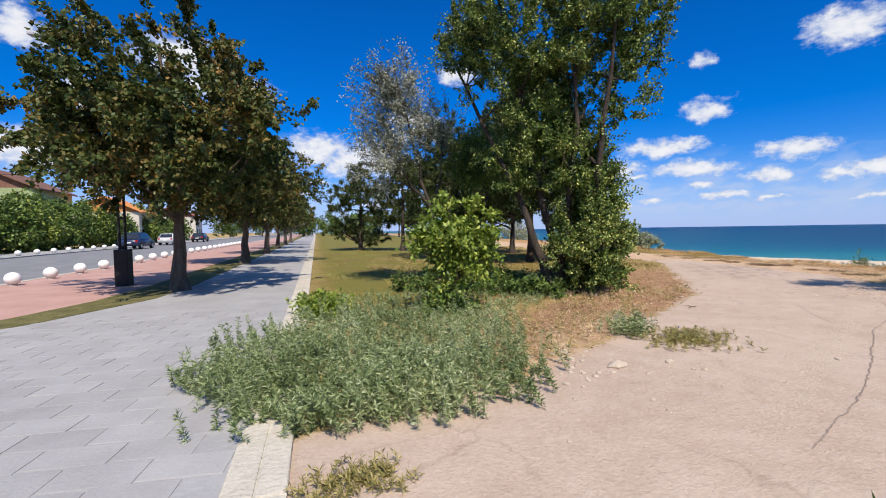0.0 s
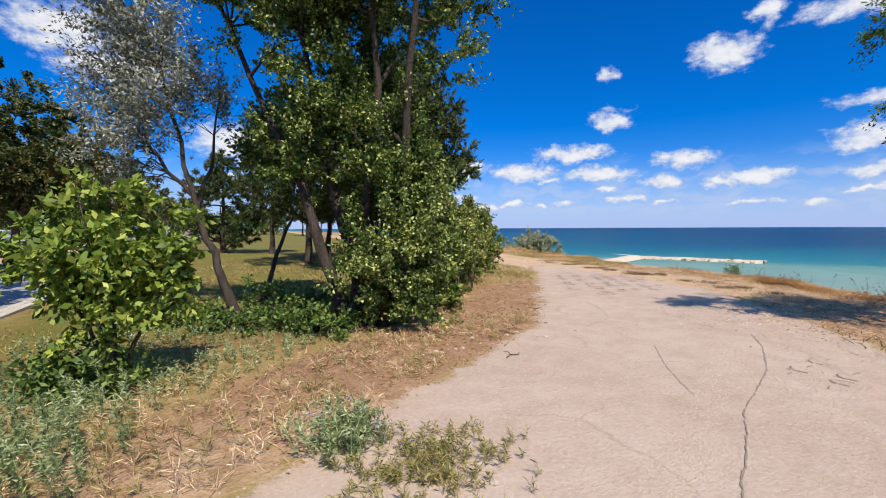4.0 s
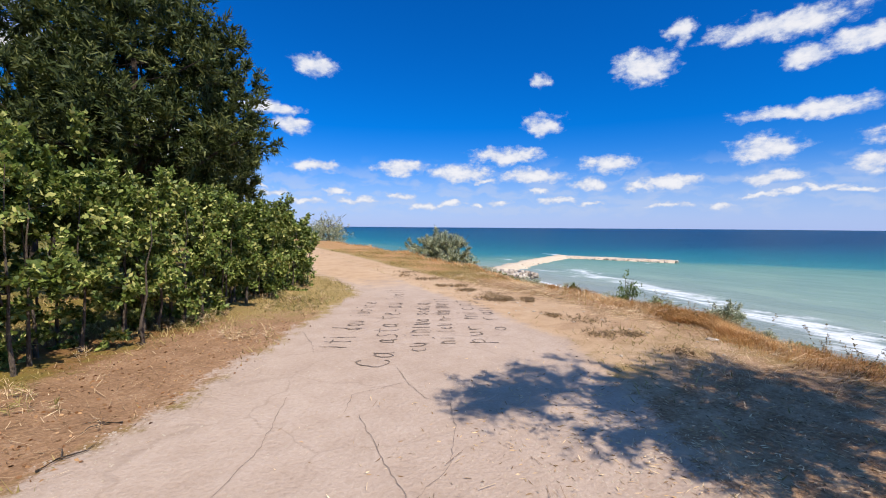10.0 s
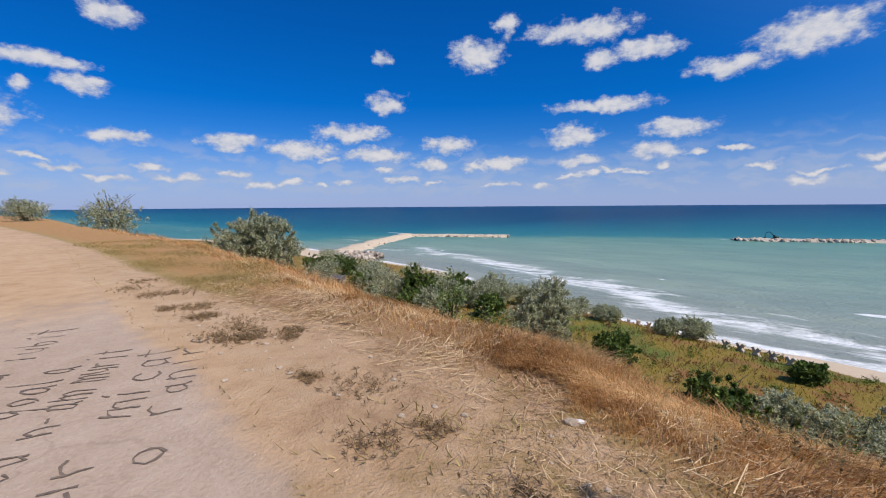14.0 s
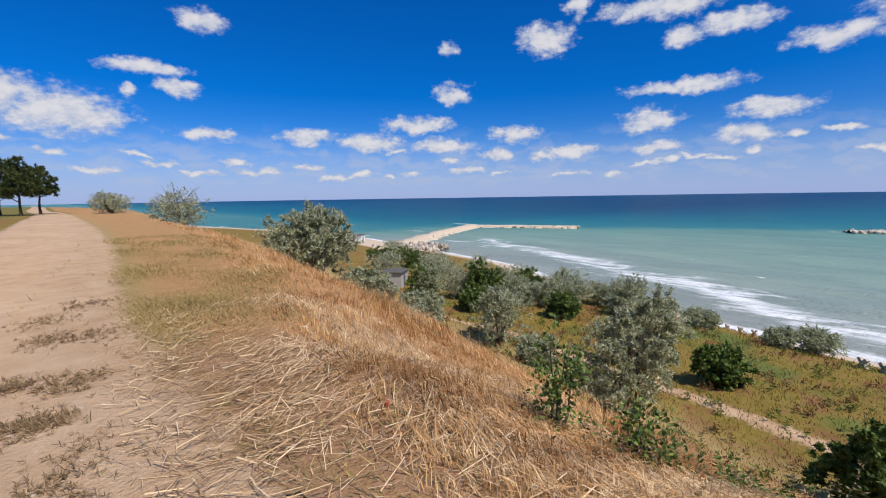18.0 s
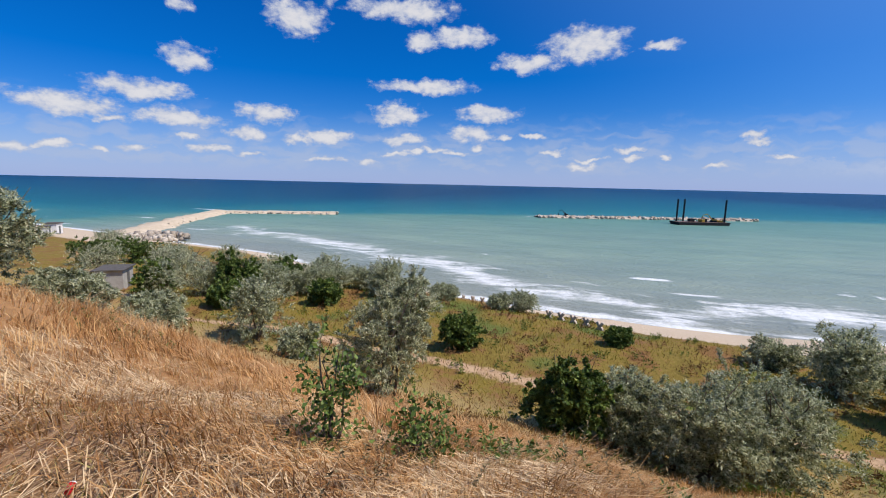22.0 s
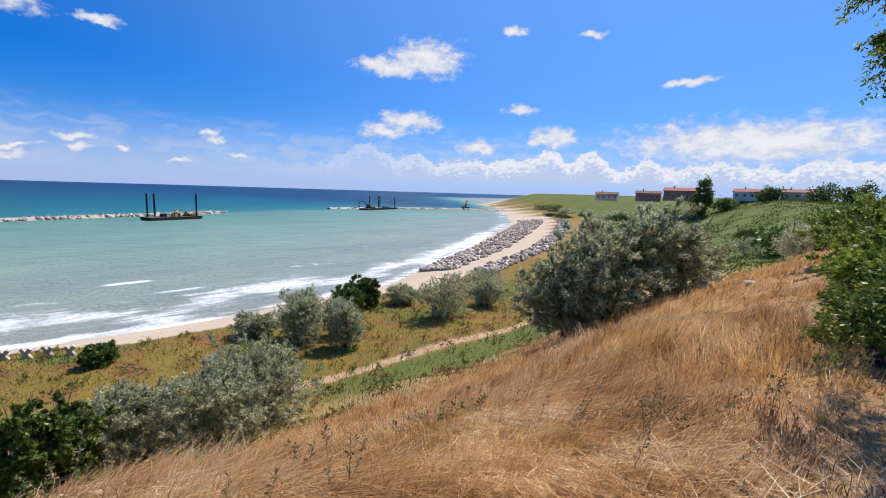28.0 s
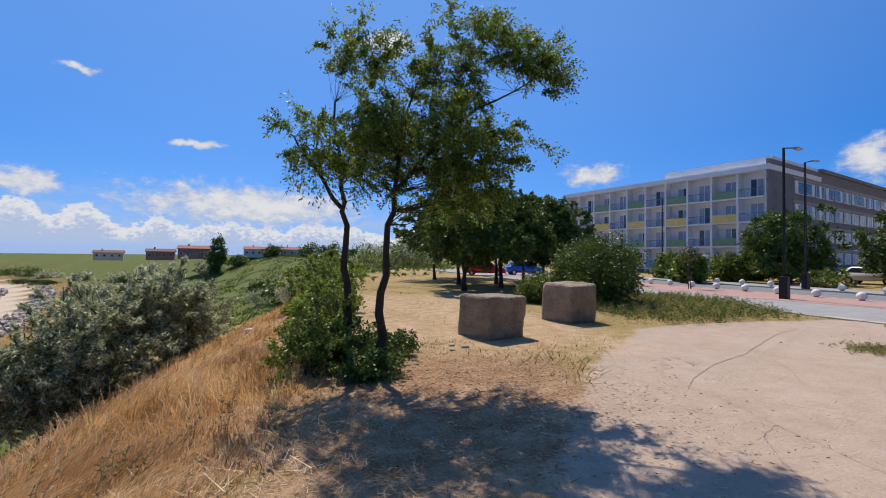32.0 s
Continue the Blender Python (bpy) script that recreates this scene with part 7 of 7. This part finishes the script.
def house(x, y, z, turn, sx, sy, h, wall, roof_mat, label, rise_h=1.8, chimney=True):
    root = thing("house", pose(x, y, z, 0, 0, turn), label, "house", "houses in the distance")
    part("wall", box_bm((-sx / 2, -sy / 2, -1.0), (sx / 2, sy / 2, h), 0.03), wall, root)
    bm = bmesh.new()
    o = 0.5
    a = [bm.verts.new((sgn * (sx / 2 + o), q, zz)) for sgn in (-1, 1) for q, zz in ((-sy / 2 - o, h), (0, h + rise_h), (sy / 2 + o, h), (sy / 2 + o, h - 0.18), (0, h + rise_h - 0.2), (-sy / 2 - o, h - 0.18))]
    l, r = a[:6], a[6:]
    for i in range(6):
        j = (i + 1) % 6
        bm.faces.new((l[i], l[j], r[j], r[i]))
    bm.faces.new(l[::-1]), bm.faces.new(r)
    for s in (-1, 1):
        g = [bm.verts.new((s * (sx / 2 - 0.02), q, zz)) for q, zz in ((-sy / 2, h - 0.1), (0, h + rise_h - 0.2), (sy / 2, h - 0.1))]
        bm.faces.new(g)
    bmesh.ops.recalc_face_normals(bm, faces=bm.faces[:])
    roof = part("roof", bm, roof_mat, root, "tiled gable roof")
    if chimney:
        part("chimney", box_bm((sx * 0.2, -0.3, h + rise_h * 0.4), (sx * 0.2 + 0.6, 0.3, h + rise_h + 0.8), 0.02), wall, roof)
    frame_m = plain("white_frame", (0.7, 0.7, 0.68))
    for k in range(max(2, int(sx / 3))):
        wx = -sx / 2 + (k + 0.5) * sx / max(2, int(sx / 3))
        for s in (-1, 1):
            for wz in ((1.0, 4.0) if h > 5 else (1.0,)):
                w = part("window", box_bm((wx - 0.65, s * sy / 2 - 0.05, wz), (wx + 0.65, s * sy / 2 + 0.05, wz + 1.3), 0.02), frame_m, root, "white window frame")
                part("pane", box_bm((wx - 0.55, s * (sy / 2 + 0.055) - 0.02, wz + 0.1), (wx + 0.55, s * (sy / 2 + 0.055) + 0.02, wz + 1.2)), GLASS_DARK, w, "dark pane")
    return root


TILE_RED, TILE_ORANGE, TILE_BROWN = rough_mat("red_tile", (0.26, 0.10, 0.07), (0.40, 0.17, 0.12), 1.5), rough_mat("orange_tile", (0.55, 0.20, 0.05), (0.72, 0.30, 0.10), 1.5), rough_mat("brown_tile", (0.14, 0.07, 0.05), (0.24, 0.13, 0.09), 1.5)
W_CREAM, W_PINK, W_WHITE, W_GREEN = rough_mat("cream_wall", (0.5, 0.45, 0.36), (0.62, 0.57, 0.48), 0.8), rough_mat("brick_wall", (0.28, 0.15, 0.12), (0.40, 0.24, 0.2), 0.8), rough_mat("white_wall", (0.62, 0.62, 0.6), (0.76, 0.76, 0.73), 0.8), rough_mat("green_wall", (0.24, 0.30, 0.14), (0.36, 0.42, 0.22), 0.8)
house(-39.6, 66.4, 0, 100, 11, 9, 7.0, W_GREEN, TILE_BROWN, "green-walled house with a brown roof behind trees", 2.4)
house(-32.1, 75.4, 0, 100, 10, 8, 4.6, W_CREAM, TILE_ORANGE, "house with a bright orange roof behind trees", 2.2)
house(-32.1, 100.4, 0, 100, 11, 8, 4.6, W_CREAM, TILE_RED, "cream house with a red roof by the road", 2.2)
house(138.7, -263, -0.2, 20, 13, 8, 3.2, W_CREAM, TILE_BROWN, "low cream house on the far headland", 1.4)
house(104, -237, 0.4, 15, 12, 8, 3.4, W_PINK, TILE_BROWN, "brick house on the far headland", 1.4)
house(86, -231, 1.2, 10, 15, 9, 4.2, W_PINK, TILE_RED, "large brick house with a red roof on the headland", 1.6)
house(57, -237, 2.2, 5, 15, 9, 3.4, W_WHITE, TILE_RED, "white house with a red roof on the headland", 1.5)
house(40, -230, 2.4, 5, 11, 8, 3.2, W_CREAM, TILE_RED, "cream house with a red roof on the headland", 1.4)
for k, (x, y, h, r) in enumerate([(72.5, -217, 17, 3.8), (113, -229, 4, 4), (122, -240, 4.5, 5), (64, -222, 5, 4), (48, -224, 5, 4), (150, -262, 4, 5), (30, -215, 6, 5), (20, -205, 6, 5), (76, -220, 4, 4), (200, -310, 4, 8), (225, -335, 4, 9), (180, -290, 3.5, 6), (10, -150, 5, 5), (18, -120, 5, 5), (5, -110, 6, 5), (26, -95, 5, 4), (-4, -95, 6, 5), (2, -70, 5, 4)]):
    z = float(rise(x, y)) - 0.2
    grow("far_tree", 800 + k, (x, y, z), [[(0, 0, 0), (0.1, 0, h * 0.4), (0, 0.1, h * 0.9)]], [((0, 0, h * 0.55), (r, r, h * 0.45)), ((r * 0.5, 0, h * 0.35), (r * 0.9, r * 0.9, h * 0.3))], 140 if k == 0 else 80, 5200 if k == 0 else 1800, (0.8, 0.5), r * 0.28, (BARK, LEAF_SILVER if k % 3 == 2 else LEAF_DARK), "tall dark tree on the far headland" if h > 10 else "rounded bushes on the far slope", "tree", 0.2, "trees on the headland", shell=0.4, limbs=10)


# ---- the shore: huts, path ruts, blocks, piers, barges ----
ROOF_FELT = rough_mat("roof_felt", (0.06, 0.055, 0.05), (0.15, 0.14, 0.13), 3.0, 0.95, 0.01)


def hut(x, y, turn, sx, sy, h, mat, label):
    z = float(rise(x, y)) - 0.1
    root = thing("hut", pose(x, y, z, 0, 0, turn), label, "hut", "huts by the shore")
    part("wall", box_bm((-sx / 2, -sy / 2, 0), (sx / 2, sy / 2, h), 0.02), mat, root)
    part("roof", box_bm((-sx / 2 - 0.25, -sy / 2 - 0.25, h), (sx / 2 + 0.25, sy / 2 + 0.25, h + 0.16), 0.02), ROOF_FELT, root, "flat dark felted roof")
    part("door", box_bm((-0.4, -sy / 2 - 0.03, 0.05), (0.4, -sy / 2 + 0.02, 1.95), 0.01), plain("grey_door", (0.12, 0.12, 0.12)), root, "dark door")
    part("window", box_bm((sx / 2 - 0.02, -0.5, 1.0), (sx / 2 + 0.03, 0.5, 1.7), 0.01), plain("hut_window", (0.06, 0.07, 0.08)), root, "dark window")


hut(54.0, 62.5, 35, 3.4, 2.8, 2.3, CONCRETE, "small grey concrete hut among the bushes")
hut(92, 134, 35, 3.0, 2.6, 2.6, WHITE, "small white kiosk on the sand")
hut(88.5, 131, 35, 1.6, 1.6, 2.2, WHITE, "narrow white cabin on the sand")


def x_block(seed, x, y, turn, s=1.0, first=[]):
    z = float(rise(x, y)) - 0.06
    if not first:
        bm = bmesh.new()
        for a in (35, -35):
            box(bm, (-0.19, -0.24, -0.75), (0.19, 0.24, 0.75), 0.05, Matrix.Translation((0, 0, 0.6)) @ pose(0, 0, 0, 0, a, 0))
        me = bpy.data.meshes.new("shore_block")
        bm.to_mesh(me)
        bm.free()
        me.materials.append(rough_mat("block_concrete", (0.40, 0.34, 0.28), (0.60, 0.53, 0.45), 2.0, 0.9, 0.02, world=False, vary=0.2))
        first.append(me)
    return tagged(put_in("shore_block", first[0], None, "", pose(x, y, z, 0, 0, turn) @ Matrix.Scale(s, 4)), "pale crossed concrete block on the sand", "concrete block", "concrete blocks on the beach")


for k in range(6):
    x_block(k, 63.2 + 0.75 * k + 0.2 * math.sin(k), 6.0 + 1.35 * k, 60 + 8 * math.sin(k * 2.1), 0.75)
for k in range(9):
    x_block(k, 73 + 0.75 * k, 20.5 + 1.5 * k, 60 + 25 * math.sin(k * 1.7), 0.6)


def rubble(name, seed, pts, label, cat="rocks"):
    """Broken blocks heaped at places (x, y, z, size): one object of stuff."""
    rng = np.random.default_rng(seed)
    p = np.asarray(pts, float)
    n = len(p)
    cube = np.array([[a, b, c] for a in (-1, 1) for b in (-1, 1) for c in (-1, 1)], float)
    v = cube[None] * rng.uniform(0.35, 0.75, (n, 1, 3)) + rng.normal(0, 0.12, (n, 8, 3))
    a, b = rng.uniform(0, 6.28, n), rng.uniform(-0.6, 0.6, n)
    ca, sa, cb, sb = np.cos(a), np.sin(a), np.cos(b), np.sin(b)
    r = np.stack([np.stack([ca * cb, -sa, ca * sb], -1), np.stack([sa * cb, ca, sa * sb], -1), np.stack([-sb, 0 * sb, cb], -1)], 1)
    v = np.einsum("nij,nkj->nki", r, v) * p[:, 3][:, None, None] + p[:, None, :3]
    q = np.array([[0, 1, 3, 2], [4, 6, 7, 5], [0, 4, 5, 1], [2, 3, 7, 6], [0, 2, 6, 4], [1, 5, 7, 3]])
    f = (np.arange(n)[:, None, None] * 8 + q[None]).reshape(-1, 4)
    return stuff(name, v.reshape(-1, 3), f, RUBBLE, label, cat)


RUBBLE = material("rubble", lambda n: shiny(n, n.ramp(n.math("ADD", n.math("MULTIPLY", n.node("ShaderNodeNewGeometry").outputs["Random Per Island"], 0.7), n.math("MULTIPLY", n.noise(place(n), 2.0), 0.3)), [(0.1, (0.24, 0.20, 0.155)), (0.6, (0.43, 0.37, 0.30)), (0.95, (0.64, 0.57, 0.47))]), 0.9, 0.0, n.noise(place(n), 9.0), 0.03))
SANDY = rough_mat("pier_sand", (0.46, 0.37, 0.26), (0.62, 0.52, 0.39), 0.4, 0.95, 0.05)


def mole(name, line, width, top, crest_mat, seed, label, rock=0.9, dens=1.6):
    rng = np.random.default_rng(seed)
    p = np.asarray(line, float)
    seg = np.concatenate([[0], np.cumsum(np.linalg.norm(np.diff(p, axis=0), axis=1))])
    t = np.arange(0, seg[-1] + 0.1, 2.0)
    q = np.stack([np.interp(t, seg, p[:, k]) for k in (0, 1)], 1)
    d = unit(np.gradient(q, axis=0))
    s = np.stack([-d[:, 1], d[:, 0]], 1)
    prof = [(-1.6, -1.5), (-0.5, 0.85), (-0.2, 1.0), (0.2, 1.0), (0.5, 0.85), (1.6, -1.5)]
    v = np.stack([np.concatenate([q + s * (a * width + rng.normal(0, 0.12 * width, len(q)))[:, None], (SEA_Z + (top if b > 0 else 1.0) * b + rng.normal(0, 0.1, len(q)))[:, None]], 1) for a, b in prof], 1)
    m = len(prof)
    i = np.arange(len(q) - 1)[:, None] * m
    j = np.arange(m - 1)[None, :]
    f = np.stack([i + j, i + j + 1, i + m + j + 1, i + m + j], -1).reshape(-1, 4)
    root = tagged(new(name, mesh_of(name, v.reshape(-1, 3), f, [crest_mat], True)), label, "breakwater", "breakwaters")
    n = int(seg[-1] * dens)
    tt = rng.uniform(0, seg[-1], n)
    c = np.stack([np.interp(tt, seg, p[:, k]) for k in (0, 1)], 1)
    side = np.stack([np.interp(tt, t, s[:, k]) for k in (0, 1)], 1)
    a = rng.choice([-1, 1], n) * rng.uniform(0.35, 1.0, n)
    xy = c + side * (a * width)[:, None]
    z = SEA_Z + top * (1.15 - np.abs(a)) * 0.9
    rubble("breakwater_rocks", seed + 1, np.concatenate([xy, z[:, None], (rock * rng.uniform(0.5, 1.2, n))[:, None]], 1), "rough pale rocks heaped along the breakwater")
    return root


mole("pier", [(92, 128), (108, 134), (150, 160), (196, 183)], 5.0, 1.6, SANDY, 31, "sandy pier reaching out into the sea", 0.4, 1.2)
mole("pier", [(196, 183), (208, 160), (222, 130)], 3.6, 1.3, SANDY, 33, "rocky end of the pier", 0.6, 4.0)
mole("breakwater", [(262, 30), (282, -20), (306, -88)], 3.2, 1.2, RUBBLE, 35, "low rock breakwater offshore", 1.1, 3.0)
mole("breakwater", [(343, -185), (345, -215), (334, -265), (312, -318), (262, -338), (235, -345)], 3.4, 1.2, SANDY, 37, "long low breakwater curving to the headland", 1.0, 1.6)
rng_r = np.random.default_rng(12)
heap = []
for k in range(2400):
    y = -52 - 170 * rng_r.uniform() ** 1.3
    u = rng_r.choice([rng_r.uniform(0.86, 0.99), rng_r.uniform(0.86, 0.99), rng_r.uniform(0.73, 0.785)])
    e, s = np.interp(y, EDGE_Y, EDGE_X), np.interp(y, SHORE_Y, SHORE_X)
    x = e + (s - e) * u
    heap.append((x, y, float(rise(x, y)) + 0.2, rng_r.uniform(0.4, 0.85)))
rubble("shore_rubble", 13, heap, "rows of broken pale blocks along the far beach")
heap = [(rng_r.uniform(100, 113), rng_r.uniform(112, 126), SEA_Z + rng_r.uniform(0.6, 2.0), rng_r.uniform(0.6, 1.2)) for _ in range(160)]
rubble("shore_rubble", 14, heap, "heap of pale rocks at the foot of the pier")

HULL = plain("black_hull", (0.02, 0.02, 0.022), 0.6)
DIGGER = plain("yellow_machine", (0.55, 0.33, 0.05), 0.5)


def digger(x, y, z, turn, mat, label, s=1.0):
    root = thing("excavator", pose(x, y, z, 0, 0, turn) @ Matrix.Scale(s, 4), label, "excavator", "excavators")
    for q in (-1.1, 1.1):
        part("track", box_bm((-1.9, q - 0.3, 0), (1.9, q + 0.3, 0.85), 0.2), HULL, root, "black crawler track")
    part("cab_body", box_bm((-1.8, -1.2, 0.9), (1.0, 1.2, 2.0), 0.15), mat, root)
    part("cab", box_bm((-0.2, 0.2, 2.0), (1.0, 1.2, 3.1), 0.1), GLASS_DARK, root, "dark glazed cab")
    for a, b, w, nm in (((0.8, 0, 1.8), (4.2, 0, 5.4), 0.32, "boom"), ((4.2, 0, 5.4), (7.0, 0, 4.6), 0.26, "boom"), ((7.0, 0, 4.7), (7.9, 0, 1.2), 0.2, "stick")):
        bm = bmesh.new()
        rod(bm, a, b, w, w * 0.8, 6)
        part(nm, bm, mat, root)
    part("bucket", box_bm((7.4, -0.5, 0.3), (8.3, 0.5, 1.3), 0.15), HULL, root, "dark bucket")
    return root


def barge(x, y, turn, length, spuds, spud_h, label):
    root = thing("barge", pose(x, y, SEA_Z - 0.6, 0, 0, turn), label, "barge", "work barges")
    bm = box_bm((-length / 2, -4.2, 0), (length / 2, 4.2, 2.0), 0.05)
    for v in bm.verts:
        if v.co.z < 0.5 and abs(v.co.x) > length / 2 - 0.2:
            v.co.x *= 0.93
    part("hull", bm, HULL, root, "black steel hull")
    part("deck", box_bm((-length / 2 + 0.3, -3.9, 2.0), (length / 2 - 0.3, 3.9, 2.06)), plain("rust_deck", (0.16, 0.10, 0.07)), root, "rusty deck")
    for px in spuds:
        bm = bmesh.new()
        rod(bm, (px * length, 2.4 if px < 0.3 else -2.4, -1.5), (px * length, 2.4 if px < 0.3 else -2.4, spud_h), 0.42, 0.42, 10)
        part("spud", bm, HULL, root, "tall black spud leg")
    rng = np.random.default_rng(int(length))
    for k in range(6):
        px = rng.uniform(-0.35, 0.4) * length
        w = rng.uniform(0.5, 1.3)
        part("deck_gear", box_bm((px - w, -1.5 + rng.uniform(-1, 1), 2.06), (px + w, 1.0, 2.06 + rng.uniform(0.6, 1.6)), 0.1), DIGGER if k % 3 == 0 else HULL, root, "deck machinery")
    return root


barge(260, -49, -71, 26, (-0.4, -0.27, 0.42), 13.0, "black work barge with three tall spud legs")
digger(262.2, -55.5, SEA_Z + 1.5, 100, DIGGER, "yellow excavator standing on the barge", 0.7)
barge(327, -225, -75, 44, (-0.22, 0.05, 0.1, 0.46), 12.0, "long black dredging barge with four spud legs")
digger(325, -212, SEA_Z + 1.5, 80, HULL, "dark excavator on the dredging barge", 1.1)
digger(311, -320, SEA_Z + 1.2, 150, plain("orange_machine", (0.5, 0.2, 0.05)), "orange long-arm excavator on the breakwater", 1.5)
digger(268, 15, SEA_Z + 1.0, 60, HULL, "small dark machine on the offshore breakwater", 0.6)

# a cable across the road
v, f = tube([(-60, 40, 8.0), (-45, 44, 7.5), (-30, 50, 7.2), (-27, 62, 8.5)], [0.02] * 4, 5)
tagged(new("cable", mesh_of("cable", v, f, [BLACK_METAL], True)), "thin black overhead cable sagging across the road", "cable")


# ---- pavers and kerb stones, nearest the walk ----
def make_pavers():
    rng = np.random.default_rng(3)
    host = bpy.data.objects["pavement_walk"]
    bm = bmesh.new()
    box(bm, (-0.245, -0.145, -0.02), (0.245, 0.145, 0.0), 0.006)
    me = bpy.data.meshes.new("paver")
    bm.to_mesh(me)
    bm.free()
    me.materials.append(rough_mat("paver_stone", (0.27, 0.258, 0.245), (0.355, 0.342, 0.325), 2.0, 0.9, 0.004, vary=0.12, grain=18.0))
    count = 0
    for r in range(26):
        y = 1.6 + r * 0.3
        for c in range(12):
            w = 0.62 + c * 0.5 + (0.25 if r % 2 else 0)
            if w > np.interp(y, [1, 3.1, 8, 9.2], [5.2, 5.3, 4.8, 4.0]) or count >= 300:
                continue
            put_in("paver", me, host, "", pose(kerb_x(y) - w, y, 0.026 + rng.uniform(-0.0015, 0.0015), 0, 0, -3.1))
            count += 1
    kerb = bpy.data.objects["kerb"]
    bm = bmesh.new()
    box(bm, (-0.17, -0.49, -0.05), (0.0, 0.49, 0.0), 0.012)
    me = bpy.data.meshes.new("kerb_stone")
    bm.to_mesh(me)
    bm.free()
    me.materials.append(KERB)
    for k in range(60):
        y = 1.4 + k * 1.0
        for o in (0.0, 0.18):
            put_in("kerb_stone", me, kerb, "", pose(kerb_x(y) - o, y, 0.036 + rng.uniform(0, 0.006), 0, 0, 3.1 + rng.normal(0, 0.3)))


make_pavers()
